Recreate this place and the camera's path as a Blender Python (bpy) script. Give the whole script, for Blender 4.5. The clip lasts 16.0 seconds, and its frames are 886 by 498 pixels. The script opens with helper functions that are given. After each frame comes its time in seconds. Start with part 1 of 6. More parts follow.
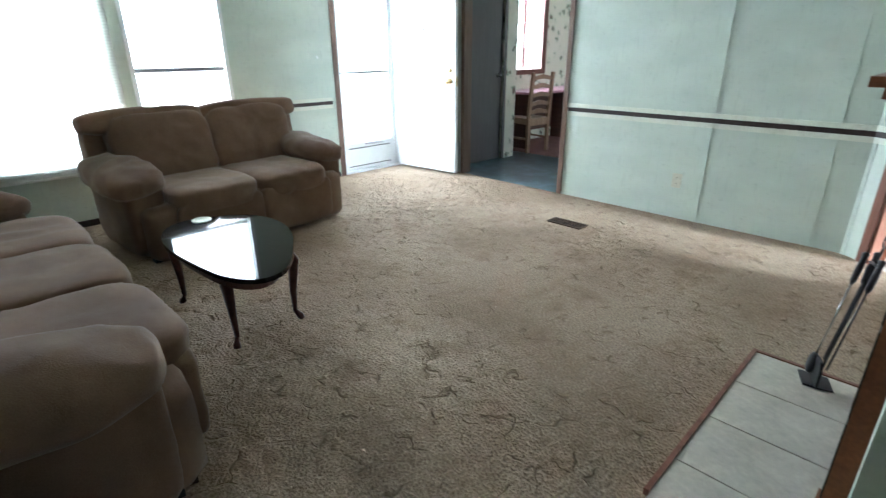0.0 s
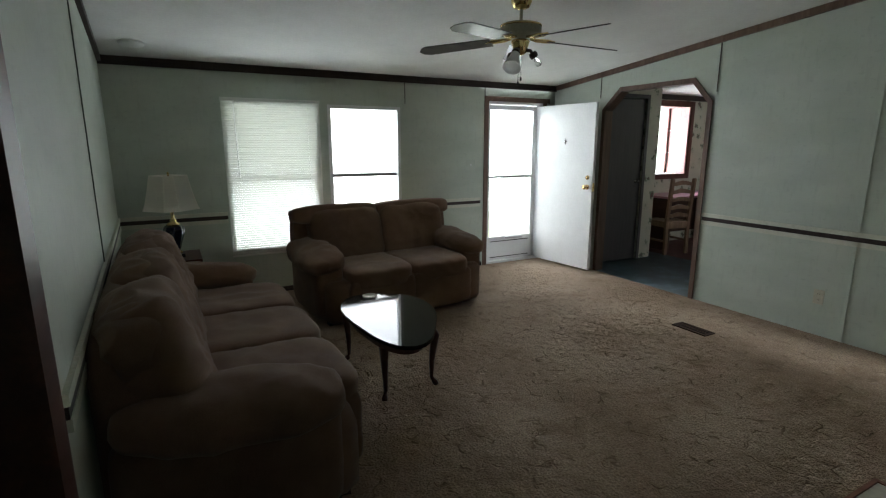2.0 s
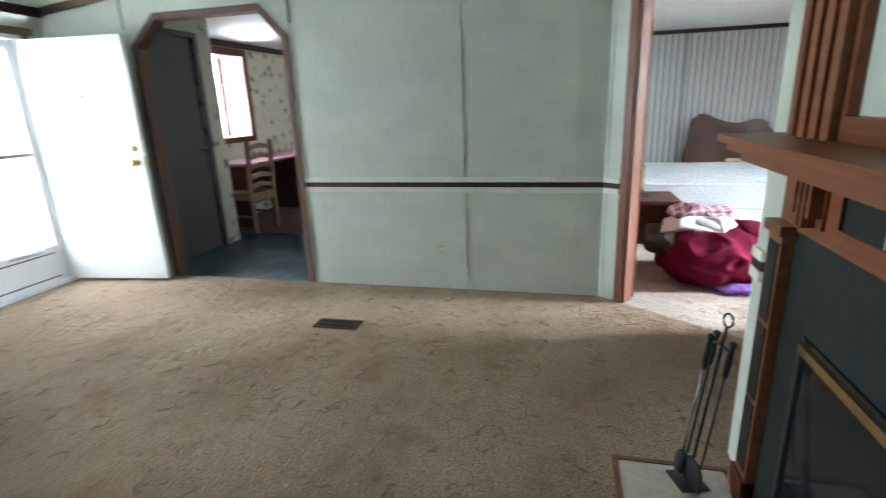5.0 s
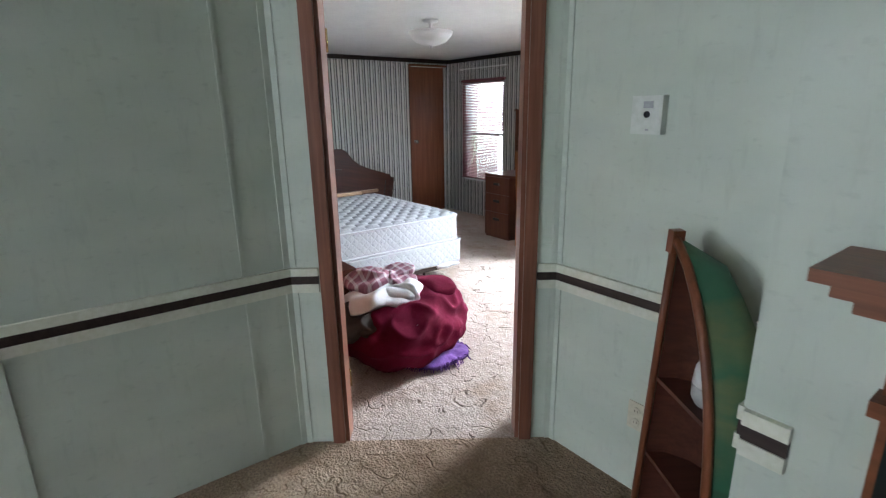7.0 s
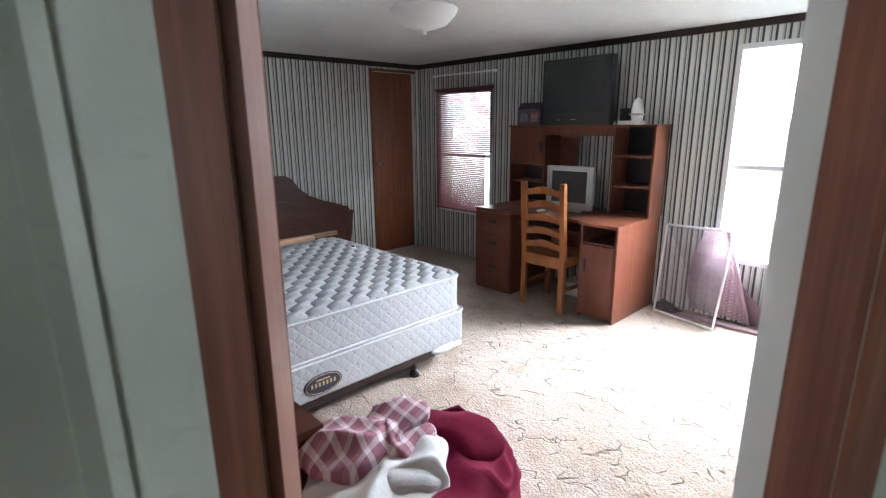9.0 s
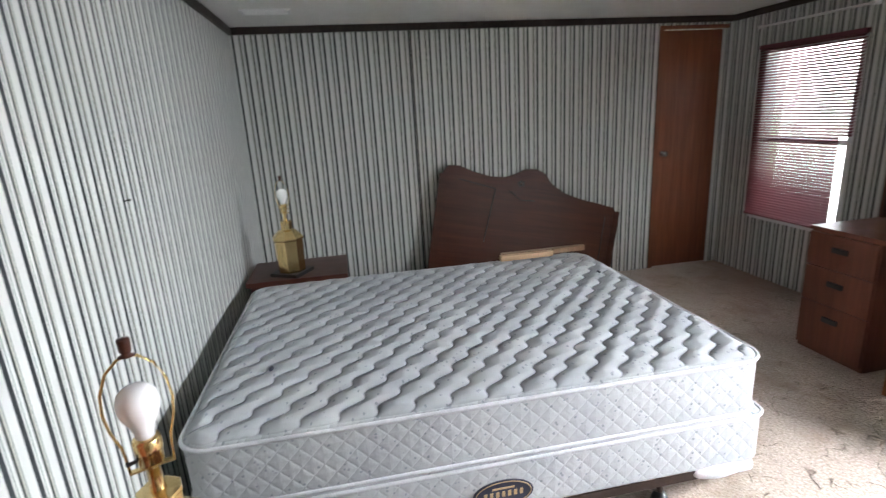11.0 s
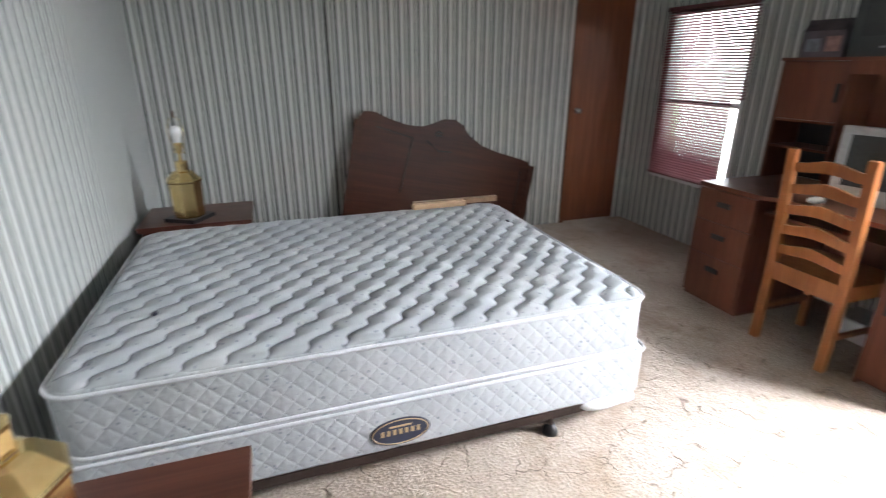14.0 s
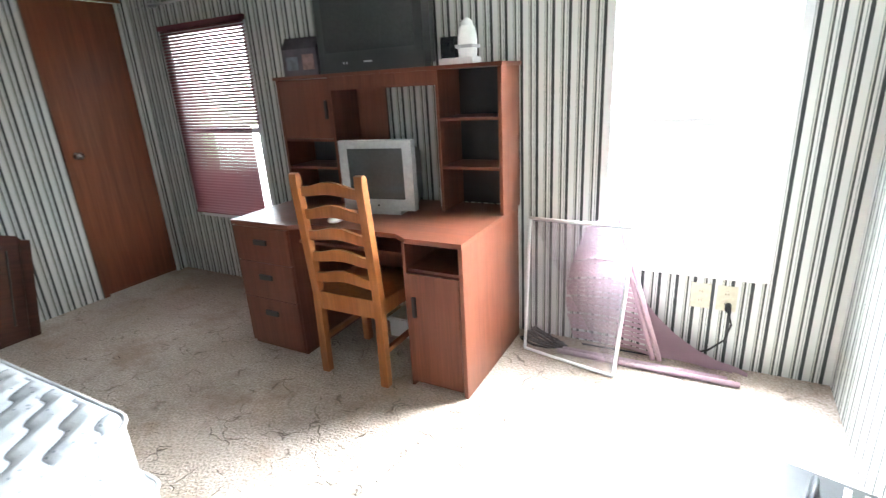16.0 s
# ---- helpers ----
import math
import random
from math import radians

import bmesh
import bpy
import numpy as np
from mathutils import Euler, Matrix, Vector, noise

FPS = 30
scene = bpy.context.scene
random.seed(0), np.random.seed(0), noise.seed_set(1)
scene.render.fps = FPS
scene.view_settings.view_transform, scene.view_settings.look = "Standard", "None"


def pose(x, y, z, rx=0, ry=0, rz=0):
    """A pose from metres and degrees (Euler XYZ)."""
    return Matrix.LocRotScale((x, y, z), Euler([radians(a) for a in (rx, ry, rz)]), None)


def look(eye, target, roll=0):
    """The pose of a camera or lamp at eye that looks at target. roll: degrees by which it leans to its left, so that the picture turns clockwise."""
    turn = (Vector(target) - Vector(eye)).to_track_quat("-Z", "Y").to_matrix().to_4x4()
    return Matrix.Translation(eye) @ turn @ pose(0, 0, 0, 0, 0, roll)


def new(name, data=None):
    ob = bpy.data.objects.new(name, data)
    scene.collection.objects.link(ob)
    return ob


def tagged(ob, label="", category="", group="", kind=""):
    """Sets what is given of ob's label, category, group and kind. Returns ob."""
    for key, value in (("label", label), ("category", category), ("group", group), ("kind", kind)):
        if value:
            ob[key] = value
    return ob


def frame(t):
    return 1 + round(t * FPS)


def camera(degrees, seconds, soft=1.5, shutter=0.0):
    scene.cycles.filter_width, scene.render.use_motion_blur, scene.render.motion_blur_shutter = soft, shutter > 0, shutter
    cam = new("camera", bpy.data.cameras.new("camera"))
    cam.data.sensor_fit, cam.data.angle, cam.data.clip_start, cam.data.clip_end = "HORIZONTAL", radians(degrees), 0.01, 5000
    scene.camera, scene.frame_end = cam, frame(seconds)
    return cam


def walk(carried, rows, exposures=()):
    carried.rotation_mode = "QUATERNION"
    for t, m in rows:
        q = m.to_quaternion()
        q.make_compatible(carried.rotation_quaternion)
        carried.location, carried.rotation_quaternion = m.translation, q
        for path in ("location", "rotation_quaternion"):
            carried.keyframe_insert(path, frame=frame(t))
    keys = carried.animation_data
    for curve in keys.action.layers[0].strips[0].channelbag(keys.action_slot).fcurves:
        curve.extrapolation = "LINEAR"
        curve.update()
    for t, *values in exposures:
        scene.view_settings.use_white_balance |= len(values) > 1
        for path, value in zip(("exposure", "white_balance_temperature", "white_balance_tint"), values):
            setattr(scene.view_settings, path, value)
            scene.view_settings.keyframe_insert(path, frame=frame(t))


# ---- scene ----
cam = camera(83.0, 16.0, soft=1.2, shutter=0.25)
PATH = [
    (0, (0.371, -0.359, 1.295), (1.674, 0.97, 0.561), -0.4),
    (0.5, (0.384, -0.39, 1.345), (1.482, 1.163, 0.728), 0.2),
    (1, (0.26, -0.613, 1.45), (1.261, 1.042, 0.943), -0.2),
    (1.5, (0.143, -0.745, 1.486), (1.106, 0.956, 1.062), -0.4),
    (2, (0.118, -0.788, 1.483), (1.042, 0.938, 1.075), -0.0),
    (2.5, (0.116, -0.774, 1.475), (1.019, 0.959, 1.051), 0.1),
    (3, (0.142, -0.71, 1.463), (1.022, 1.025, 0.997), -0.6),
    (3.5, (0.307, -0.514, 1.439), (1.208, 1.202, 0.945), -1.2),
    (4, (0.485, -0.285, 1.418), (1.597, 1.304, 0.928), -1.9),
    (4.5, (0.709, 0.018, 1.411), (2.241, 1.184, 0.868), -3.4),
    (4.9, (0.94, 0.236, 1.362), (2.767, 0.84, 0.818), -2.4),
    (5, (1.005, 0.258, 1.364), (2.869, 0.722, 0.805), -2.2),
    (5.2, (1.174, 0.262, 1.349), (3.085, 0.483, 0.804), -2.7),
    (7.3, (2.72, 0.718, 1.493), (4.185, -0.529, 0.947), -0.1),
    (7.5, (2.864, 0.671, 1.479), (4.294, -0.615, 0.93), 0.2),
    (8, (3.247, 0.461, 1.487), (4.639, -0.88, 0.974), -0.1),
    (8.2, (3.4, 0.403, 1.481), (4.788, -0.949, 0.987), -0.3),
    (10.3, (4.377, -0.592, 1.523), (5.991, -1.681, 1.065), -2.7),
    (10.5, (4.461, -0.648, 1.511), (6.194, -1.536, 1.056), -2.8),
    (11, (4.569, -0.663, 1.503), (6.468, -1.012, 0.981), -3.3),
    (11.5, (4.59, -0.623, 1.42), (6.471, -0.74, 0.751), -2.5),
    (12, (4.581, -0.617, 1.383), (6.424, -0.703, 0.61), -2.1),
    (12.5, (4.572, -0.629, 1.393), (6.41, -0.758, 0.613), -1.6),
    (13, (4.57, -0.641, 1.411), (6.42, -0.816, 0.672), -1.0),
    (13.5, (4.561, -0.668, 1.426), (6.416, -0.908, 0.718), -0.4),
    (14, (4.561, -0.758, 1.427), (6.338, -1.368, 0.741), 0.1),
    (14.5, (4.619, -0.891, 1.469), (6.048, -2.118, 0.795), -1.4),
    (15, (4.636, -1.084, 1.434), (5.743, -2.625, 0.803), -2.2),
    (15.5, (4.649, -1.356, 1.426), (5.726, -2.935, 0.837), -2.3),
    (16, (4.664, -1.525, 1.412), (5.586, -3.18, 0.773), -3.4),
]
walk(cam, [(t, look(eye, target, roll)) for t, eye, target, roll in PATH],
     exposures=[(0.0, 3.1, 5600, 8), (0.5, 2.45, 5800, 10), (1.0, 2.0, 6050, 13), (1.5, 1.5, 6250, 14), (2.0, 1.18, 6350, 13), (2.5, 1.07, 6350, 13), (3.0, 1.05, 6250, 13), (4.0, 1.0, 6050, 14), (4.5, 1.1, 6100, 13), (5.0, 2.38, 6050, 11), (5.5, 2.25, 6050, 12),
                (7.5, 1.45, 6050, 17), (8.0, 1.35, 6050, 16), (10.0, 1.35, 6400, 16), (10.5, 1.4, 6450, 16), (11.5, 1.66, 6500, 17), (12.5, 1.66, 6500, 17), (14.0, 1.66, 6450, 16), (14.5, 1.80, 6350, 15), (15.0, 1.70, 6300, 13), (15.5, 1.88, 6280, 12), (16.0, 2.22, 6250, 11)])

# ---- world and sun ----
world = bpy.data.worlds.new("world")
scene.world = world
world.use_nodes = True
wn = world.node_tree
sky = wn.nodes.new("ShaderNodeTexSky")
sky.sky_type = "NISHITA"
sky.sun_disc = False
sky.sun_elevation = radians(62)
sky.sun_rotation = radians(270)
bg = wn.nodes["Background"]
wn.links.new(sky.outputs[0], bg.inputs[0])
bg.inputs[1].default_value = 0.12

sun = new("sun", bpy.data.lights.new("sun", "SUN"))
sun.data.energy, sun.data.angle, sun.data.color = 5.0, radians(0.6), (1.0, 0.96, 0.9)
sun.matrix_world = look((-30, 0, 56), (0, 0, 0))


def window_light(name, x, y, z, w, h, rx, ry, rz, power, spread=180):
    d = bpy.data.lights.new(name, "AREA")
    d.shape, d.size, d.size_y, d.energy = "RECTANGLE", w, h, power
    d.color = (0.88, 0.95, 1.0)
    d.spread = radians(spread)
    ob = new(name, d)
    ob.matrix_world = pose(x, y, z, rx, ry, rz)
    return ob


window_light("window_light_a", 1.03, 4.62, 1.16, 0.8, 1.4, 90, 0, 180, 16.0)
window_light("window_light_b", 1.96, 4.95, 1.45, 1.1, 1.8, 52, 0, 180, 18.0)
window_light("window_light_c", 3.90, 5.00, 1.40, 1.0, 2.0, 50, 0, 180, 32.0)
window_light("window_light_d", 4.72, -4.55, 1.88, 1.1, 1.2, 40, 0, -18, 172.0, 125)
window_light("window_light_e", 7.85, -4.50, 1.15, 1.1, 1.6, 92, 0, 10, 16.0)
window_light("window_light_f", 6.80, 4.95, 1.55, 0.7, 0.9, 90, 0, 180, 20.0)


# ---- materials ----
def mat(name, base, rough=0.6, metal=0.0, var=0.12, scale=6.0, bump=0.0, bscale=60.0, fine=0.06, stretch=None, spec=0.5):
    m = bpy.data.materials.new(name)
    m.use_nodes = True
    nt = m.node_tree
    b = nt.nodes["Principled BSDF"]
    b.inputs["Roughness"].default_value = rough
    b.inputs["Metallic"].default_value = metal
    b.inputs["Specular IOR Level"].default_value = spec
    co = nt.nodes.new("ShaderNodeTexCoord")
    mp = nt.nodes.new("ShaderNodeMapping")
    nt.links.new(co.outputs["Object"], mp.inputs[0])
    if stretch:
        mp.inputs["Scale"].default_value = stretch
    n1 = nt.nodes.new("ShaderNodeTexNoise")
    n1.inputs["Scale"].default_value = scale
    n1.inputs["Detail"].default_value = 4
    n2 = nt.nodes.new("ShaderNodeTexNoise")
    n2.inputs["Scale"].default_value = scale * 9
    n2.inputs["Detail"].default_value = 3
    nt.links.new(mp.outputs[0], n1.inputs[0])
    nt.links.new(mp.outputs[0], n2.inputs[0])
    r = nt.nodes.new("ShaderNodeValToRGB")
    r.color_ramp.elements[0].position = 0.3
    r.color_ramp.elements[1].position = 0.7
    r.color_ramp.elements[0].color = (*[c * (1 - var) for c in base], 1)
    r.color_ramp.elements[1].color = (*[min(1, c * (1 + var)) for c in base], 1)
    nt.links.new(n1.outputs[0], r.inputs[0])
    mx = nt.nodes.new("ShaderNodeMix")
    mx.data_type, mx.blend_type = "RGBA", "OVERLAY"
    mx.inputs[0].default_value = min(1, fine * 4)
    nt.links.new(r.outputs[0], mx.inputs[6])
    nt.links.new(n2.outputs[0], mx.inputs[7])
    nt.links.new(mx.outputs[2], b.inputs["Base Color"])
    if bump:
        n3 = nt.nodes.new("ShaderNodeTexNoise")
        n3.inputs["Scale"].default_value = bscale
        n3.inputs["Detail"].default_value = 3
        nt.links.new(mp.outputs[0], n3.inputs[0])
        bp = nt.nodes.new("ShaderNodeBump")
        bp.inputs["Strength"].default_value = bump
        bp.inputs["Distance"].default_value = 0.01
        nt.links.new(n3.outputs[0], bp.inputs["Height"])
        nt.links.new(bp.outputs[0], b.inputs["Normal"])
    return m


M = {}
M["panel"] = mat("panel", (0.56, 0.60, 0.55), 0.55, var=0.05, scale=3, stretch=(1, 1, 2.2))
M["ceiling"] = mat("ceiling", (0.74, 0.75, 0.72), 0.9, var=0.03, bump=0.6, bscale=130)
M["dark_trim"] = mat("dark_trim", (0.035, 0.024, 0.02), 0.5, var=0.3, scale=8, stretch=(1, 1, 8))
M["brown_trim"] = mat("brown_trim", (0.20, 0.115, 0.08), 0.5, var=0.25, scale=8, stretch=(9, 9, 1))
M["cream_trim"] = mat("cream_trim", (0.62, 0.63, 0.52), 0.5, var=0.06)
M["white_paint"] = mat("white_paint", (0.78, 0.79, 0.77), 0.4, var=0.03)
M["vinyl"] = mat("vinyl", (0.75, 0.76, 0.76), 0.4, var=0.03)
M["carpet"] = mat("carpet", (0.34, 0.27, 0.20), 0.95, var=0.18, scale=2.5, bump=1.0, bscale=110, fine=0.2)
M["carpet_bed"] = mat("carpet_bed", (0.50, 0.44, 0.39), 0.95, var=0.12, scale=2.5, bump=1.0, bscale=110, fine=0.2)
M["teal_floor"] = mat("teal_floor", (0.03, 0.065, 0.07), 0.35, var=0.5, scale=7)
M["red_carpet"] = mat("red_carpet", (0.16, 0.075, 0.065), 0.95, var=0.2, bump=0.5)
M["sofa"] = mat("sofa", (0.20, 0.135, 0.10), 0.95, var=0.15, scale=5, bump=0.5, bscale=250, fine=0.1)
M["wood_red"] = mat("wood_red", (0.30, 0.105, 0.05), 0.4, var=0.25, scale=5, stretch=(6, 6, 0.7))
M["wood_dark"] = mat("wood_dark", (0.06, 0.025, 0.018), 0.35, var=0.3, scale=6, stretch=(1, 1, 6))
M["wood_honey"] = mat("wood_honey", (0.42, 0.17, 0.055), 0.4, var=0.2, scale=6, stretch=(6, 6, 1))
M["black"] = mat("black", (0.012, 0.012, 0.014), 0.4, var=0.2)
M["brass"] = mat("brass", (0.82, 0.61, 0.29), 0.16, 1.0, var=0.06)
M["mattress"] = mat("mattress", (0.60, 0.64, 0.68), 0.8, var=0.06, scale=12)
M["grey_door"] = mat("grey_door", (0.085, 0.075, 0.075), 0.5, var=0.1, stretch=(6, 6, 0.6))
M["maroon"] = mat("maroon", (0.20, 0.012, 0.045), 0.8, var=0.2, bump=0.3)
M["grey_plastic"] = mat("grey_plastic", (0.36, 0.37, 0.38), 0.45, var=0.03)
M["white_plastic"] = mat("white_plastic", (0.75, 0.76, 0.75), 0.4, var=0.02)
M["dark_metal"] = mat("dark_metal", (0.05, 0.035, 0.03), 0.45, 0.6, var=0.2)
M["glass_black"] = mat("glass_black", (0.012, 0.014, 0.016), 0.08, var=0.1)


# ---- helpers of this scene ----
def bm_box(bm, x0, x1, y0, y1, z0, z1, m=None):
    c = [(x0, y0, z0), (x1, y0, z0), (x1, y1, z0), (x0, y1, z0), (x0, y0, z1), (x1, y0, z1), (x1, y1, z1), (x0, y1, z1)]
    vs = [bm.verts.new((m @ Vector(p)) if m else p) for p in c]
    for f in ((3, 2, 1, 0), (4, 5, 6, 7), (0, 1, 5, 4), (1, 2, 6, 5), (2, 3, 7, 6), (3, 0, 4, 7)):
        bm.faces.new([vs[i] for i in f])
    return vs


def finish(name, bm, material, parent=None, label="", smooth=False, bevel=0.0, seg=2):
    if bevel:
        bmesh.ops.bevel(bm, geom=[e for e in bm.edges if len(e.link_faces) == 2 and e.calc_face_angle(0) > 0.5],
                        offset=bevel, segments=seg, affect="EDGES", profile=0.5, clamp_overlap=True)
    bmesh.ops.recalc_face_normals(bm, faces=bm.faces)
    me = bpy.data.meshes.new(name)
    bm.to_mesh(me)
    bm.free()
    me.materials.append(M[material] if isinstance(material, str) else material)
    if smooth:
        for p in me.polygons:
            p.use_smooth = True
    ob = new(name, me)
    if parent:
        ob.parent = parent
    if label:
        ob["label"] = label
    return ob


def part(name, bm, material, parent, label="", smooth=False, bevel=0.0, seg=2):
    return finish(name, bm, material, parent, label, smooth, bevel, seg)


def box(name, x0, x1, y0, y1, z0, z1, material, parent=None, label="", bevel=0.0, seg=2, m=None):
    bm = bmesh.new()
    bm_box(bm, min(x0, x1), max(x0, x1), min(y0, y1), max(y0, y1), min(z0, z1), max(z0, z1), m)
    return finish(name, bm, material, parent, label, bevel=bevel, seg=seg)


def thing(name, m=None, label="", category="", group=""):
    ob = new(name)
    ob.empty_display_size = 0.1
    if m is not None:
        ob.matrix_world = m
    return tagged(ob, label, category, group)


def struct(ob, label, category):
    return tagged(ob, label, category, kind="structure")


def wall_holes(name, axis, c0, c1, a0, a1, z0, z1, holes, material, label):
    """A wall between c0 and c1 on the other axis, from a0 to a1, with openings (h0, h1, hz0, hz1) cut through."""
    bm = bmesh.new()
    av = sorted({a0, a1, *[h[0] for h in holes], *[h[1] for h in holes]})
    zv = sorted({z0, z1, *[h[2] for h in holes], *[h[3] for h in holes]})
    for p, q in zip(av, av[1:]):
        for r, s in zip(zv, zv[1:]):
            am, zm = (p + q) / 2, (r + s) / 2
            if any(h[0] < am < h[1] and h[2] < zm < h[3] for h in holes):
                continue
            if axis == "x":
                bm_box(bm, p, q, c0, c1, r, s)
            else:
                bm_box(bm, c0, c1, p, q, r, s)
    bmesh.ops.remove_doubles(bm, verts=bm.verts, dist=1e-5)
    seen = {}
    for f in bm.faces:
        k = tuple(round(v, 4) for v in f.calc_center_median())
        seen.setdefault(k, []).append(f)
    bmesh.ops.delete(bm, geom=[f for fs in seen.values() if len(fs) > 1 for f in fs], context="FACES")
    return struct(finish(name, bm, material), label, "wall")


# ---- further materials ----
def node_mat(name, rough=0.6, metal=0.0):
    m = bpy.data.materials.new(name)
    m.use_nodes = True
    nt = m.node_tree
    b = nt.nodes["Principled BSDF"]
    b.inputs["Roughness"].default_value = rough
    b.inputs["Metallic"].default_value = metal
    return m, nt, b


def ramp(nt, fac, stops, mode="LINEAR"):
    r = nt.nodes.new("ShaderNodeValToRGB")
    r.color_ramp.interpolation = mode
    els = r.color_ramp.elements
    while len(els) < len(stops):
        els.new(0.5)
    for e, (p, c) in zip(els, stops):
        e.position, e.color = p, (*c, 1)
    nt.links.new(fac, r.inputs[0])
    return r.outputs[0]


def tex_coord(nt, scale=(1, 1, 1)):
    co = nt.nodes.new("ShaderNodeTexCoord")
    mp = nt.nodes.new("ShaderNodeMapping")
    mp.inputs["Scale"].default_value = scale
    nt.links.new(co.outputs["Object"], mp.inputs[0])
    return mp.outputs[0]


def noise_tex(nt, vec, scale, detail=3, rough=0.5):
    n = nt.nodes.new("ShaderNodeTexNoise")
    n.inputs["Scale"].default_value, n.inputs["Detail"].default_value, n.inputs["Roughness"].default_value = scale, detail, rough
    nt.links.new(vec, n.inputs[0])
    return n.outputs[0]


def mixc(nt, fac, a, b, mode="MIX"):
    mx = nt.nodes.new("ShaderNodeMix")
    mx.data_type, mx.blend_type = "RGBA", mode
    for sock, v in ((mx.inputs[0], fac), (mx.inputs[6], a), (mx.inputs[7], b)):
        if isinstance(v, (int, float)):
            sock.default_value = v
        elif isinstance(v, tuple):
            sock.default_value = (*v, 1)
        else:
            nt.links.new(v, sock)
    return mx.outputs[2]


def mathn(nt, op, a, b=0.0):
    n = nt.nodes.new("ShaderNodeMath")
    n.operation = op
    for sock, v in ((n.inputs[0], a), (n.inputs[1], b)):
        if isinstance(v, (int, float)):
            sock.default_value = v
        else:
            nt.links.new(v, sock)
    return n.outputs[0]


def bump_to(nt, b, height, strength, dist):
    bp = nt.nodes.new("ShaderNodeBump")
    bp.inputs["Strength"].default_value, bp.inputs["Distance"].default_value = strength, dist
    nt.links.new(height, bp.inputs["Height"])
    nt.links.new(bp.outputs[0], b.inputs["Normal"])


def stripe_mat(name, axis, period=0.079):
    m, nt, b = node_mat(name, 0.55)
    v = tex_coord(nt)
    sep = nt.nodes.new("ShaderNodeSeparateXYZ")
    nt.links.new(v, sep.inputs[0])
    u = mathn(nt, "FRACT", mathn(nt, "DIVIDE", mathn(nt, "ADD", sep.outputs[axis], 50.0), period))
    dark, thin, white, cream, green = (0.026, 0.033, 0.036), (0.05, 0.057, 0.052), (0.64, 0.652, 0.63), (0.53, 0.53, 0.47), (0.20, 0.255, 0.23)
    c = ramp(nt, u, [(0.0, white), (0.17, dark), (0.36, white), (0.43, green), (0.475, white), (0.60, thin), (0.70, cream), (0.77, green), (0.81, white)], "CONSTANT")
    n = noise_tex(nt, tex_coord(nt, (1, 1, 0.3)), 4.0, 4)
    c = mixc(nt, 0.25, c, ramp(nt, n, [(0.3, (0.35, 0.35, 0.35)), (0.7, (0.62, 0.62, 0.6))]), "OVERLAY")
    nt.links.new(c, b.inputs["Base Color"])
    bump_to(nt, b, noise_tex(nt, v, 240, 2), 0.12, 0.002)
    return m


M["stripes_x"] = stripe_mat("striped_wallpaper_x", 0)
M["stripes_y"] = stripe_mat("striped_wallpaper_y", 1)


def panel_mat():
    m, nt, b = node_mat("green_panel", 0.5)
    v = tex_coord(nt, (1, 1, 2.4))
    n1 = noise_tex(nt, v, 2.2, 3)
    c = ramp(nt, n1, [(0.3, (0.465, 0.52, 0.44)), (0.7, (0.54, 0.59, 0.505))])
    n2 = noise_tex(nt, tex_coord(nt, (11, 11, 21)), 2.1, 3, 0.55)
    c = mixc(nt, ramp(nt, n2, [(0.60, (0, 0, 0)), (0.76, (0.34, 0.34, 0.34))]), c, (0.32, 0.37, 0.31))
    n3 = noise_tex(nt, tex_coord(nt, (30, 30, 6)), 1.0, 3, 0.6)
    c = mixc(nt, ramp(nt, n3, [(0.56, (0, 0, 0)), (0.78, (0.42, 0.42, 0.42))]), c, (0.38, 0.43, 0.36))
    nt.links.new(c, b.inputs["Base Color"])
    bump_to(nt, b, noise_tex(nt, v, 150, 3), 0.15, 0.002)
    return m


M["panel"] = panel_mat()


def floral_mat():
    m, nt, b = node_mat("floral_wallpaper", 0.6)
    v = tex_coord(nt)
    vo = nt.nodes.new("ShaderNodeTexVoronoi")
    vo.inputs["Scale"].default_value = 6.5
    nt.links.new(v, vo.inputs[0])
    n = noise_tex(nt, v, 28, 3)
    k = mathn(nt, "ADD", vo.outputs["Distance"], mathn(nt, "MULTIPLY", mathn(nt, "SUBTRACT", n, 0.5), 0.9))
    c = ramp(nt, k, [(0.08, (0.16, 0.10, 0.09)), (0.19, (0.18, 0.25, 0.17)), (0.27, (0.56, 0.55, 0.45)), (0.5, (0.62, 0.60, 0.50))])
    nt.links.new(c, b.inputs["Base Color"])
    return m


M["floral"] = floral_mat()


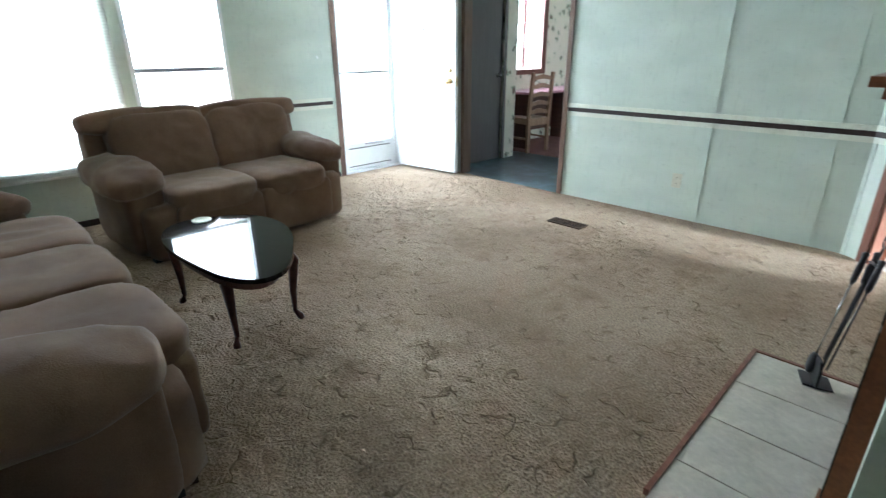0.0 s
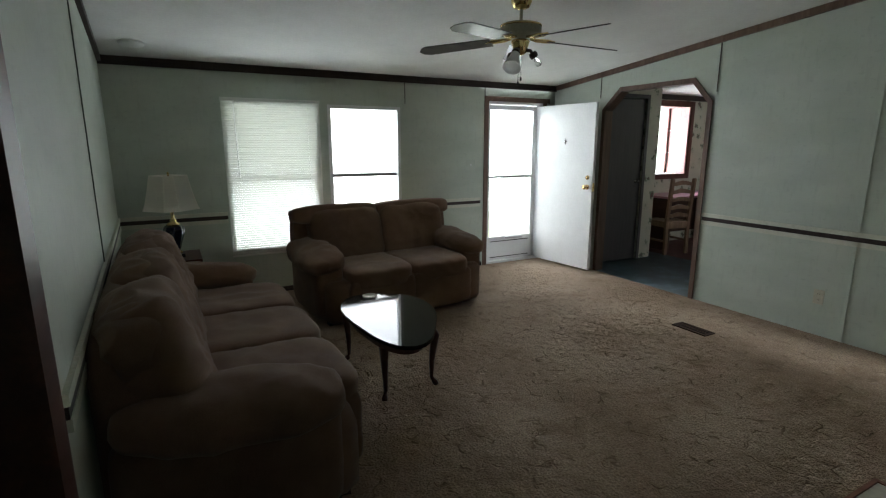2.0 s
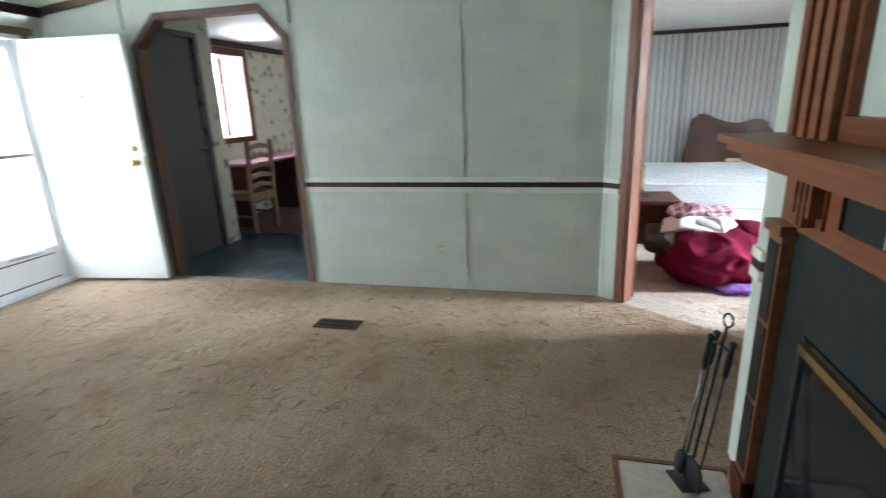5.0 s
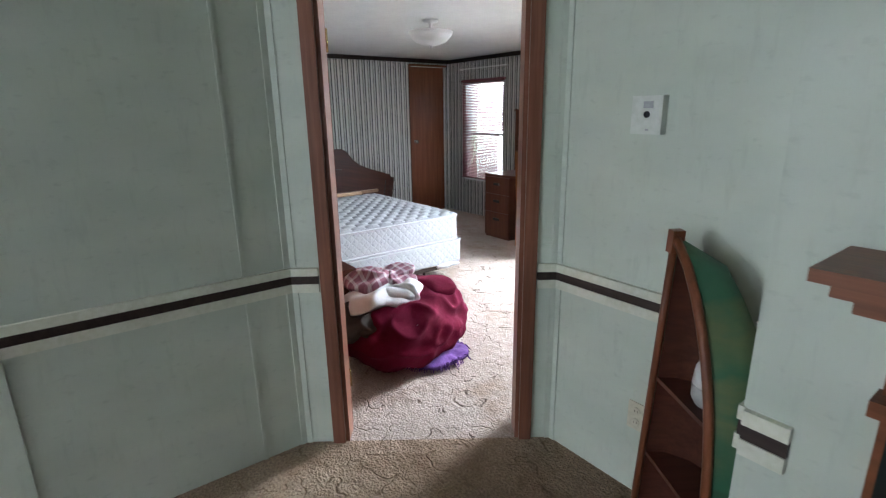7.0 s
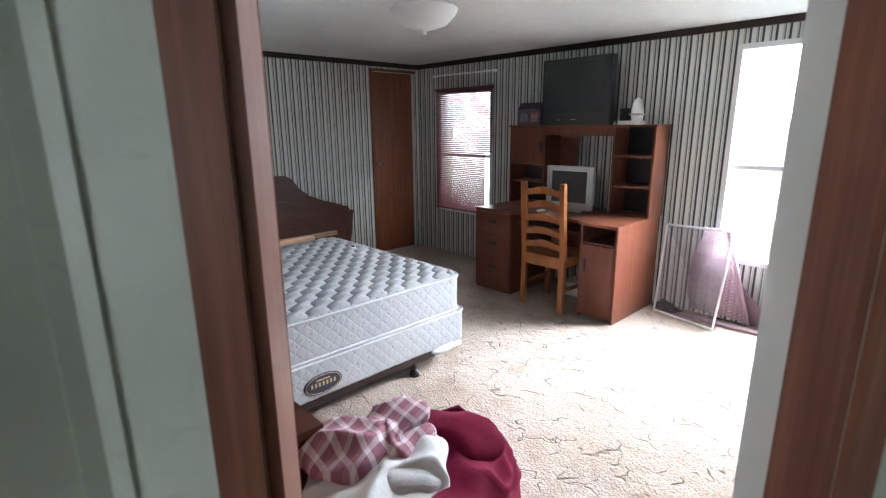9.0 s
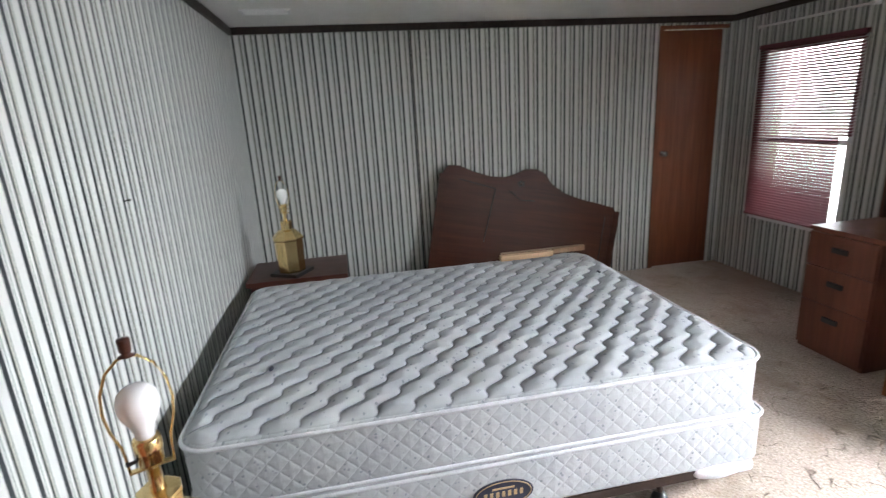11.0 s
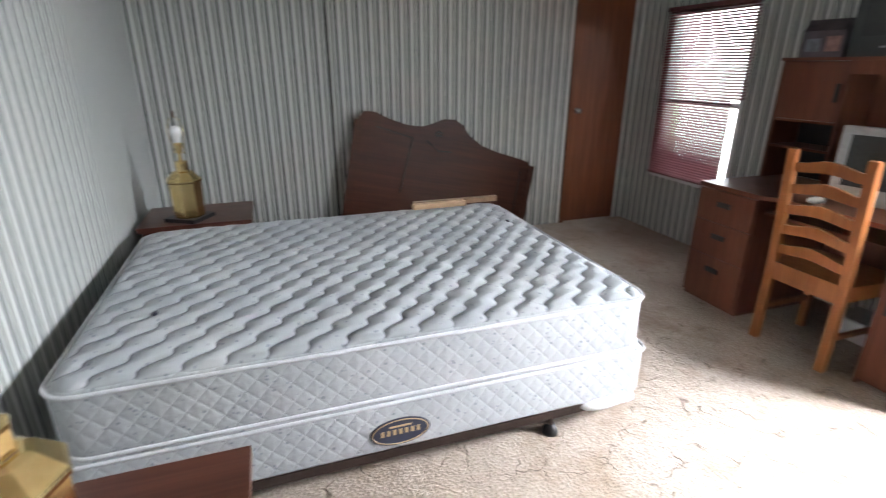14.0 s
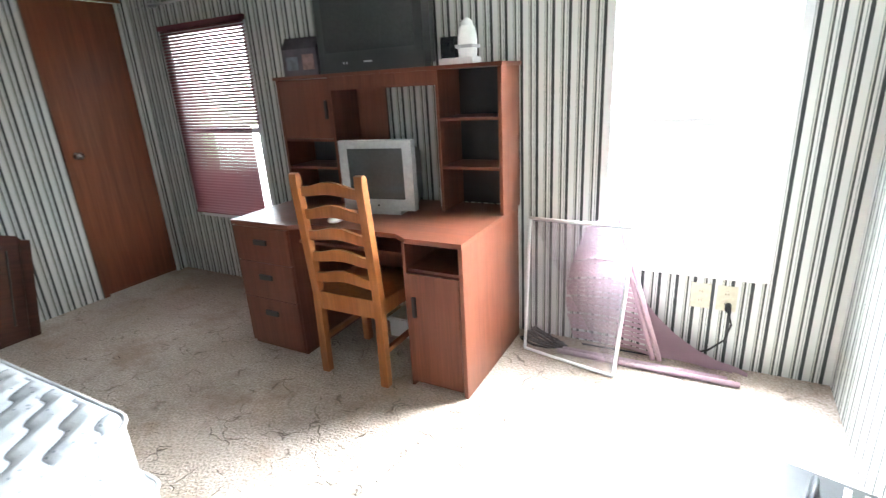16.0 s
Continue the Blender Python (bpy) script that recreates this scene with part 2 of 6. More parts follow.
def carpet_mat(name, c0, c1, groove, deep, width, gate0, grain, crack, lump):
    m, nt, b = node_mat(name, 0.95)
    b.inputs["Specular IOR Level"].default_value = 0.15
    v = tex_coord(nt)
    wob = nt.nodes.new("ShaderNodeTexNoise")
    wob.inputs["Scale"].default_value, wob.inputs["Detail"].default_value = 7.0, 2
    nt.links.new(v, wob.inputs[0])
    vm = nt.nodes.new("ShaderNodeVectorMath")
    vm.operation = "MULTIPLY_ADD"
    nt.links.new(wob.outputs["Color"], vm.inputs[0])
    vm.inputs[1].default_value = (0.26, 0.26, 0.0)
    nt.links.new(v, vm.inputs[2])
    vo = nt.nodes.new("ShaderNodeTexVoronoi")
    vo.feature = "DISTANCE_TO_EDGE"
    vo.inputs["Scale"].default_value = 5.2
    nt.links.new(vm.outputs[0], vo.inputs[0])
    gate = noise_tex(nt, v, 9.0, 2)
    line = ramp(nt, vo.outputs["Distance"], [(0.0, (0, 0, 0)), (width, (1, 1, 1))])
    line = mixc(nt, ramp(nt, gate, [(gate0, (0, 0, 0)), (gate0 + 0.10, (1, 1, 1))]), (1.0, 1.0, 1.0), line)
    big = noise_tex(nt, v, 1.3, 4)
    c = ramp(nt, big, [(0.32, c0), (0.68, c1)])
    pile = noise_tex(nt, v, 90, 2)
    c = mixc(nt, 0.50, c, ramp(nt, pile, [(0.32, (0.22, 0.22, 0.22)), (0.68, (0.74, 0.74, 0.74))]), "OVERLAY")
    stain = noise_tex(nt, v, 2.6, 5, 0.65)
    c = mixc(nt, ramp(nt, stain, [(0.48, (0, 0, 0)), (0.68, (0.70, 0.70, 0.70))]), c, (c0[0] * 0.72, c0[1] * 0.62, c0[2] * 0.52))
    # the sculpted grooves' soft shade is also mixed into the colour
    c = mixc(nt, line, tuple(x * groove for x in c0), c)
    nt.links.new(c, b.inputs["Base Color"])
    h = mathn(nt, "ADD", mathn(nt, "MULTIPLY", line, crack), mathn(nt, "ADD", mathn(nt, "MULTIPLY", pile, grain), mathn(nt, "MULTIPLY", noise_tex(nt, v, 16, 3), lump)))
    bump_to(nt, b, h, deep, 0.012)
    return m


M["carpet"] = carpet_mat("beige_carpet", (0.235, 0.165, 0.108), (0.41, 0.315, 0.225), 0.88, 1.0, 0.040, 0.50, 1.3, 1.3, 2.6)
M["carpet_bed"] = carpet_mat("pale_carpet", (0.37, 0.30, 0.245), (0.53, 0.46, 0.40), 0.70, 0.80, 0.024, 0.49, 0.9, 1.8, 1.5)


def teal_mat():
    m, nt, b = node_mat("teal_vinyl", 0.3)
    v = tex_coord(nt)
    n = noise_tex(nt, v, 5, 5, 0.65)
    c = ramp(nt, n, [(0.35, (0.012, 0.03, 0.034)), (0.52, (0.03, 0.07, 0.08)), (0.66, (0.07, 0.13, 0.16)), (0.75, (0.2, 0.27, 0.3))])
    nt.links.new(c, b.inputs["Base Color"])
    return m


M["teal_floor"] = teal_mat()


def wood_mat(name, c0, c1, rough, axis=2, dens=1.0):
    m, nt, b = node_mat(name, rough)
    b.inputs["Specular IOR Level"].default_value = 0.3
    s = [14.0 * dens] * 3
    s[axis] = 0.9 * dens
    v = tex_coord(nt, tuple(s))
    n1 = noise_tex(nt, v, 1.6, 5, 0.6)
    c = ramp(nt, n1, [(0.3, c0), (0.7, c1)])
    s2 = [90.0] * 3
    s2[axis] = 3.0
    n2 = noise_tex(nt, tex_coord(nt, tuple(s2)), 1.0, 2)
    c = mixc(nt, 0.35, c, ramp(nt, n2, [(0.3, (0.3, 0.3, 0.3)), (0.7, (0.65, 0.65, 0.65))]), "OVERLAY")
    nt.links.new(c, b.inputs["Base Color"])
    nt.links.new(ramp(nt, noise_tex(nt, tex_coord(nt), 9, 4), [(0.3, (rough * 0.93,) * 3), (0.7, (min(1, rough * 1.1),) * 3)]), b.inputs["Roughness"])
    bump_to(nt, b, n2, 0.08, 0.002)
    return m


M["wood_red"] = wood_mat("cherry_laminate", (0.115, 0.037, 0.021), (0.165, 0.056, 0.031), 0.38, 2)
M["wood_red_x"] = wood_mat("cherry_laminate_flat", (0.115, 0.037, 0.021), (0.165, 0.056, 0.031), 0.33, 0)
M["closet_wood"] = wood_mat("closet_veneer", (0.155, 0.050, 0.023), (0.235, 0.082, 0.038), 0.35, 2)
M["mantel_wood"] = wood_mat("mantel_oak", (0.155, 0.052, 0.022), (0.24, 0.086, 0.037), 0.35, 0)
M["wood_dark"] = wood_mat("dark_mahogany", (0.046, 0.016, 0.010), (0.080, 0.027, 0.016), 0.32, 1)
M["wood_mahogany"] = wood_mat("mahogany_top", (0.060, 0.020, 0.013), (0.095, 0.034, 0.022), 0.3, 1)
M["wood_honey"] = wood_mat("honey_pine", (0.23, 0.078, 0.024), (0.32, 0.118, 0.038), 0.35, 2)
M["wood_chair_pale"] = wood_mat("worn_chair_wood", (0.22, 0.13, 0.08), (0.32, 0.20, 0.13), 0.45, 2)
M["pine"] = wood_mat("raw_pine", (0.50, 0.33, 0.20), (0.62, 0.43, 0.28), 0.6, 1)
M["brown_trim"] = wood_mat("brown_casing", (0.15, 0.060, 0.038), (0.24, 0.105, 0.066), 0.4, 2)
M["arch_trim"] = wood_mat("greyed_brown_casing", (0.115, 0.070, 0.050), (0.185, 0.118, 0.088), 0.4, 2)
M["dark_trim"] = wood_mat("dark_moulding", (0.026, 0.017, 0.014), (0.05, 0.033, 0.027), 0.45, 0)


def fabric_mat(name, c0, c1, scale=4.0, weave=260, strength=0.35, sheen=0.3):
    m, nt, b = node_mat(name, 0.95)
    b.inputs["Specular IOR Level"].default_value = 0.1
    b.inputs["Sheen Weight"].default_value = sheen
    b.inputs["Sheen Roughness"].default_value = 0.5
    v = tex_coord(nt)
    c = ramp(nt, noise_tex(nt, v, scale, 5, 0.6), [(0.3, c0), (0.7, c1)])
    w = noise_tex(nt, v, weave, 2)
    c = mixc(nt, 0.3, c, ramp(nt, w, [(0.3, (0.3, 0.3, 0.3)), (0.7, (0.65, 0.65, 0.65))]), "OVERLAY")
    nt.links.new(c, b.inputs["Base Color"])
    bump_to(nt, b, mathn(nt, "ADD", mathn(nt, "MULTIPLY", noise_tex(nt, v, 9, 3), 3.0), w), strength, 0.004)
    return m


M["sofa"] = fabric_mat("brown_microfibre", (0.125, 0.074, 0.046), (0.195, 0.121, 0.076), sheen=0.16)
M["maroon"] = fabric_mat("maroon_cloth", (0.09, 0.003, 0.016), (0.15, 0.006, 0.030), 5, sheen=0.0)
M["white_cloth"] = fabric_mat("white_cloth", (0.60, 0.61, 0.62), (0.72, 0.73, 0.74), 5, sheen=0.0)
M["purple_cloth"] = fabric_mat("purple_fringe", (0.10, 0.04, 0.19), (0.20, 0.10, 0.32), 18, sheen=0.05)
M["brown_cloth"] = fabric_mat("brown_cloth", (0.042, 0.034, 0.030), (0.075, 0.062, 0.054), 5, sheen=0.0)


def plaid_mat():
    m, nt, b = node_mat("plaid_cloth", 0.95)
    v = tex_coord(nt)
    sep = nt.nodes.new("ShaderNodeSeparateXYZ")
    nt.links.new(v, sep.inputs[0])
    u = mathn(nt, "FRACT", mathn(nt, "MULTIPLY", mathn(nt, "ADD", sep.outputs[0], mathn(nt, "MULTIPLY", sep.outputs[1], 0.3)), 17.0))
    w = mathn(nt, "FRACT", mathn(nt, "MULTIPLY", sep.outputs[1], 15.0))
    a = ramp(nt, u, [(0.0, (0.24, 0.09, 0.13)), (0.45, (0.62, 0.56, 0.58)), (0.7, (0.40, 0.20, 0.25))], "CONSTANT")
    c = ramp(nt, w, [(0.0, (0.30, 0.13, 0.17)), (0.5, (0.66, 0.60, 0.62)), (0.8, (0.25, 0.11, 0.15))], "CONSTANT")
    nt.links.new(mixc(nt, 0.5, a, c), b.inputs["Base Color"])
    return m


M["plaid"] = plaid_mat()


def ticking_mat(name, quilt):
    m, nt, b = node_mat(name, 0.75)
    v = tex_coord(nt)
    c = ramp(nt, noise_tex(nt, v, 3, 4), [(0.3, (0.345, 0.365, 0.38)), (0.7, (0.42, 0.44, 0.45))])
    vo = nt.nodes.new("ShaderNodeTexVoronoi")
    vo.inputs["Scale"].default_value = 24
    nt.links.new(tex_coord(nt, (1.0, 1.6, 1.6)), vo.inputs[0])
    k = mathn(nt, "ADD", vo.outputs["Distance"], mathn(nt, "MULTIPLY", noise_tex(nt, v, 60, 2), 0.35))
    c = mixc(nt, ramp(nt, k, [(0.30, (0.85, 0.85, 0.85)), (0.38, (0, 0, 0))]), c, (0.19, 0.21, 0.235))
    if quilt:
        sep = nt.nodes.new("ShaderNodeSeparateXYZ")
        nt.links.new(v, sep.inputs[0])
        a = mathn(nt, "ABSOLUTE", mathn(nt, "SINE", mathn(nt, "MULTIPLY", mathn(nt, "ADD", sep.outputs[1], sep.outputs[2]), 46.0)))
        d = mathn(nt, "ABSOLUTE", mathn(nt, "SINE", mathn(nt, "MULTIPLY", mathn(nt, "SUBTRACT", mathn(nt, "ADD", sep.outputs[1], mathn(nt, "MULTIPLY", sep.outputs[0], 1.0)), sep.outputs[2]), 46.0)))
        e = mathn(nt, "POWER", mathn(nt, "MINIMUM", a, d), 0.4)
        bump_to(nt, b, mathn(nt, "ADD", e, mathn(nt, "MULTIPLY", noise_tex(nt, v, 30, 3), 1.0)), 0.34, 0.009)
    else:
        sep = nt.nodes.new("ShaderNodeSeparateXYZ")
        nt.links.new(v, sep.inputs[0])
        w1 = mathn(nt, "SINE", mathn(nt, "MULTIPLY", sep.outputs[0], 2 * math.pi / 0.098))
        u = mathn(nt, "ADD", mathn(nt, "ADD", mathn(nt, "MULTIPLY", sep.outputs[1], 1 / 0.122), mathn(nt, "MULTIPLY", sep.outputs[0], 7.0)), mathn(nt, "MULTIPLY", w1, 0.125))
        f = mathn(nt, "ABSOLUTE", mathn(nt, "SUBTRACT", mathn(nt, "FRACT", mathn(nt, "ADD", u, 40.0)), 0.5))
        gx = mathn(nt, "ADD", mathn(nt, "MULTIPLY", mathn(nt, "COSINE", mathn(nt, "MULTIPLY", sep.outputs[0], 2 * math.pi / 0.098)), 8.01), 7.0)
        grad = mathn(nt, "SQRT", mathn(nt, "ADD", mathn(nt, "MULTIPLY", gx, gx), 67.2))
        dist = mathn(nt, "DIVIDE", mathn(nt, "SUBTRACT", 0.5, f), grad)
        # shade in the stitch valleys is put into the ticking colour as dark lines
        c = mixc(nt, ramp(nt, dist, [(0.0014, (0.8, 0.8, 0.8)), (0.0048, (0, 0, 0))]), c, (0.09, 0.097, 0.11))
        puff = mathn(nt, "POWER", mathn(nt, "MINIMUM", mathn(nt, "MULTIPLY", dist, 36.0), 1.0), 0.6)
        bump_to(nt, b, mathn(nt, "ADD", puff, mathn(nt, "MULTIPLY", noise_tex(nt, v, 160, 2), 0.12)), 0.35, 0.010)
    nt.links.new(c, b.inputs["Base Color"])
    return m


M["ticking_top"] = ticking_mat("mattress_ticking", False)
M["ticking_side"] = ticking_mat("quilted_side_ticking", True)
M["piping"] = mat("white_piping", (0.54, 0.56, 0.57), 0.7, var=0.05)


def glass_mat():
    m, nt, b = node_mat("window_glass", 0.02)
    b.inputs["Transmission Weight"].default_value = 1.0
    b.inputs["IOR"].default_value = 1.45
    b.inputs["Base Color"].default_value = (0.97, 0.99, 0.98, 1)
    return m


M["glass"] = glass_mat()


def translucent_mat(name, col, amount=0.5):
    m, nt, b = node_mat(name, 0.6)
    b.inputs["Base Color"].default_value = (*col, 1)
    t = nt.nodes.new("ShaderNodeBsdfTranslucent")
    t.inputs[0].default_value = (*col, 1)
    mx = nt.nodes.new("ShaderNodeMixShader")
    mx.inputs[0].default_value = amount
    out = nt.nodes["Material Output"]
    nt.links.new(b.outputs[0], mx.inputs[1])
    nt.links.new(t.outputs[0], mx.inputs[2])
    nt.links.new(mx.outputs[0], out.inputs[0])
    return m


M["blind_white"] = translucent_mat("white_vinyl_slat", (0.74, 0.75, 0.70), 0.28)
M["blind_red"] = translucent_mat("burgundy_vinyl_slat", (0.22, 0.075, 0.085), 0.22)
# burgundy slats paled in colour to stand for backlight and flare
M["blind_pink"] = translucent_mat("backlit_burgundy_slat", (0.46, 0.33, 0.37), 0.4)
M["shade"] = translucent_mat("lampshade_cloth", (0.84, 0.82, 0.74), 0.6)
M["frosted"] = translucent_mat("frosted_glass", (0.86, 0.86, 0.84), 0.5)


def screen_mesh_mat():
    m, nt, b = node_mat("insect_screen", 0.7)
    b.inputs["Base Color"].default_value = (0.35, 0.33, 0.36, 1)
    tr = nt.nodes.new("ShaderNodeBsdfTransparent")
    mx = nt.nodes.new("ShaderNodeMixShader")
    mx.inputs[0].default_value = 0.35
    nt.links.new(tr.outputs[0], mx.inputs[1])
    nt.links.new(b.outputs[0], mx.inputs[2])
    nt.links.new(mx.outputs[0], nt.nodes["Material Output"].inputs[0])
    return m


M["screen"] = screen_mesh_mat()


def canoe_mat():
    m, nt, b = node_mat("painted_canoe", 0.5)
    v = tex_coord(nt)
    sep = nt.nodes.new("ShaderNodeSeparateXYZ")
    nt.links.new(v, sep.inputs[0])
    n = noise_tex(nt, tex_coord(nt, (1, 1, 1.8)), 7, 4)
    k = mathn(nt, "ADD", mathn(nt, "MULTIPLY", sep.outputs[2], 0.9), mathn(nt, "MULTIPLY", mathn(nt, "SUBTRACT", n, 0.5), 0.30))
    c = ramp(nt, k, [(0.0, (0.012, 0.03, 0.012)), (0.35, (0.015, 0.045, 0.02)), (0.42, (0.02, 0.12, 0.06)), (0.52, (0.05, 0.13, 0.06)), (0.62, (0.13, 0.17, 0.07)), (0.68, (0.045, 0.14, 0.07)), (0.80, (0.14, 0.18, 0.08)), (0.88, (0.045, 0.15, 0.085)), (1.0, (0.05, 0.16, 0.09))])
    nt.links.new(c, b.inputs["Base Color"])
    return m


M["canoe"] = canoe_mat()
M["tile"] = mat("hearth_tile", (0.50, 0.46, 0.38), 0.35, var=0.12, scale=5, bump=0.1)
M["grout"] = mat("grout", (0.20, 0.17, 0.13), 0.9, var=0.2)
M["slate"] = mat("green_slate_tile", (0.014, 0.021, 0.019), 0.45, var=0.3, scale=9, spec=0.25)
M["chrome"] = mat("steel", (0.55, 0.55, 0.55), 0.25, 1.0, var=0.05)
M["navy"] = mat("navy_ceramic", (0.012, 0.014, 0.03), 0.12, var=0.2)
M["table_black"] = mat("dark_polished_top", (0.010, 0.008, 0.007), 0.05, var=0.2, spec=0.17)
M["outlet"] = mat("almond_plastic", (0.55, 0.52, 0.40), 0.4, var=0.03)
M["fan_cream"] = mat("antique_fan_housing", (0.42, 0.40, 0.30), 0.35, var=0.1)
M["fan_blade"] = wood_mat("fan_blade_dark", (0.035, 0.030, 0.028), (0.06, 0.05, 0.045), 0.35, 0)
M["pink_top"] = mat("dusty_pink_laminate", (0.42, 0.20, 0.25), 0.3, var=0.08)
M["vent_brown"] = mat("brown_vent_metal", (0.05, 0.030, 0.020), 0.75, 0.0, var=0.2, spec=0.12)
# near-black colour that stands for the dark inside a vent
M["vent_shade"] = mat("black_duct_shade", (0.006, 0.005, 0.005), 0.95, var=0.1, spec=0.02)
M["tv_black"] = mat("black_tv_plastic", (0.02, 0.022, 0.024), 0.4, var=0.1)
M["tv_screen"] = mat("grey_tube_glass", (0.045, 0.05, 0.05), 0.12, var=0.05)
M["green_dot"] = mat("green_sticker", (0.03, 0.35, 0.16), 0.5, var=0.1)
M["badge"] = mat("navy_badge", (0.02, 0.024, 0.045), 0.5, var=0.2)
M["gold_thread"] = mat("gold_thread", (0.42, 0.30, 0.16), 0.5, var=0.1)
M["bulb"] = mat("white_bulb_glass", (0.82, 0.82, 0.82), 0.15, var=0.01)
M["bay_pink"] = mat("pinkish_bay_wood", (0.55, 0.33, 0.30), 0.5, var=0.1)
M["bay_red"] = wood_mat("reddish_window_wood", (0.09, 0.028, 0.02), (0.15, 0.05, 0.035), 0.4, 2)


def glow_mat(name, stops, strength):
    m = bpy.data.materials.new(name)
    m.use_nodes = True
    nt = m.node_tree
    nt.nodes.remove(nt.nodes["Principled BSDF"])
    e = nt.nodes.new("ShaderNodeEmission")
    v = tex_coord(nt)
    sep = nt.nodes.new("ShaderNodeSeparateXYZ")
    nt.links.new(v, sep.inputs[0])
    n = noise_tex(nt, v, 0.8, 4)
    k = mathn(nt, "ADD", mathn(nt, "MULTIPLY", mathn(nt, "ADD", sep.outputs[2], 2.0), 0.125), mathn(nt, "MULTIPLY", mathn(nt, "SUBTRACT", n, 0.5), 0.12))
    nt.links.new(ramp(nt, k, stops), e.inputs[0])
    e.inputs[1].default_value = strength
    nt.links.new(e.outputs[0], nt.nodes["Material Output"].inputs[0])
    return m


# emission in place of sunlit yards, so the windows look blown out
M["daylight_front"] = glow_mat("glowing_front_backdrop", [(0.0, (0.80, 0.9, 0.75)), (0.35, (0.92, 0.97, 0.93)), (1.0, (0.96, 0.98, 1.0))], 1.75)
M["daylight_back"] = glow_mat("glowing_back_backdrop", [(0.0, (0.80, 0.90, 0.66)), (0.30, (0.84, 0.93, 0.72)), (0.42, (0.94, 0.97, 0.95)), (1.0, (0.97, 0.98, 1.0))], 1.5)


# ---- shape helpers ----
def lathe(bm, prof, seg=24, m=None, closed=False):
    rings = []
    for r, z in prof:
        rings.append([bm.verts.new((m or Matrix()) @ Vector((r * math.cos(2 * math.pi * i / seg), r * math.sin(2 * math.pi * i / seg), z))) for i in range(seg)])
    for a, b in zip(rings, rings[1:]):
        for i in range(seg):
            bm.faces.new((a[i], a[(i + 1) % seg], b[(i + 1) % seg], b[i]))
    for ring in (rings[0], rings[-1]):
        bm.faces.new(ring)
    return bm


def tube(bm, pts, r, seg=8, m=None):
    pts = [Vector(p) for p in pts]
    rad = r if isinstance(r, (list, tuple)) else [r] * len(pts)
    rings = []
    for i, p in enumerate(pts):
        d = (pts[min(i + 1, len(pts) - 1)] - pts[max(i - 1, 0)]).normalized()
        up = Vector((0, 0, 1)) if abs(d.z) < 0.95 else Vector((1, 0, 0))
        a = d.cross(up).normalized()
        b = d.cross(a).normalized()
        rings.append([bm.verts.new((m or Matrix()) @ (p + rad[i] * (math.cos(2 * math.pi * k / seg) * a + math.sin(2 * math.pi * k / seg) * b))) for k in range(seg)])
    for a, b in zip(rings, rings[1:]):
        for k in range(seg):
            bm.faces.new((a[k], a[(k + 1) % seg], b[(k + 1) % seg], b[k]))
    bm.faces.new(rings[0]), bm.faces.new(rings[-1])
    return bm


def extrude(bm, prof, axis, c0, c1, m=None):
    """A closed outline of (a, b) pairs drawn out along an axis from c0 to c1."""
    def at(p, c):
        v = {"x": (c, p[0], p[1]), "y": (p[0], c, p[1]), "z": (p[0], p[1], c)}[axis]
        return (m or Matrix()) @ Vector(v)
    a, b = [bm.verts.new(at(p, c0)) for p in prof], [bm.verts.new(at(p, c1)) for p in prof]
    bm.faces.new(a), bm.faces.new(list(reversed(b)))
    for i in range(len(prof)):
        j = (i + 1) % len(prof)
        bm.faces.new((a[i], a[j], b[j], b[i]))
    return bm


def soft(bm, cx, cy, cz, w, d, h, e=3.2, n=9, crease=0.0, seed=0.0, m=None, sag=0.0):
    """A padded form: a rounded box of size w, d, h with folds in its cover."""
    cache = {}
    def vert(p):
        k = tuple(round(c, 5) for c in p)
        if k not in cache:
            q = Vector(p)
            s = (abs(q.x) ** e + abs(q.y) ** e + abs(q.z) ** e) ** (1 / e)
            q = q / s
            o = Vector((q.x * w / 2, q.y * d / 2, q.z * h / 2))
            if crease:
                f = noise.noise(Vector((o.x * 5 + seed, o.y * 5, o.z * 5))) + 0.5 * noise.noise(Vector((o.x * 11 + seed, o.y * 4, o.z * 12 + seed)))
                f += 0.7 - 1.7 * abs(noise.noise(Vector((o.x * 6 + seed * 3, o.y * 7, o.z * 9)))) ** 0.7
                o += Vector(q).normalized() * f * crease
            if sag and q.z > 0:
                o.z -= sag * (1 - q.x * q.x) * (1 - q.y * q.y)
            o += Vector((cx, cy, cz))
            cache[k] = bm.verts.new((m @ o) if m else o)
        return cache[k]
    g = [math.tan((i / n * 2 - 1) * math.pi / 4) for i in range(n + 1)]
    for ax in range(3):
        for s in (-1, 1):
            for i in range(n):
                for j in range(n):
                    q = []
                    for a, b in ((i, j), (i + 1, j), (i + 1, j + 1), (i, j + 1)):
                        p = [0, 0, 0]
                        p[ax], p[(ax + 1) % 3], p[(ax + 2) % 3] = s, g[a], g[b]
                        q.append(vert(p))
                    if s < 0:
                        q.reverse()
                    if len(set(q)) == 4:
                        bm.faces.new(q)
    return bm


def soft_part(name, parent, c, size, material="sofa", label="", **kw):
    bm = bmesh.new()
    soft(bm, *c, *size, **kw)
    return part(name, bm, material, parent, label, smooth=True)


def box_part(name, parent, x0, x1, y0, y1, z0, z1, material, label="", bevel=0.004, seg=1):
    return box(name, x0, x1, y0, y1, z0, z1, material, parent, label, bevel, seg)


def lathe_part(name, parent, prof, material, label="", seg=24, m=None, smooth=True):
    return part(name, lathe(bmesh.new(), prof, seg, m), material, parent, label, smooth)


def tube_part(name, parent, pts, r, material, label="", seg=8):
    return part(name, tube(bmesh.new(), pts, r, seg), material, parent, label, True)


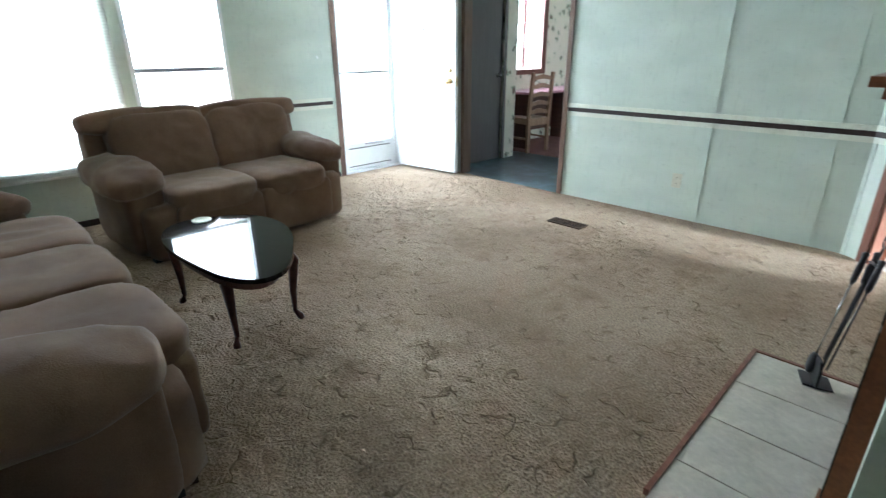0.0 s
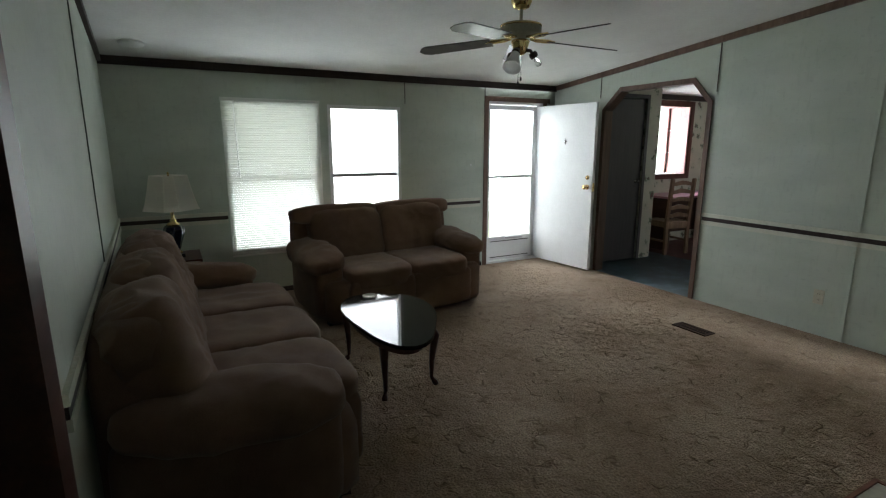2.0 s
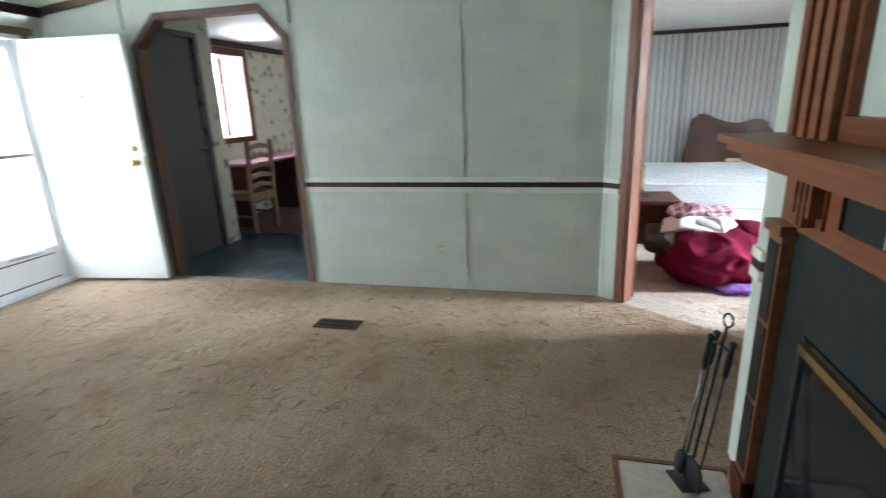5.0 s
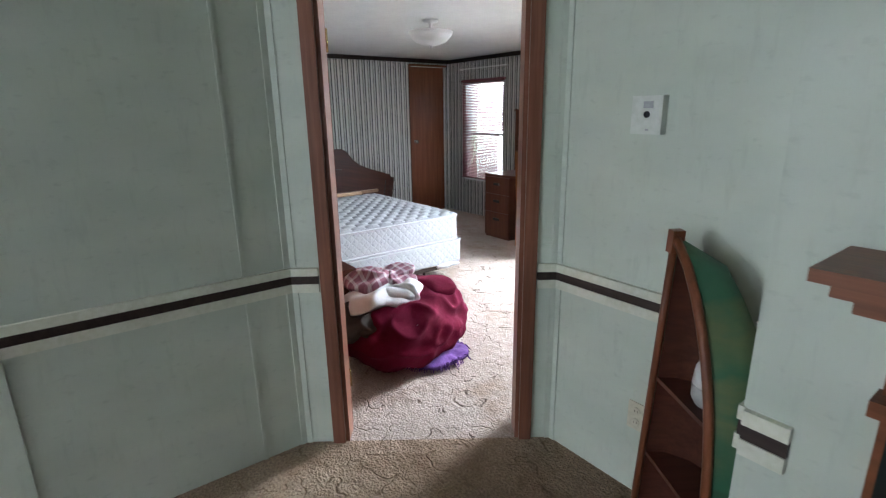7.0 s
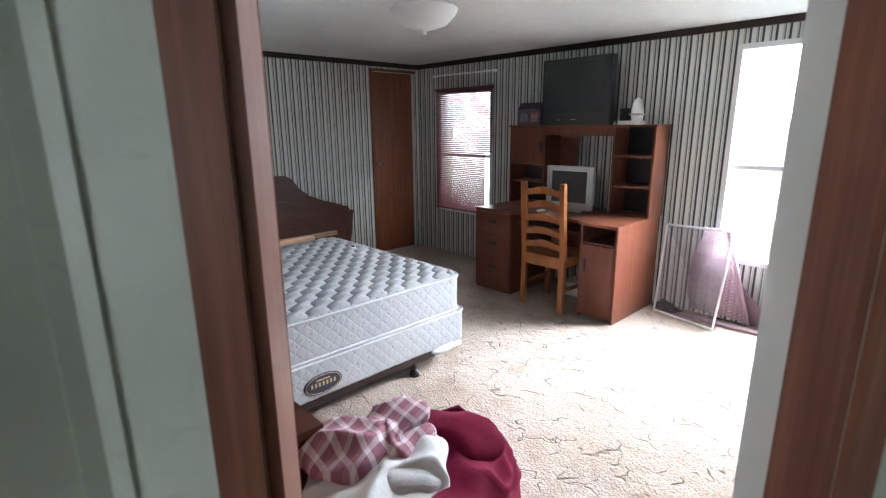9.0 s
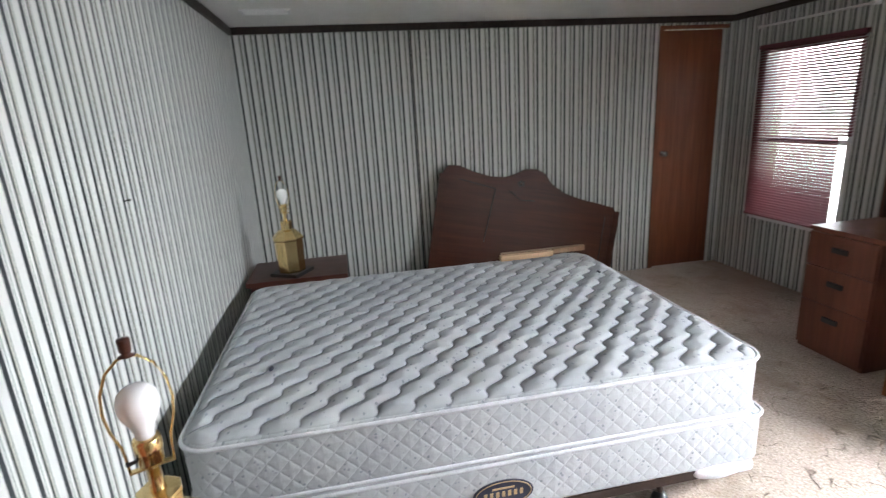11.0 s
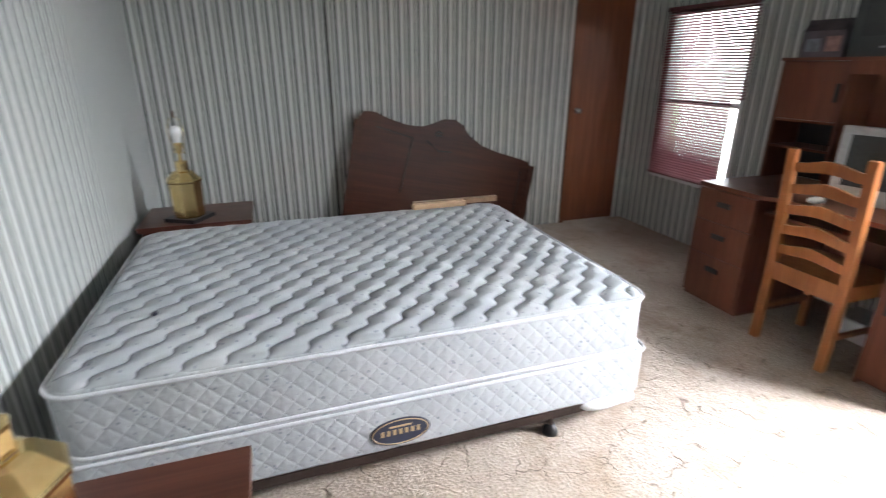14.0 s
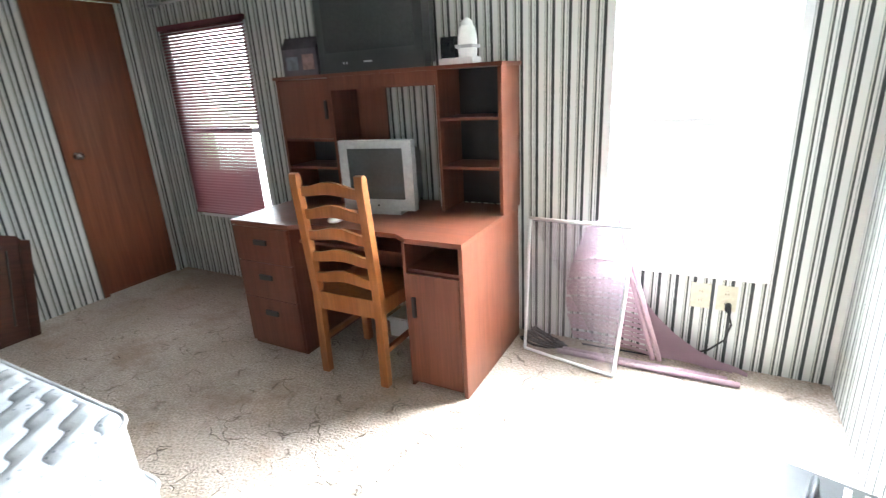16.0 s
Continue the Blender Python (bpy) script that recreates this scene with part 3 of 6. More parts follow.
# ---- large structure ----
# ---- plan ----
XL, XA, YW, YB = -0.34, 4.51, 4.39, -0.91      # left wall, arch wall, window wall, thermostat wall
XH, YD, XN, YL = 8.61, -4.04, 4.10, 0.05       # bedroom: closet wall, desk wall, near wall, bed side wall
CB = 2.17                                       # bedroom ceiling


def ceil_z(y):
    return 2.20 + 0.10 * (YW - y)


# floors
P0, P1 = Vector((XA, 0.0, 0)), Vector((3.84, YB, 0))


def slab(name, outline, z0, z1, material, label, category):
    bm = extrude(bmesh.new(), outline, "z", z0, z1)
    return struct(finish(name, bm, material), label, category)


slab("floor_living", [(XL - 2, -2.4), (1.8, -2.4), (1.8, -0.95), (3.84, -0.95), (P1.x, P1.y), (P0.x, P0.y), (XA, YW + 0.1), (XL - 2, YW + 0.1)], -0.1, 0.0, "carpet", "worn beige sculpted carpet with stains", "floor")
slab("floor_bedroom", [(XN - 0.1, YD - 0.1), (XH + 0.1, YD - 0.1), (XH + 0.1, YL + 0.1), (XA, YL + 0.1), (P0.x, P0.y), (P1.x, P1.y), (XN - 0.1, -1.01)], -0.1, 0.0, "carpet_bed", "pale beige sculpted carpet with faint stains", "floor")
struct(box("floor_kitchen", XA, 6.0, YL + 0.1, YW + 0.1, -0.1, -0.003, "teal_floor"), "dark teal patterned vinyl floor", "floor")
struct(box("floor_dining", 6.0, 9.6, YL + 0.1, YW + 0.1, -0.1, -0.004, "red_carpet"), "dull red brown carpet", "floor")
# grass colour is lifted towards pale to suggest overexposing sunlight
struct(box("ground", -300, 300, -300, 300, -0.9, -0.7, mat("grass", (0.30, 0.34, 0.21), 0.9, var=0.25)), "lawn around the house, coloured pale for strong sun", "ground")

# ceilings
bm = bmesh.new()
for y0, y1 in ((-2.4, YW + 0.1),):
    vs = [bm.verts.new(p) for p in ((XL - 2, y0, ceil_z(y0)), (9.6, y0, ceil_z(y0)), (9.6, y1, ceil_z(y1)), (XL - 2, y1, ceil_z(y1)))]
    ws = [bm.verts.new((v.co.x, v.co.y, v.co.z + 0.12)) for v in vs]
    bm.faces.new(vs), bm.faces.new(ws)
    for i in range(4):
        bm.faces.new((vs[i], vs[(i + 1) % 4], ws[(i + 1) % 4], ws[i]))
struct(finish("ceiling_living", bm, "ceiling"), "sloping white textured ceiling", "ceiling")
slab("ceiling_bedroom", [(XN - 0.1, YD - 0.1), (XH + 0.1, YD - 0.1), (XH + 0.1, YL + 0.06), (XA + 0.08, YL + 0.06), (P0.x + 0.06, P0.y - 0.05), (P1.x + 0.05, P1.y - 0.04), (XN - 0.1, -1.0)], CB, CB + 0.1, "ceiling", "flat white textured ceiling", "ceiling")

# walls of the living room
WEST_TURN = Matrix.Translation((XL, YW, 0)) @ Matrix.Rotation(radians(2.35), 4, "Z") @ Matrix.Translation((-XL, -YW, 0))
wall_holes("wall_west", "y", XL - 0.1, XL, 0.45, YW + 0.1, 0, 2.9, [], "panel", "pale green wallpaper panel wall").matrix_world = WEST_TURN
wall_holes("wall_front", "x", YW, YW + 0.1, XL - 0.1, XA + 0.09, -0.3, 2.3,
           [(0.57, 1.46, 0.44, 1.89), (1.56, 2.36, 0.44, 1.88), (3.50, 4.32, 0.0, 1.99)], "panel", "pale panel wall with windows and front door")
wall_holes("wall_front_dining", "x", YW, YW + 0.1, XA + 0.09, 9.6, -0.3, 2.3, [(6.42, 7.17, 1.04, 2.04)], "floral", "cream floral wallpaper wall with a window")
DOORZ = 2.03


def arch_wall():
    bm = bmesh.new()
    ay0, ay1, s0, s1, zs, zt = 2.25, 3.52, 2.43, 3.30, 1.86, 2.06
    outer = [(0.0, 0), (ay0, 0), (ay0, zs), (s0, zt), (s1, zt), (ay1, zs), (ay1, 0), (YW, 0), (YW, 2.9), (0.0, 2.9)]
    quads = [[(0, 0), (ay0, 0), (ay0, zs), (0, zs)], [(0, zs), (ay0, zs), (ay0, 2.9), (0, 2.9)], [(ay1, 0), (YW, 0), (YW, zs), (ay1, zs)],
             [(ay1, zs), (YW, zs), (YW, 2.9), (ay1, 2.9)], [(ay0, zs), (s0, zt), (s0, 2.9), (ay0, 2.9)], [(s0, zt), (s1, zt), (s1, 2.9), (s0, 2.9)], [(s1, zt), (ay1, zs), (ay1, 2.9), (s1, 2.9)]]
    for x, flip in ((XA, False), (XA + 0.09, True)):
        for q in quads:
            bm.faces.new([bm.verts.new((x, *p)) for p in q])
    for p, q in zip(outer, outer[1:] + outer[:1]):
        bm.faces.new([bm.verts.new(v) for v in ((XA, *p), (XA, *q), (XA + 0.09, *q), (XA + 0.09, *p))])
    bmesh.ops.remove_doubles(bm, verts=bm.verts, dist=1e-5)
    struct(finish("wall_arch", bm, "panel"), "pale green panel wall with a clipped-corner arch", "wall")
    # trim of the arch: a brown band on the wall face and a lining through it
    bm = bmesh.new()
    ring = outer[1:7]
    def off(pts, d):
        c = [(ay0 - d, 0), (ay0 - d, zs + d * 0.4), (s0 - d * 0.4, zt + d), (s1 + d * 0.4, zt + d), (ay1 + d, zs + d * 0.4), (ay1 + d, 0)]
        return c
    o, i2 = off(ring, 0.034), off(ring, -0.012)
    loops = []
    for x0, x1 in ((XA - 0.014, XA + 0.104),):
        a = [bm.verts.new((x0, *p)) for p in o]
        b = [bm.verts.new((x0, *p)) for p in i2]
        c = [bm.verts.new((x1, *p)) for p in i2]
        d = [bm.verts.new((x1, *p)) for p in o]
        for k in range(5):
            for u, v in ((a, b), (b, c), (c, d), (d, a)):
                bm.faces.new((u[k], u[k + 1], v[k + 1], v[k]))
    struct(finish("trim_arch", bm, "arch_trim"), "brown wooden trim round the arch", "trim")


arch_wall()

# angled door wall between the living room and the bedroom
DU = (P1 - P0).normalized()
DL = (P1 - P0).length
DIAG = Matrix.Translation(P0) @ Matrix.Rotation(math.atan2(DU.y, DU.x), 4, "Z")     # x along the wall, +y into the bedroom
S0, S1 = 0.18, 0.985


def diag_wall():
    bm = bmesh.new()
    for a, b, z0, z1 in ((0, S0, 0, 2.75), (S1, DL, 0, 2.75), (S0, S1, DOORZ, 2.75)):
        bm_box(bm, a, b, 0, 0.1, z0, z1, DIAG)
    struct(finish("wall_angled", bm, "panel"), "pale green panel wall set at an angle", "wall")
    bm = bmesh.new()
    for y0, y1 in ((-0.014, 0.0), (0.1, 0.114)):
        bm_box(bm, S0 - 0.055, S0, y0, y1, 0, DOORZ, DIAG)
        bm_box(bm, S1, S1 + 0.055, y0, y1, 0, DOORZ, DIAG)
        bm_box(bm, S0 - 0.055, S1 + 0.055, y0, y1, DOORZ, DOORZ + 0.055, DIAG)
    bm_box(bm, S0, S0 + 0.018, 0.001, 0.099, 0, DOORZ, DIAG)
    bm_box(bm, S1 - 0.018, S1, 0.001, 0.099, 0, DOORZ, DIAG)
    struct(finish("trim_bedroom_door", bm, "brown_trim"), "brown wooden door frame", "door frame")


diag_wall()
wall_holes("wall_thermostat", "x", YB - 0.1, YB, 2.88, 3.84, 0, 2.9, [], "panel", "pale green panel wall")
wall_holes("wall_chimney", "x", -1.0, -0.40, 1.70, 2.88, 0, 2.9, [], "panel", "pale panel chimney breast")
wall_holes("wall_back", "x", -2.4, -2.3, XL - 2, 1.8, 0, 2.9, [], "panel", "pale panel wall")
wall_holes("wall_back_side", "y", 1.70, 1.80, -2.3, -1.0, 0, 2.9, [], "panel", "pale panel wall")
wall_holes("wall_hall", "y", XL - 2, XL - 1.9, -2.4, 0.45, 0, 2.9, [], "panel", "pale panel wall of the hall")
wall_holes("wall_hall_side", "x", 0.45, 0.55, XL - 2, XL - 0.1, 0, 2.9, [], "panel", "pale panel wall of the hall")

# walls of the bedroom
wall_holes("wall_bed_side", "x", YL, YL + 0.1, XA + 0.09, XH + 0.1, 0, 2.9, [], "stripes_x", "striped wallpaper wall")
wall_holes("wall_closet", "y", XH, XH + 0.1, YD - 0.1, YL, 0, 2.3, [(-3.95, -3.37, 0, 2.07)], "stripes_y", "striped wallpaper wall")
wall_holes("wall_desk", "x", YD - 0.1, YD, XN - 0.1, XH, 0, 2.3, [(4.39, 5.15, 0.46, 2.0), (7.42, 8.24, 0.50, 1.86)], "stripes_x", "striped wallpaper wall with two windows")
wall_holes("wall_near", "y", XN - 0.1, XN, YD, -1.01, 0, 2.3, [], "stripes_y", "striped wallpaper wall")
wall_holes("wall_dining_far", "y", 9.5, 9.6, YL, YW, 0, 2.9, [], "floral", "pale wall")
wall_holes("wall_closet_kitchen", "x", 3.74, 3.84, XA + 0.09, 5.70, 0, 2.5, [(4.68, 5.45, 0, 2.05)], "floral", "floral wallpaper wall")
wall_holes("wall_closet_end", "y", 5.60, 5.70, 3.84, YW, 0, 2.4, [], "floral", "floral wallpaper wall")

# ---- trim and fixed details of the living room ----
def rail(name, m, a0, a1, z=0.80):
    """A dark strip between two cream mouldings, along local x, on a wall face at local y = 0 (room side is -y)."""
    bm = bmesh.new()
    bm_box(bm, a0, a1, -0.012, 0.0, z - 0.018, z + 0.018, m)
    r = struct(finish(name, bm, "dark_trim"), "dark brown chair rail strip", "trim")
    for nm, z0, z1 in (("upper_moulding", z + 0.018, z + 0.052), ("lower_moulding", z - 0.055, z - 0.018)):
        bm = bmesh.new()
        bm_box(bm, a0, a1, -0.016, 0.0, z0, z1, m)
        ob = finish(nm, bm, "cream_trim", bevel=0.004, seg=1)
        ob.parent = r
    return r


ARCH_M = pose(XA, 0, 0, 0, 0, -90)          # local x runs to -y
WEST_M = WEST_TURN @ pose(XL, 0, 0, 0, 0, 90)           # local x runs to +y
rail("chair_rail_arch", ARCH_M, -2.203, 0.0)
rail("chair_rail_angled_a", DIAG, 0.0, S0 - 0.062)
rail("chair_rail_angled_b", DIAG, S1 + 0.058, DL)
rail("chair_rail_thermostat", pose(3.84, YB, 0, 0, 0, 180), 0.0, 0.96)
rail("chair_rail_west", WEST_M, 0.71, YW)
rail("chair_rail_front_a", pose(0, YW, 0), XL, 0.55)
rail("chair_rail_front_b", pose(0, YW, 0), 2.40, 3.40)
rail("chair_rail_chimney", pose(2.88, 0, 0, 0, 0, 90), -0.91, -0.40)
rail("chair_rail_chimney_front", pose(2.88, -0.40, 0, 0, 0, 180), 0.0, 0.09)


def batten(m, a, z0, z1, w=0.022, material="panel", name="batten"):
    bm = bmesh.new()
    bm_box(bm, a - w / 2, a + w / 2, -0.006, 0.0, z0, z1, m)
    return struct(finish(name, bm, material, bevel=0.002, seg=1), "thin wall panel joint strip", "trim")


for y in (0.19, 0.96):
    for z0, z1 in ((0.0, 0.744), (0.853, ceil_z(y))):
        batten(ARCH_M, -y, z0, z1, 0.014)
for y, z0 in ((2.19, 1.95), (3.60, 2.0)):
    batten(ARCH_M, -y, z0, ceil_z(y), 0.008, "dark_trim", "seam")
for m, a in ((ARCH_M, -0.014), (DIAG, 0.013), (DIAG, DL - 0.013), (pose(3.84, YB, 0, 0, 0, 180), 0.014), (pose(2.88, 0, 0, 0, 0, 90), -0.415)):
    batten(m, a, 0, 0.744, 0.026)
    batten(m, a, 0.853, 2.5, 0.026)
M["seam_grey"] = mat("panel_seam", (0.10, 0.12, 0.10), 0.8, var=0.2)
for y in (2.45,):
    batten(WEST_M, y, 0.853, ceil_z(y), 0.004, "seam_grey", "seam")
for x in (2.42, 3.45):
    batten(pose(0, YW, 0), x, 1.97 if x > 3 else 1.92, 2.20, 0.006, "dark_trim", "seam")

# ceiling mouldings
bm = bmesh.new()
extrude(bm, [(YW - 0.03, 2.135), (YW - 0.014, 2.135), (YW, 2.15), (YW, 2.20), (YW - 0.045, 2.205)], "x", XL, XA)
struct(finish("crown_front", bm, "dark_trim"), "dark brown ceiling moulding", "trim")
for nm, x0, x1, mt in (("crown_arch", XA - 0.028, XA, "arch_trim"), ("crown_west", XL, XL + 0.028, "dark_trim")):
    bm = bmesh.new()
    vs = []
    for x in (x0, x1):
        for y in (YW - 0.05, 0.0 if nm == "crown_arch" else 0.45):
            for z in (-0.055, 0.002):
                vs.append(bm.verts.new((x, y, ceil_z(y) + z)))
    for f in ((0, 1, 3, 2), (4, 6, 7, 5), (0, 2, 6, 4), (1, 5, 7, 3), (0, 4, 5, 1), (2, 3, 7, 6)):
        bm.faces.new([vs[i] for i in f])
    crown = struct(finish(nm, bm, mt), "dark brown sloping ceiling moulding", "trim")
    if nm == "crown_west":
        crown.matrix_world = WEST_TURN
struct(box("baseboard_front", XL, 3.43, YW - 0.012, YW, 0.0, 0.05, "dark_trim"), "thin dark baseboard", "baseboard")

# dark casing at the end of the west wall
bm = bmesh.new()
bm_box(bm, XL - 0.115, -0.10, 0.195, 0.285, 0, 2.6)
bm_box(bm, XL - 0.10, -0.19, 0.285, 0.448, 0, 2.6)
struct(finish("trim_hall_opening", bm, "wood_dark", bevel=0.004, seg=1), "dark stained wooden casing of the hall opening", "trim")

# small wall plates
def outlet(m, label="almond plastic wall socket", w=0.072, h=0.115):
    o = thing("wall_socket", m, label, "socket")
    box_part("plate", o, -w / 2, w / 2, -0.006, 0, -h / 2, h / 2, "outlet", bevel=0.003)
    for z in (-0.024, 0.024):
        ob = part("receptacle", lathe(bmesh.new(), [(0.016, 0), (0.016, 0.003), (0.013, 0.004)], 12, pose(0, -0.006, z, 90)), "outlet", o)
        for dx in (-0.006, 0.006):
            box_part("slot", ob, dx - 0.001, dx + 0.001, -0.0105, -0.0095, z - 0.004, z + 0.005, "black", bevel=0)
    return o


outlet(pose(XA, 1.15, 0.31, 0, 0, -90))
outlet(pose(3.416, YB, 0.335, 0, 0, 180))
sw = thing("light_switch", pose(3.26, YW, 1.25), "pale plastic light switch plate on the wall", "switch")
box_part("plate", sw, -0.06, 0.06, -0.006, 0, -0.06, 0.06, "panel", bevel=0.003)
box_part("toggle", sw, -0.006, 0.006, -0.016, -0.006, -0.012, 0.008, "white_plastic", bevel=0.002)

# white plastic toned down to grey-green; the wall's shade is in this colour
M["thermostat_plastic"] = mat("shaded_white_plastic", (0.59, 0.62, 0.565), 0.45, var=0.04)
th = thing("thermostat", pose(3.472, YB, 1.458, 0, 0, 180), "white plastic wall thermostat with grey display", "thermostat")
box_part("housing", th, -0.055, 0.055, -0.032, 0, -0.062, 0.062, "thermostat_plastic", bevel=0.008, seg=2)
box_part("display", th, -0.012, 0.022, -0.034, -0.031, 0.022, 0.044, "grey_plastic", "dark grey display", bevel=0.001)
lathe_part("button", th, [(0.011, 0.0), (0.011, 0.004), (0.008, 0.005)], "glass_black", "dark round button", 16, pose(0.002, -0.031, 0.002, 90))
box_part("mark", th, 0.0, 0.012, -0.0335, -0.0315, -0.05, -0.045, "grey_plastic", bevel=0)

# ---- windows ----
def window(name, x0, x1, z0, z1, y, out, material="vinyl", mid=None, label="white vinyl single-hung window", sill=True, mid_mat="vinyl"):
    """A window in a wall that runs along x; out is +1 or -1, the side of the open air."""
    w = struct(thing(name), label, "window")
    def bx(n, a0, a1, b0, b1, c0, c1, mt, bev=0.004):
        return box_part(n, w, a0, a1, y + out * b0, y + out * b1, c0, c1, mt, bevel=bev)
    f = 0.035
    bx("jamb", x0, x0 + f, -0.008, 0.10, z0, z1, material)
    bx("jamb", x1 - f, x1, -0.008, 0.10, z0, z1, material)
    bx("head", x0 + f, x1 - f, -0.008, 0.10, z1 - f, z1, material)
    bx("sill", x0 + f, x1 - f, -0.020, 0.10, z0, z0 + f, material)
    mid = mid or (z0 + z1) / 2
    bx("meeting_rail", x0 + f, x1 - f, 0.035, 0.075, mid - 0.018, mid + 0.018, mid_mat)
    for n, c0, c1, d in (("upper_pane", mid + 0.018, z1 - f, 0.065), ("lower_pane", z0 + f, mid - 0.018, 0.045)):
        p = bx(n, x0 + f, x1 - f, d, d + 0.004, c0, c1, "glass", 0)
        p.visible_shadow = False
    return w


window("window_1", 0.57, 1.46, 0.44, 1.89, YW, 1, mid=1.165)
window("window_2", 1.56, 2.36, 0.44, 1.88, YW, 1, mid=1.165, mid_mat="grey_plastic")
window("window_3", 4.39, 5.15, 0.46, 2.02, YD, -1, mid=1.17, label="large white single-hung bedroom window")
window("window_4", 7.42, 8.24, 0.50, 1.86, YD, -1, mid=1.15, label="white bedroom window behind burgundy blinds")


def blind(name, x0, x1, z0, z1, y, face, material, label, n, tilt, wand=None, seed=0, short=0.0):
    """A slatted blind hanging in front of a window; face is the room side, +1 or -1 along y."""
    b = thing(name, pose((x0 + x1) / 2, y, z0), label, "blind")
    w, h = x1 - x0, z1 - z0
    box_part("headrail", b, -w / 2, w / 2, -0.014, 0.014, h - 0.03, h, material, bevel=0.002)
    box_part("bottom_rail", b, -w / 2, w / 2, -0.011, 0.011, 0.0, 0.012, material, bevel=0.003)
    bm = bmesh.new()
    d = 0.0125
    pts = [(-d, -0.0012), (0, 0.0016), (d, -0.0012), (d, -0.0004), (0, 0.0024), (-d, -0.0004)]
    extrude(bm, pts, "x", -w / 2 + 0.004, w / 2 - 0.004)
    for v in bm.verts:
        v.co = Vector((v.co.x, v.co.y, v.co.z))
    first = part("slat", bm, material, b)
    rnd = random.Random(seed)
    for i in range(n):
        z = 0.022 + (h - 0.06) * i / (n - 1)
        o = first if i == 0 else first.copy()
        if i:
            scene.collection.objects.link(o)
            o.parent = b
        cut = short if i < n // 2 else 0.0
        o.matrix_basis = pose(cut * w / 2, 0, z, face * (tilt + rnd.uniform(-0.2, 0.2)), rnd.uniform(-0.03, 0.03), 0) @ Matrix.Diagonal((1 - cut, 1, 1, 1))
    for a in (-0.36, 0.36):
        tube_part("cord", b, [(a * w, -0.013, 0.01), (a * w, -0.013, h - 0.02)], 0.0012, material, seg=4)
    if wand:
        tube_part("wand", b, [(wand * w, face * 0.025, h - 0.03), (wand * w + 0.01, face * 0.03, h - wand_len)], 0.004, "white_plastic", seg=6)
    return b


wand_len = 0.74
blind("window_blind", 0.56, 1.475, 0.41, 1.91, YW - 0.030, -1, "blind_white", "closed white vinyl mini blind over the window", 66, 62, wand=-0.38)
blind("window_blind", 7.40, 8.26, 0.53, 1.88, YD + 0.030, 1, "blind_red", "burgundy mini blind with half-open slats", 62, -41, seed=3, short=0.10)
rod = thing("curtain_rod", pose(7.83, YD, 2.02), "thin white curtain rod above the window", "rod")
tube_part("rod", rod, [(-0.46, 0.045, 0), (0.46, 0.045, 0)], 0.008, "white_plastic")
for a in (-0.45, 0.45):
    box_part("bracket", rod, a - 0.008, a + 0.008, 0.0, 0.05, -0.012, 0.012, "white_plastic", bevel=0.002)

# glowing sheets that stand in for daylight beyond the windows
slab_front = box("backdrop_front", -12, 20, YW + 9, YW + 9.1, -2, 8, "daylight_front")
struct(slab_front, "glowing backdrop standing in for the overexposed front yard", "backdrop")
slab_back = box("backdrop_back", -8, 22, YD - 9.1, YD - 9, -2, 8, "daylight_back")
struct(slab_back, "glowing backdrop standing in for the overexposed back lawn", "backdrop")

# ---- front door and storm door ----
fd = struct(thing("door_1"), "open white front door frame with brown casing", "door frame")
for n, a0, a1, c0, c1 in (("casing", 3.445, 3.50, 0.0, 1.99), ("casing", 4.32, 4.375, 0.0, 1.99), ("head_casing", 3.445, 4.42, 1.99, 2.045)):
    box_part(n, fd, a0, a1, YW - 0.014, YW, c0, c1, "arch_trim")
for n, a0, a1, c0, c1 in (("jamb", 3.50, 3.53, 0.0, 1.99), ("jamb", 4.29, 4.32, 0.0, 1.99), ("head_jamb", 3.53, 4.29, 1.96, 1.99), ("threshold", 3.53, 4.29, 0.0, 0.025)):
    box_part(n, fd, a0, a1, YW + 0.0015, YW + 0.10, c0, c1, "vinyl")
sd = thing("storm_door", pose(3.53, YW + 0.085, 0.026), "white aluminium storm door with full glass", "door")
for n, a0, a1, c0, c1 in (("stile", 0.0, 0.055, 0, 1.93), ("stile", 0.70, 0.76, 0, 1.93), ("top_rail", 0.055, 0.70, 1.87, 1.93), ("kick_panel", 0.055, 0.70, 0.0, 0.26), ("middle_rail", 0.055, 0.70, 1.045, 1.075), ("lower_rail", 0.055, 0.70, 0.26, 0.30)):
    box_part(n, sd, a0, a1, -0.014, 0.014, c0, c1, "grey_plastic" if n in ("middle_rail",) else "vinyl")
for c0, c1 in ((0.30, 1.045), (1.075, 1.87)):
    g = box_part("pane", sd, 0.055, 0.70, -0.002, 0.002, c0, c1, "glass", bevel=0)
    g.visible_shadow = False
for c0, c1 in ((0.03, 0.04), (0.235, 0.245)):
    box_part("groove", sd, 0.08, 0.68, -0.0165, -0.0145, c0, c1, "black", bevel=0)
tube_part("closer", sd, [(0.30, -0.035, 0.285), (0.56, -0.035, 0.275)], 0.012, "grey_plastic", "grey door closer tube")
tube_part("push_bar", sd, [(0.03, -0.03, 0.98), (0.03, -0.03, 1.10)], 0.007, "black", "dark door handle")

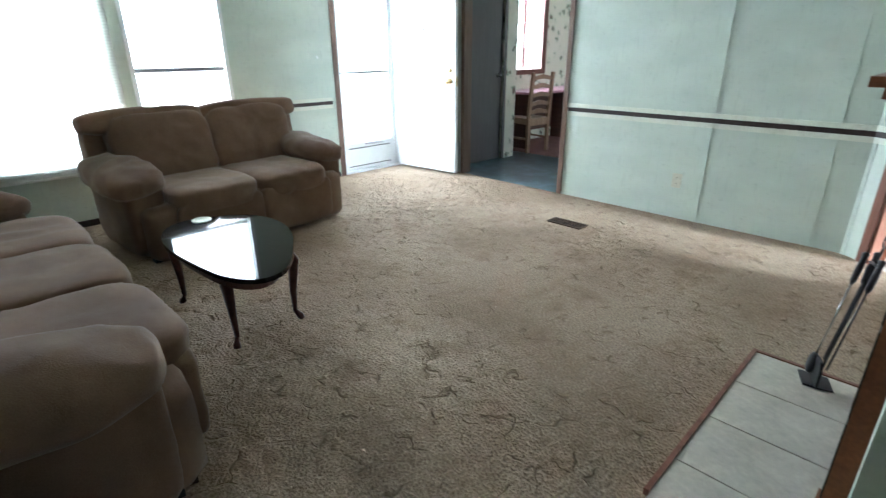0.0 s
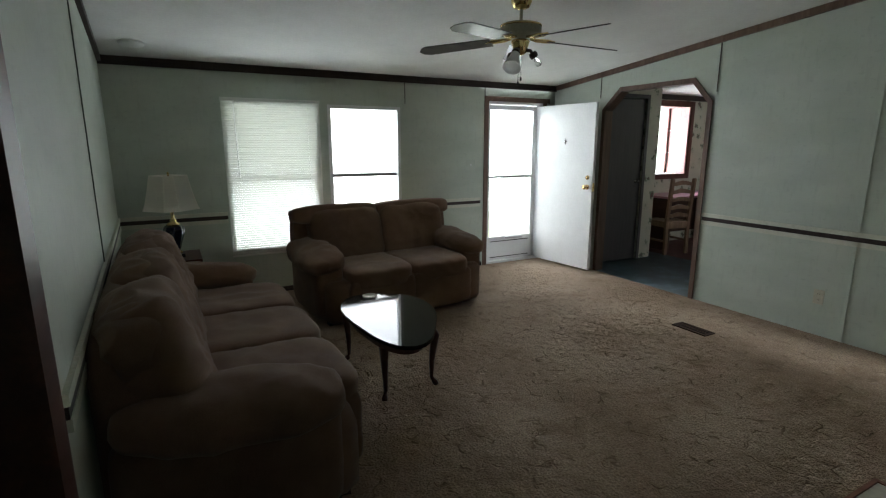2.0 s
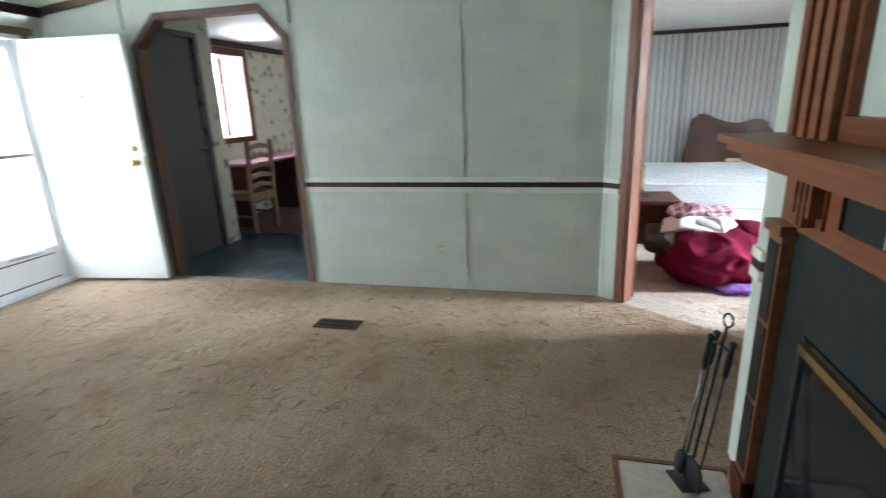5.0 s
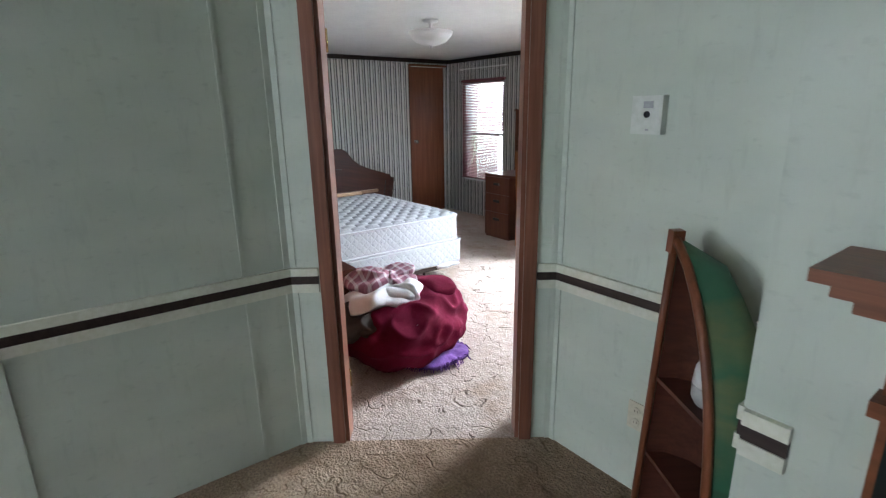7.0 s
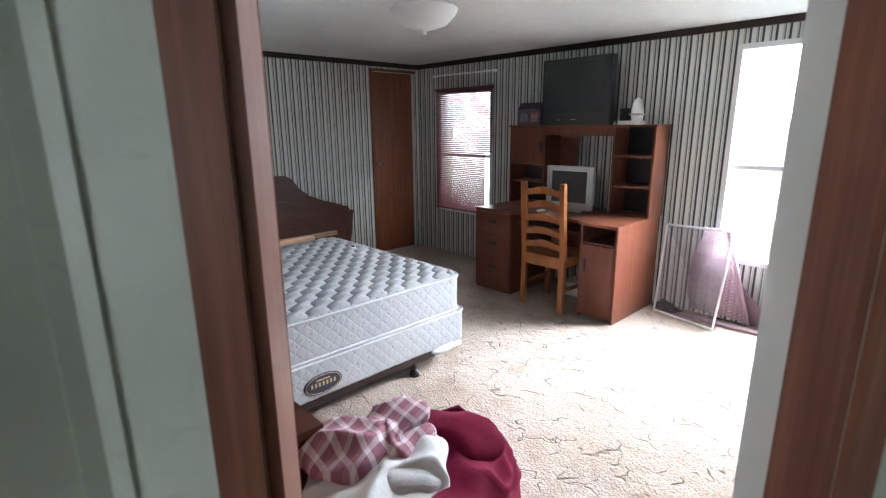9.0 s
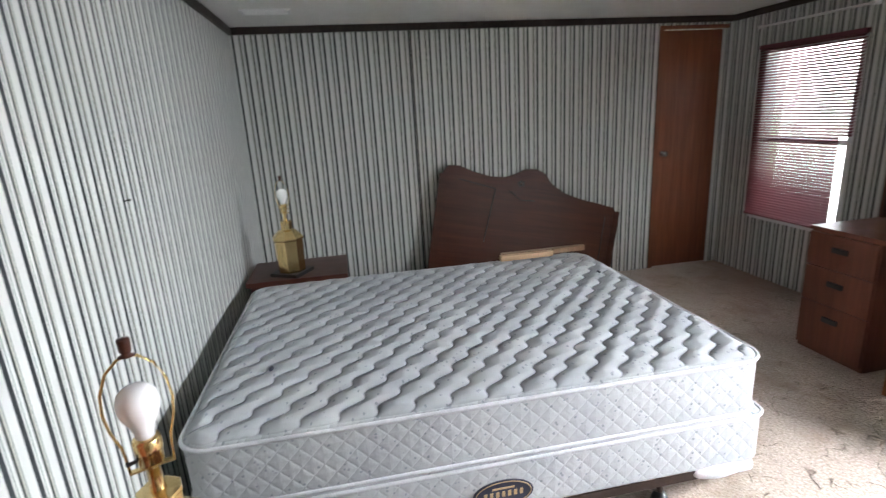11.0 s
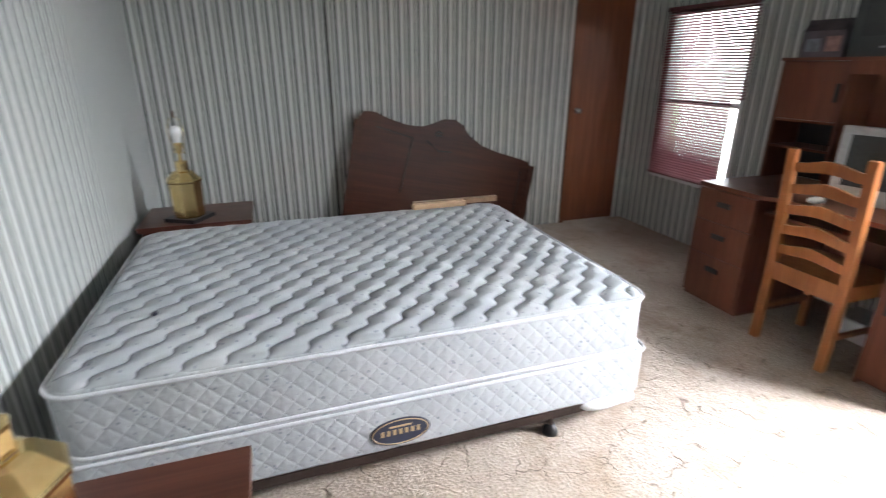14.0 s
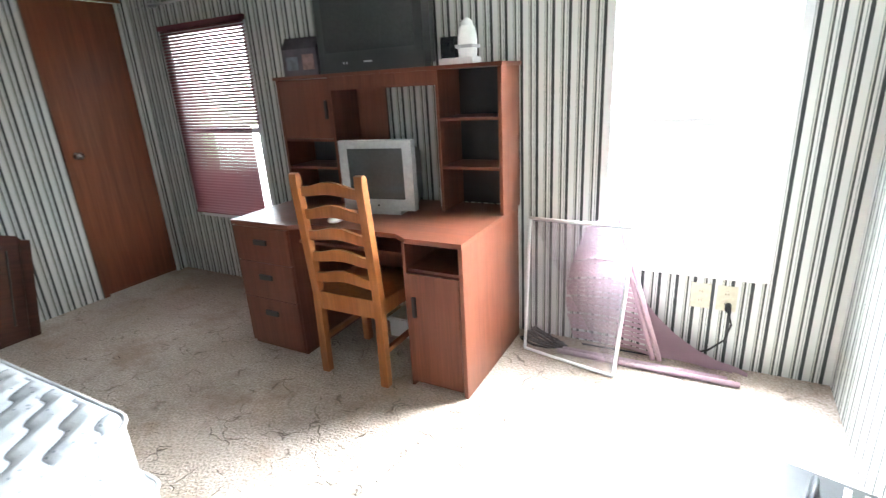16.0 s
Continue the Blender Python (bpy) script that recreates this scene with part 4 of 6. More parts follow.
lf = thing("front_door", pose(4.31, YW - 0.02, 0.02, 0, 0, -83.5), "white steel front door standing open", "door")
box_part("slab", lf, 0.0, 0.86, -0.042, 0.0, 0.0, 1.93, "white_paint", bevel=0.003)
for z, r in ((1.09, 0.026), (0.98, 0.03)):
    k = lathe_part("deadbolt" if z > 1.05 else "knob", lf, [(r, 0), (r, 0.006), (0.012, 0.010)] + ([(0.011, 0.03), (0.022, 0.038), (0.028, 0.05), (0.024, 0.062), (0.0, 0.066)] if z < 1.05 else [(0.02, 0.016), (0.0, 0.018)]), "brass", "brass", 20, pose(0.79, -0.042, z, 90))
box_part("latch_plate", lf, 0.8595, 0.862, -0.034, -0.008, 0.93, 1.03, "brass", bevel=0)
tube_part("latch", lf, [(0.862, -0.02, 0.98), (0.874, -0.02, 0.98)], 0.008, "brass")
kn = lathe_part("knocker", lf, [(0.017, 0), (0.017, 0.006), (0.006, 0.012)], "chrome", "small ornate metal peephole", 14, pose(0.43, -0.042, 1.50, 90))
for dx, dz in ((0, 0.026), (0, -0.026), (0.013, 0.0), (-0.013, 0.0)):
    lathe_part("petal", kn, [(0.009, 0), (0.007, 0.006), (0.0, 0.008)], "chrome", "", 10, pose(0.43 + dx, -0.042, 1.50 + dz, 90))
for z in (0.2, 0.95, 1.7):
    tube_part("hinge", lf, [(-0.006, -0.004, z - 0.045), (-0.006, -0.004, z + 0.045)], 0.006, "brass")

# ---- floor vents ----
def floor_vent(m, label):
    v = thing("floor_vent", m, label, "vent")
    # flat black sheet in place of the shaded hole; no duct is built
    box_part("well", v, -0.14, 0.14, -0.055, 0.055, 0.0008, 0.003, "vent_shade", bevel=0)
    for x0, x1, y0, y1 in ((-0.15, 0.15, -0.065, -0.05), (-0.15, 0.15, 0.05, 0.065), (-0.15, -0.135, -0.05, 0.05), (0.135, 0.15, -0.05, 0.05)):
        box_part("rim", v, x0, x1, y0, y1, 0.001, 0.009, "vent_brown", bevel=0.002)
    for i in range(11):
        x = -0.12 + 0.024 * i
        box_part("slat", v, x - 0.003, x + 0.003, -0.05, 0.05, 0.003, 0.007, "vent_brown", bevel=0)
    box_part("middle_bar", v, -0.135, 0.135, -0.003, 0.003, 0.0072, 0.0085, "vent_brown", bevel=0)
    return v


floor_vent(pose(3.76, 1.67, 0, 0, 0, 90), "brown metal floor vent set in the carpet")
floor_vent(pose(0.63, 1.24, 0, 0, 0, 80), "dark metal floor vent beside the sofa")

dt = thing("ceiling_detector", pose(-0.065, 3.92, ceil_z(3.92)), "flat round white ceiling disc", "detector")
lathe_part("disc", dt, [(0.09, 0.006), (0.09, -0.012), (0.075, -0.022), (0.0, -0.024)], "white_plastic", "", 28)
dt.rotation_euler = (radians(-5.7), 0, 0)

# ---- sofas ----
def sofa(name, m, width, seats, label, seed, wrinkle, overhang):
    """A padded sofa: x along its width, front towards -y, back against +y, origin at the middle of the floor under it."""
    s = thing(name, m, label, "sofa")
    aw = 0.30
    iw = width - 2 * aw + 0.04
    W = width / 2
    soft_part("base", s, (0, 0.02, 0.20), (width - 0.20, 0.92, 0.37), e=14, n=14, crease=0.004, seed=seed)
    soft_part("back_frame", s, (0, 0.40, 0.46), (width - (0.12 if overhang else 0.26), 0.18, 0.80), e=10, n=14, crease=0.006, seed=seed + 1)
    cw = iw / seats
    bw = (width - 0.10) / seats
    for i in range(seats):
        x = -iw / 2 + cw * (i + 0.5)
        soft_part("seat_cushion", s, (x, -0.115, 0.385), (cw + 0.012, 0.80, 0.21), e=5.0, crease=0.007, seed=seed + 3 + i, n=20, sag=0.015)
        soft_part("front_panel", s, (x, -0.435, 0.215), (cw + 0.014, 0.13, 0.36), e=6.0, crease=0.006, seed=seed + 5 + i, n=14)
        xb = (i - (seats - 1) / 2) * bw
        wb = min(bw, iw / seats + 0.10)
        bm = bmesh.new()
        soft(bm, 0, 0, 0, wb + 0.01, 0.27 if overhang else 0.31, 0.52 if overhang else 0.62, e=5.5 if overhang else 3.6, n=30, crease=wrinkle, seed=seed + 9 + i * 3, m=pose(xb * wb / bw, 0.265, 0.635 if overhang else 0.625, -15))
        part("back_cushion", bm, "sofa", s, smooth=True)
        bm = bmesh.new()
        if overhang:
            soft(bm, 0, 0, 0, bw + 0.012, 0.27, 0.17, e=4.2, n=24, crease=wrinkle * 0.75, seed=seed + 20 + i * 3, m=pose(xb, 0.365, 0.845, -12))
        else:
            soft(bm, 0, 0, 0, wb + 0.01, 0.27, 0.28, e=2.8, n=28, crease=wrinkle, seed=seed + 20 + i * 3, m=pose(xb * wb / bw, 0.330, 0.785, -16))
        part("headrest_pillow", bm, "sofa", s, smooth=True)
    for sx in (-1, 1):
        soft_part("arm_panel", s, (sx * (W - aw / 2 - 0.012), 0.06, 0.29), (aw - 0.06, 0.78, 0.50), e=8, crease=0.005, seed=seed + 30, n=14)
        bm = bmesh.new()
        soft(bm, 0, 0, 0, aw + 0.075, 0.80, 0.19, e=2.9, n=22, crease=0.011, seed=seed + 33 + sx, m=pose(sx * (W - aw / 2 + 0.005), 0.035, 0.540, 5, sx * 6, 0))
        part("arm_pad", bm, "sofa", s, smooth=True)
        for y in (-0.30, 0.36):
            box_part("foot", s, sx * (W - 0.16) - 0.03, sx * (W - 0.16) + 0.03, y - 0.03, y + 0.03, 0.0, 0.045, "black", bevel=0.004)
    return s


sofa("sofa", pose(0.27, 2.14, 0, 0, 0, 91), 2.44, 3, "overstuffed brown microfibre three-seat sofa against the wall", 2.0, 0.016, False)
sofa("loveseat", pose(1.87, 3.53, 0, 0, 0, 4), 1.74, 2, "overstuffed brown microfibre loveseat below the windows", 40.0, 0.008, True)

# ---- coffee table ----
ct = thing("coffee_table", pose(1.24, 2.0, 0, 0, 0, 0), "dark polished coffee table with glass-like rounded top", "table")
def egg(k, n=48):
    out = []
    for i in range(n):
        a = 2 * math.pi * i / n
        r = 1 + 0.10 * math.cos(3 * (a - 0.35))
        x, y = 0.275 * k * r * math.cos(a), 0.50 * k * r * math.sin(a)
        out.append((x * math.cos(-0.10) - y * math.sin(-0.10), x * math.sin(-0.10) + y * math.cos(-0.10)))
    return out
part("top", extrude(bmesh.new(), egg(1.0), "z", 0.425, 0.447), "table_black", ct, "dark mirror-polished top", bevel=0.006)
part("apron", extrude(bmesh.new(), egg(0.82), "z", 0.36, 0.425), "wood_dark", ct)
for x, y in ((-0.13, -0.21), (0.20, -0.17), (-0.15, 0.42), (0.19, 0.40)):
    o = Vector((x, y, 0)).normalized()
    tube_part("leg", ct, [(x * 0.92, y * 0.92, 0.40), (x + 0.02 * o.x, y + 0.02 * o.y, 0.33), (x * 1.0, y * 1.0, 0.16), (x - 0.004 * o.x, y, 0.05), (x + 0.02 * o.x, y + 0.02 * o.y, 0.018), (x + 0.03 * o.x, y + 0.03 * o.y, 0.0)], [0.026, 0.028, 0.017, 0.011, 0.018, 0.016], "wood_dark", "slender dark cabriole leg", 10)
co = thing("coaster", pose(1.25, 2.41, 0.447), "small round pale coaster on the table", "coaster")
lathe_part("rim", co, [(0.048, 0.0), (0.05, 0.008), (0.044, 0.009), (0.042, 0.004), (0.0, 0.003)], "cream_trim", "", 28)

# ---- side table and lamp in the corner ----
st = thing("side_table", pose(0.05, 3.92, 0), "small dark wooden side table in the corner", "table")
box_part("top", st, -0.22, 0.22, -0.22, 0.22, 0.53, 0.56, "wood_dark", bevel=0.006, seg=2)
for x in (-0.19, 0.19):
    for y in (-0.19, 0.19):
        box_part("leg", st, x - 0.02, x + 0.02, y - 0.02, y + 0.02, 0, 0.53, "wood_dark", bevel=0.004)
box_part("shelf", st, -0.19, 0.19, -0.19, 0.19, 0.16, 0.18, "wood_dark")
tl = thing("table_lamp", pose(0.085, 3.90, 0.56) @ Matrix.Scale(1.035, 4), "navy ceramic table lamp with cream bell shade", "lamp")
box_part("base", tl, -0.062, 0.062, -0.062, 0.062, 0.0, 0.03, "black", "black square foot", bevel=0.004)
lathe_part("collar", tl, [(0.05, 0.03), (0.048, 0.04), (0.03, 0.05), (0.032, 0.058)], "brass", "brass collar", 20)
lathe_part("body", tl, [(0.034, 0.056), (0.045, 0.10), (0.075, 0.19), (0.080, 0.225), (0.070, 0.25), (0.05, 0.262)], "navy", "glossy navy urn body", 8, smooth=False)
lathe_part("neck", tl, [(0.052, 0.262), (0.045, 0.275), (0.022, 0.285), (0.026, 0.30), (0.014, 0.315), (0.013, 0.37), (0.018, 0.375), (0.012, 0.385)], "brass", "brass neck", 20)
def bell(bm, r0, r1, z0, z1, shell=0.0):
    rings = []
    for k in range(9):
        f = k / 8
        r = r0 + (r1 - r0) * (f ** 0.75) - shell
        ring = []
        for i in range(8):
            a = math.pi / 8 + i * math.pi / 4 + (0.13 if i % 2 else -0.13)
            ring.append(bm.verts.new((r * math.cos(a), r * math.sin(a), z0 + (z1 - z0) * f)))
        rings.append(ring)
    for a, b in zip(rings, rings[1:]):
        for i in range(8):
            bm.faces.new((a[i], a[(i + 1) % 8], b[(i + 1) % 8], b[i]))
    return bm
bm = bell(bmesh.new(), 0.205, 0.135, 0.385, 0.655)
bmesh.ops.solidify(bm, geom=bm.faces[:], thickness=0.003)
sh = part("shade", bm, "shade", tl, "cream cut-corner bell shade")
for i in range(8):
    a = math.pi / 8 + i * math.pi / 4 + (0.13 if i % 2 else -0.13)
    tube_part("shade_seam", sh, [((0.207 - 0.07 * (k / 8) ** 0.75) * math.cos(a), (0.207 - 0.07 * (k / 8) ** 0.75) * math.sin(a), 0.385 + 0.27 * k / 8) for k in range(9)], 0.003, "shade", seg=6)
tube_part("harp", tl, [(0.0, 0, 0.385), (0.05, 0, 0.45), (0.055, 0, 0.56), (0.0, 0, 0.655), (-0.055, 0, 0.56), (-0.05, 0, 0.45), (0.0, 0, 0.385)], 0.002, "brass", seg=6)
lathe_part("finial", tl, [(0.006, 0.65), (0.009, 0.668), (0.004, 0.68), (0.0, 0.684)], "brass", "", 12)

# ---- ceiling fan ----
fx, fy = 2.25, 2.10
fan = thing("ceiling_fan", pose(fx, fy, 0), "antique cream and brass ceiling fan with dark blades", "fan")
cz = ceil_z(fy)
lathe_part("canopy", fan, [(0.068, cz + 0.01), (0.068, cz - 0.03), (0.05, cz - 0.065), (0.02, cz - 0.075)], "brass", "brass canopy", 24)
lathe_part("downrod", fan, [(0.011, cz - 0.06), (0.011, 2.27)], "fan_cream", "", 12)
lathe_part("motor", fan, [(0.03, 2.285), (0.035, 2.27), (0.125, 2.262), (0.136, 2.25), (0.136, 2.205), (0.125, 2.195), (0.06, 2.19), (0.06, 2.165)], "fan_cream", "cream motor housing", 36)
lathe_part("motor_band", fan, [(0.138, 2.256), (0.1385, 2.250), (0.138, 2.244)], "brass", "brass band", 36)
lathe_part("switch_cup", fan, [(0.058, 2.165), (0.062, 2.15), (0.05, 2.12), (0.045, 2.09), (0.03, 2.075), (0.012, 2.068)], "brass", "brass switch cup", 24)
for ang in (-12.6, 59.4, 131.4, 203.4, 275.4):
    t = pose(0, 0, 2.172, 0, 0, ang)
    bm = bmesh.new()
    w0, w1 = 0.055, 0.068
    out = [(0.20, -w0), (0.66, -w1), (0.715, -0.045), (0.73, 0.0), (0.70, 0.045), (0.66, w1), (0.20, w0)]
    extrude(bm, out, "z", -0.003, 0.003, t @ pose(0, 0, 0, 12, 3.0, 0))
    bl = part("blade", bm, "fan_blade", fan, "dark wood-grain blade", bevel=0.0015, seg=1)
    bm = bmesh.new()
    tube(bm, [t @ Vector(p) for p in ((0.06, 0, 0.005), (0.12, 0.02, -0.004), (0.19, 0.026, -0.006), (0.25, 0.0, -0.008))], 0.008, 8)
    tube(bm, [t @ Vector(p) for p in ((0.06, 0, 0.005), (0.12, -0.02, -0.004), (0.19, -0.026, -0.006), (0.25, 0.0, -0.008))], 0.008, 8)
    part("blade_iron", bm, "brass", bl, "ornate brass blade iron", smooth=True)
for i, ang in enumerate((215, 335, 95)):
    d = Vector((math.cos(radians(ang)), math.sin(radians(ang)), 0))
    arm = tube_part("light_arm", fan, [(0.03 * d.x, 0.03 * d.y, 2.10), (0.07 * d.x, 0.07 * d.y, 2.10), (0.085 * d.x, 0.085 * d.y, 2.075)], 0.012, "dark_metal", "dark light arm")
    tt = pose(0.085 * d.x, 0.085 * d.y, 2.08, 0, 0, ang) @ pose(0, 0, 0, 0, 145, 0)
    lathe_part("socket", arm, [(0.024, -0.01), (0.03, 0.01), (0.026, 0.03)], "dark_metal", "", 14, tt)
    if i == 0:
        bm = lathe(bmesh.new(), [(0.028, 0.02), (0.034, 0.05), (0.05, 0.10), (0.064, 0.135)], 22, tt)
        bmesh.ops.delete(bm, geom=[f for f in bm.faces if len(f.verts) > 4], context="FACES")
        bmesh.ops.solidify(bm, geom=bm.faces[:], thickness=0.003)
        part("glass_shade", bm, "frosted", arm, "white glass shade", smooth=True)
    else:
        lathe_part("bulb", arm, [(0.010, 0.02), (0.012, 0.04), (0.022, 0.065), (0.020, 0.085), (0.0, 0.095)], "glass", "clear bulb", 14, tt)
for x, z in ((0.012, 1.93), (-0.012, 1.90)):
    ch = tube_part("pull_chain", fan, [(x, 0, 2.07), (x, 0, z)], 0.0016, "dark_metal", seg=5)
    lathe_part("pull_knob", ch, [(0.002, z + 0.004), (0.006, z - 0.004), (0.006, z - 0.02), (0.0, z - 0.026)], "black", "", 10, pose(x, 0, 0))

# ---- fireplace ----
FY = -0.40
fp = thing("fireplace", pose(2.17, FY, 0), "reddish wooden fireplace surround with fluted mantel and slate tiles", "fireplace")
H = 0.56
def fbox(n, x0, x1, y0, y1, z0, z1, mt, label="", bev=0.004, parent=None):
    return box_part(n, parent or fp, x0, x1, y0, y1, z0, z1, mt, label, bevel=bev)
mt = "mantel_wood"
MX = -0.40
ms = fbox("mantel_shelf", MX, 0.59, 0.0, 0.20, 1.220, 1.242, mt, "deep stepped mantel shelf", 0.005)
fbox("upper_step", MX + 0.03, 0.565, 0.0, 0.175, 1.195, 1.220, mt, "", 0.006, ms)
fbox("lower_step", MX + 0.06, 0.54, 0.0, 0.14, 1.165, 1.195, mt, "", 0.008, ms)
fz = fbox("frieze", MX + 0.04, 0.50, 0.0, 0.022, 0.985, 1.165, mt, "flat frieze board")
for x0, x1 in ((0.395, 0.49), (MX + 0.04, MX + 0.13)):
    xo, xi = (x1, x0) if x0 > 0 else (x0, x1)
    sg = 1 if x0 > 0 else -1
    pl = fbox("pilaster", xi, xo, 0.0, 0.05, 0.0, 0.985, mt, "narrow pilaster")
    fbox("pilaster_cap", xi - sg * 0.012, xo + sg * 0.018, 0.0, 0.062, 0.965, 0.995, mt, "", 0.004, pl)
    fbox("pilaster_base", xi, xo + sg * 0.012, 0.0, 0.062, 0.0, 0.12, mt, "", 0.004, pl)
    for z in range(3):
        fbox("slate_inset", xi + sg * 0.014, xo - sg * 0.014, 0.05, 0.054, 0.15 + z * 0.27, 0.40 + z * 0.27, "slate", "dark slate tile strip", 0.002, pl)
for c0 in (0.235,):
    cb = fbox("corbel", c0, c0 + 0.125, 0.022, 0.03, 1.02, 1.16, mt, "fluted corbel")
    for k in range(4):
        x = c0 + 0.006 + 0.029 * k
        fbox("flute", x, x + 0.017, 0.03, 0.062, 1.02 + (0.03 if k in (0, 3) else 0.0), 1.165, mt, "", 0.005, cb)
for c0 in (0.225,):
    up = fbox("fluted_column", c0, c0 + 0.285, 0.0, 0.025, 1.242, 2.36, mt, "tall fluted column above the shelf")
    for k in range(4):
        x = c0 + 0.022 + 0.066 * k
        fbox("flute", x, x + 0.040, 0.025, 0.047, 1.242, 2.33, mt, "", 0.010, up)
fi = fbox("frieze_panel", -0.32, 0.15, 0.0222, 0.026, 1.045, 1.135, "slate", "inset row of dark slate tiles", 0.001)
for z0, z1 in ((1.025, 1.045), (1.135, 1.155)):
    fbox("panel_frame", -0.34, 0.17, 0.022, 0.034, z0, z1, mt, "", 0.003, fi)
for x0, x1 in ((-0.34, -0.32), (0.15, 0.17)):
    fbox("panel_frame", x0, x1, 0.022, 0.034, 1.045, 1.135, mt, "", 0.003, fi)
fbox("grout_line", -0.02, -0.016, 0.026, 0.0268, 1.045, 1.135, "cream_trim", "", 0, fi)
fbox("overmantel_rail", -0.335, 0.225, 0.0, 0.028, 1.242, 1.30, mt, "", 0.006)
fbox("firebox_surround", MX + 0.13, 0.395, 0.0, 0.018, 0.03, 0.985, "slate", "black slate surround", 0.002)
fd2 = fbox("firebox", -0.30, 0.24, 0.018, 0.026, 0.06, 0.73, "glass_black", "black glass fire door", 0.002)
for x0, x1, z0, z1 in ((-0.30, 0.24, 0.685, 0.71), (-0.30, 0.24, 0.06, 0.085), (-0.30, -0.28, 0.085, 0.685), (0.22, 0.24, 0.085, 0.685)):
    fbox("brass_frame", x0, x1, 0.026, 0.034, z0, z1, "brass" if z0 > 0.6 else "black", "brass bar" if z0 > 0.6 else "", 0.002, fd2)

# hearth with separate tiles
hx0, hx1, hy0, hy1 = 1.64, 2.735, FY + 0.062, 0.03
he = struct(box("hearth", hx0, hx1, hy0 - 0.06, hy1, 0.0, 0.012, "grout"), "cream tiled hearth slab", "hearth")
bm = bmesh.new()
bm_box(bm, hx0, hx1 + 0.018, hy1, hy1 + 0.018, 0, 0.026)
bm_box(bm, hx1, hx1 + 0.018, hy0 - 0.02, hy1, 0, 0.026)
eb = finish("edge_strip", bm, "brown_trim", he)
bm = bmesh.new()
bm_box(bm, -0.147, 0.147, -0.185, 0.185, 0.0, 0.010)
t0 = finish("tile", bm, "tile", he, bevel=0.003, seg=1)
k = 0
for i in range(4):
    for j in range(1):
        o = t0 if k == 0 else t0.copy()
        if k:
            scene.collection.objects.link(o)
            o.parent = he
        o.matrix_basis = pose(hx1 - 0.15 - 0.30 * i, hy1 - 0.188, 0.012)
        k += 1

# fire tools
ft = thing("fire_tools", pose(2.655, -0.205, 0.022, 7, 0, 20) @ Matrix.Scale(0.76, 4), "black iron fireplace tool set on a stand", "fire tools")
box_part("stand_base", ft, -0.07, 0.07, -0.07, 0.07, 0.0, 0.012, "black", bevel=0.004)
tube_part("pole", ft, [(0, 0, 0.01), (0, 0, 0.80)], 0.007, "black")
tube_part("handle_ring", ft, [(0.03 * math.cos(a), 0, 0.83 + 0.03 * math.sin(a)) for a in [i * math.pi / 6 - math.pi / 2 for i in range(13)]], 0.005, "black")
tube_part("crossbar", ft, [(-0.07, 0, 0.70), (0, 0, 0.715), (0.07, 0, 0.70)], 0.006, "black")
for i, (x, y) in enumerate(((-0.06, 0.0), (0.02, 0.045), (0.06, -0.01))):
    tl2 = tube_part("tool_rod", ft, [(x, y, 0.12), (x, y, 0.60)], 0.005, "chrome" if i == 1 else "black")
    lathe_part("tool_handle", tl2, [(0.006, 0.58), (0.014, 0.60), (0.016, 0.66), (0.012, 0.72), (0.017, 0.75), (0.0, 0.76)], "black", "black handle", 12, pose(x, y, 0))
    if i == 0:
        bm = bmesh.new()
        extrude(bm, [(-0.055, 0.03), (0.055, 0.03), (0.06, 0.13), (0.035, 0.17), (-0.035, 0.17), (-0.06, 0.13)], "y", -0.006, 0.006, pose(x, y + 0.02, 0, -8))
        part("shovel_blade", bm, "black", tl2, "black shovel blade", bevel=0.003)
    elif i == 1:
        soft_part("brush", tl2, (x, y, 0.10), (0.07, 0.04, 0.12), "black", "black brush head", e=3, n=6)

# ---- canoe shelf ----
cs = thing("canoe_shelf", pose(3.30, -0.745, 0, 0, -2.5, 0) @ pose(0, 0, 0, 0, 0, 150), "reddish wooden canoe-shaped shelf painted with green hills outside", "shelf")
CH = 1.11
def cwid(z):
    f = max(0.0, min(1.0, z / CH))
    return 0.345 * (1 - f ** 2.9) ** 0.8
# local x to the open side's far edge, +y into the room corner? hull lies at local y<0
zs = [CH * i / 16 for i in range(17)]
bm = bmesh.new()
rings = []
for z in zs:
    w = cwid(z)
    dpt = 0.19 * (w / 0.345) ** 0.35
    rings.append([bm.verts.new((0.0 + w * q[0], dpt * q[1], z)) for q in ((0.0, 0.0), (0.03, 0.35), (0.20, 0.72), (0.55, 0.98), (0.95, 1.0), (1.22, 0.85), (1.20, 0.45), (1.0, 0.0))])
for a, b in zip(rings, rings[1:]):
    for i in range(7):
        bm.faces.new((a[i], a[i + 1], b[i + 1], b[i]))
bmesh.ops.remove_doubles(bm, verts=bm.verts, dist=1e-4)
hull_inner = bm.copy()
part("hull", bm, "canoe", cs, "hull painted with green hills", smooth=True)
for v in hull_inner.verts:
    v.co = Vector((0.012 + v.co.x * 0.93, v.co.y * 0.92 + 0.0, v.co.z * 0.992))
part("lining", hull_inner, "wood_mahogany", cs, "reddish wooden inside", smooth=True)
tube_part("gunwale", cs, [(cwid(z), -0.008, z) for z in zs], 0.014, "closet_wood", "bent wooden rim", 8)
tube_part("gunwale", cs, [(0.0, -0.008, z) for z in (0.0, 0.4, 0.8, 1.13)], 0.012, "closet_wood", "wooden rim", 8)
box_part("bow_tip", cs, -0.014, 0.016, -0.024, 0.014, CH - 0.05, CH + 0.02, "closet_wood")
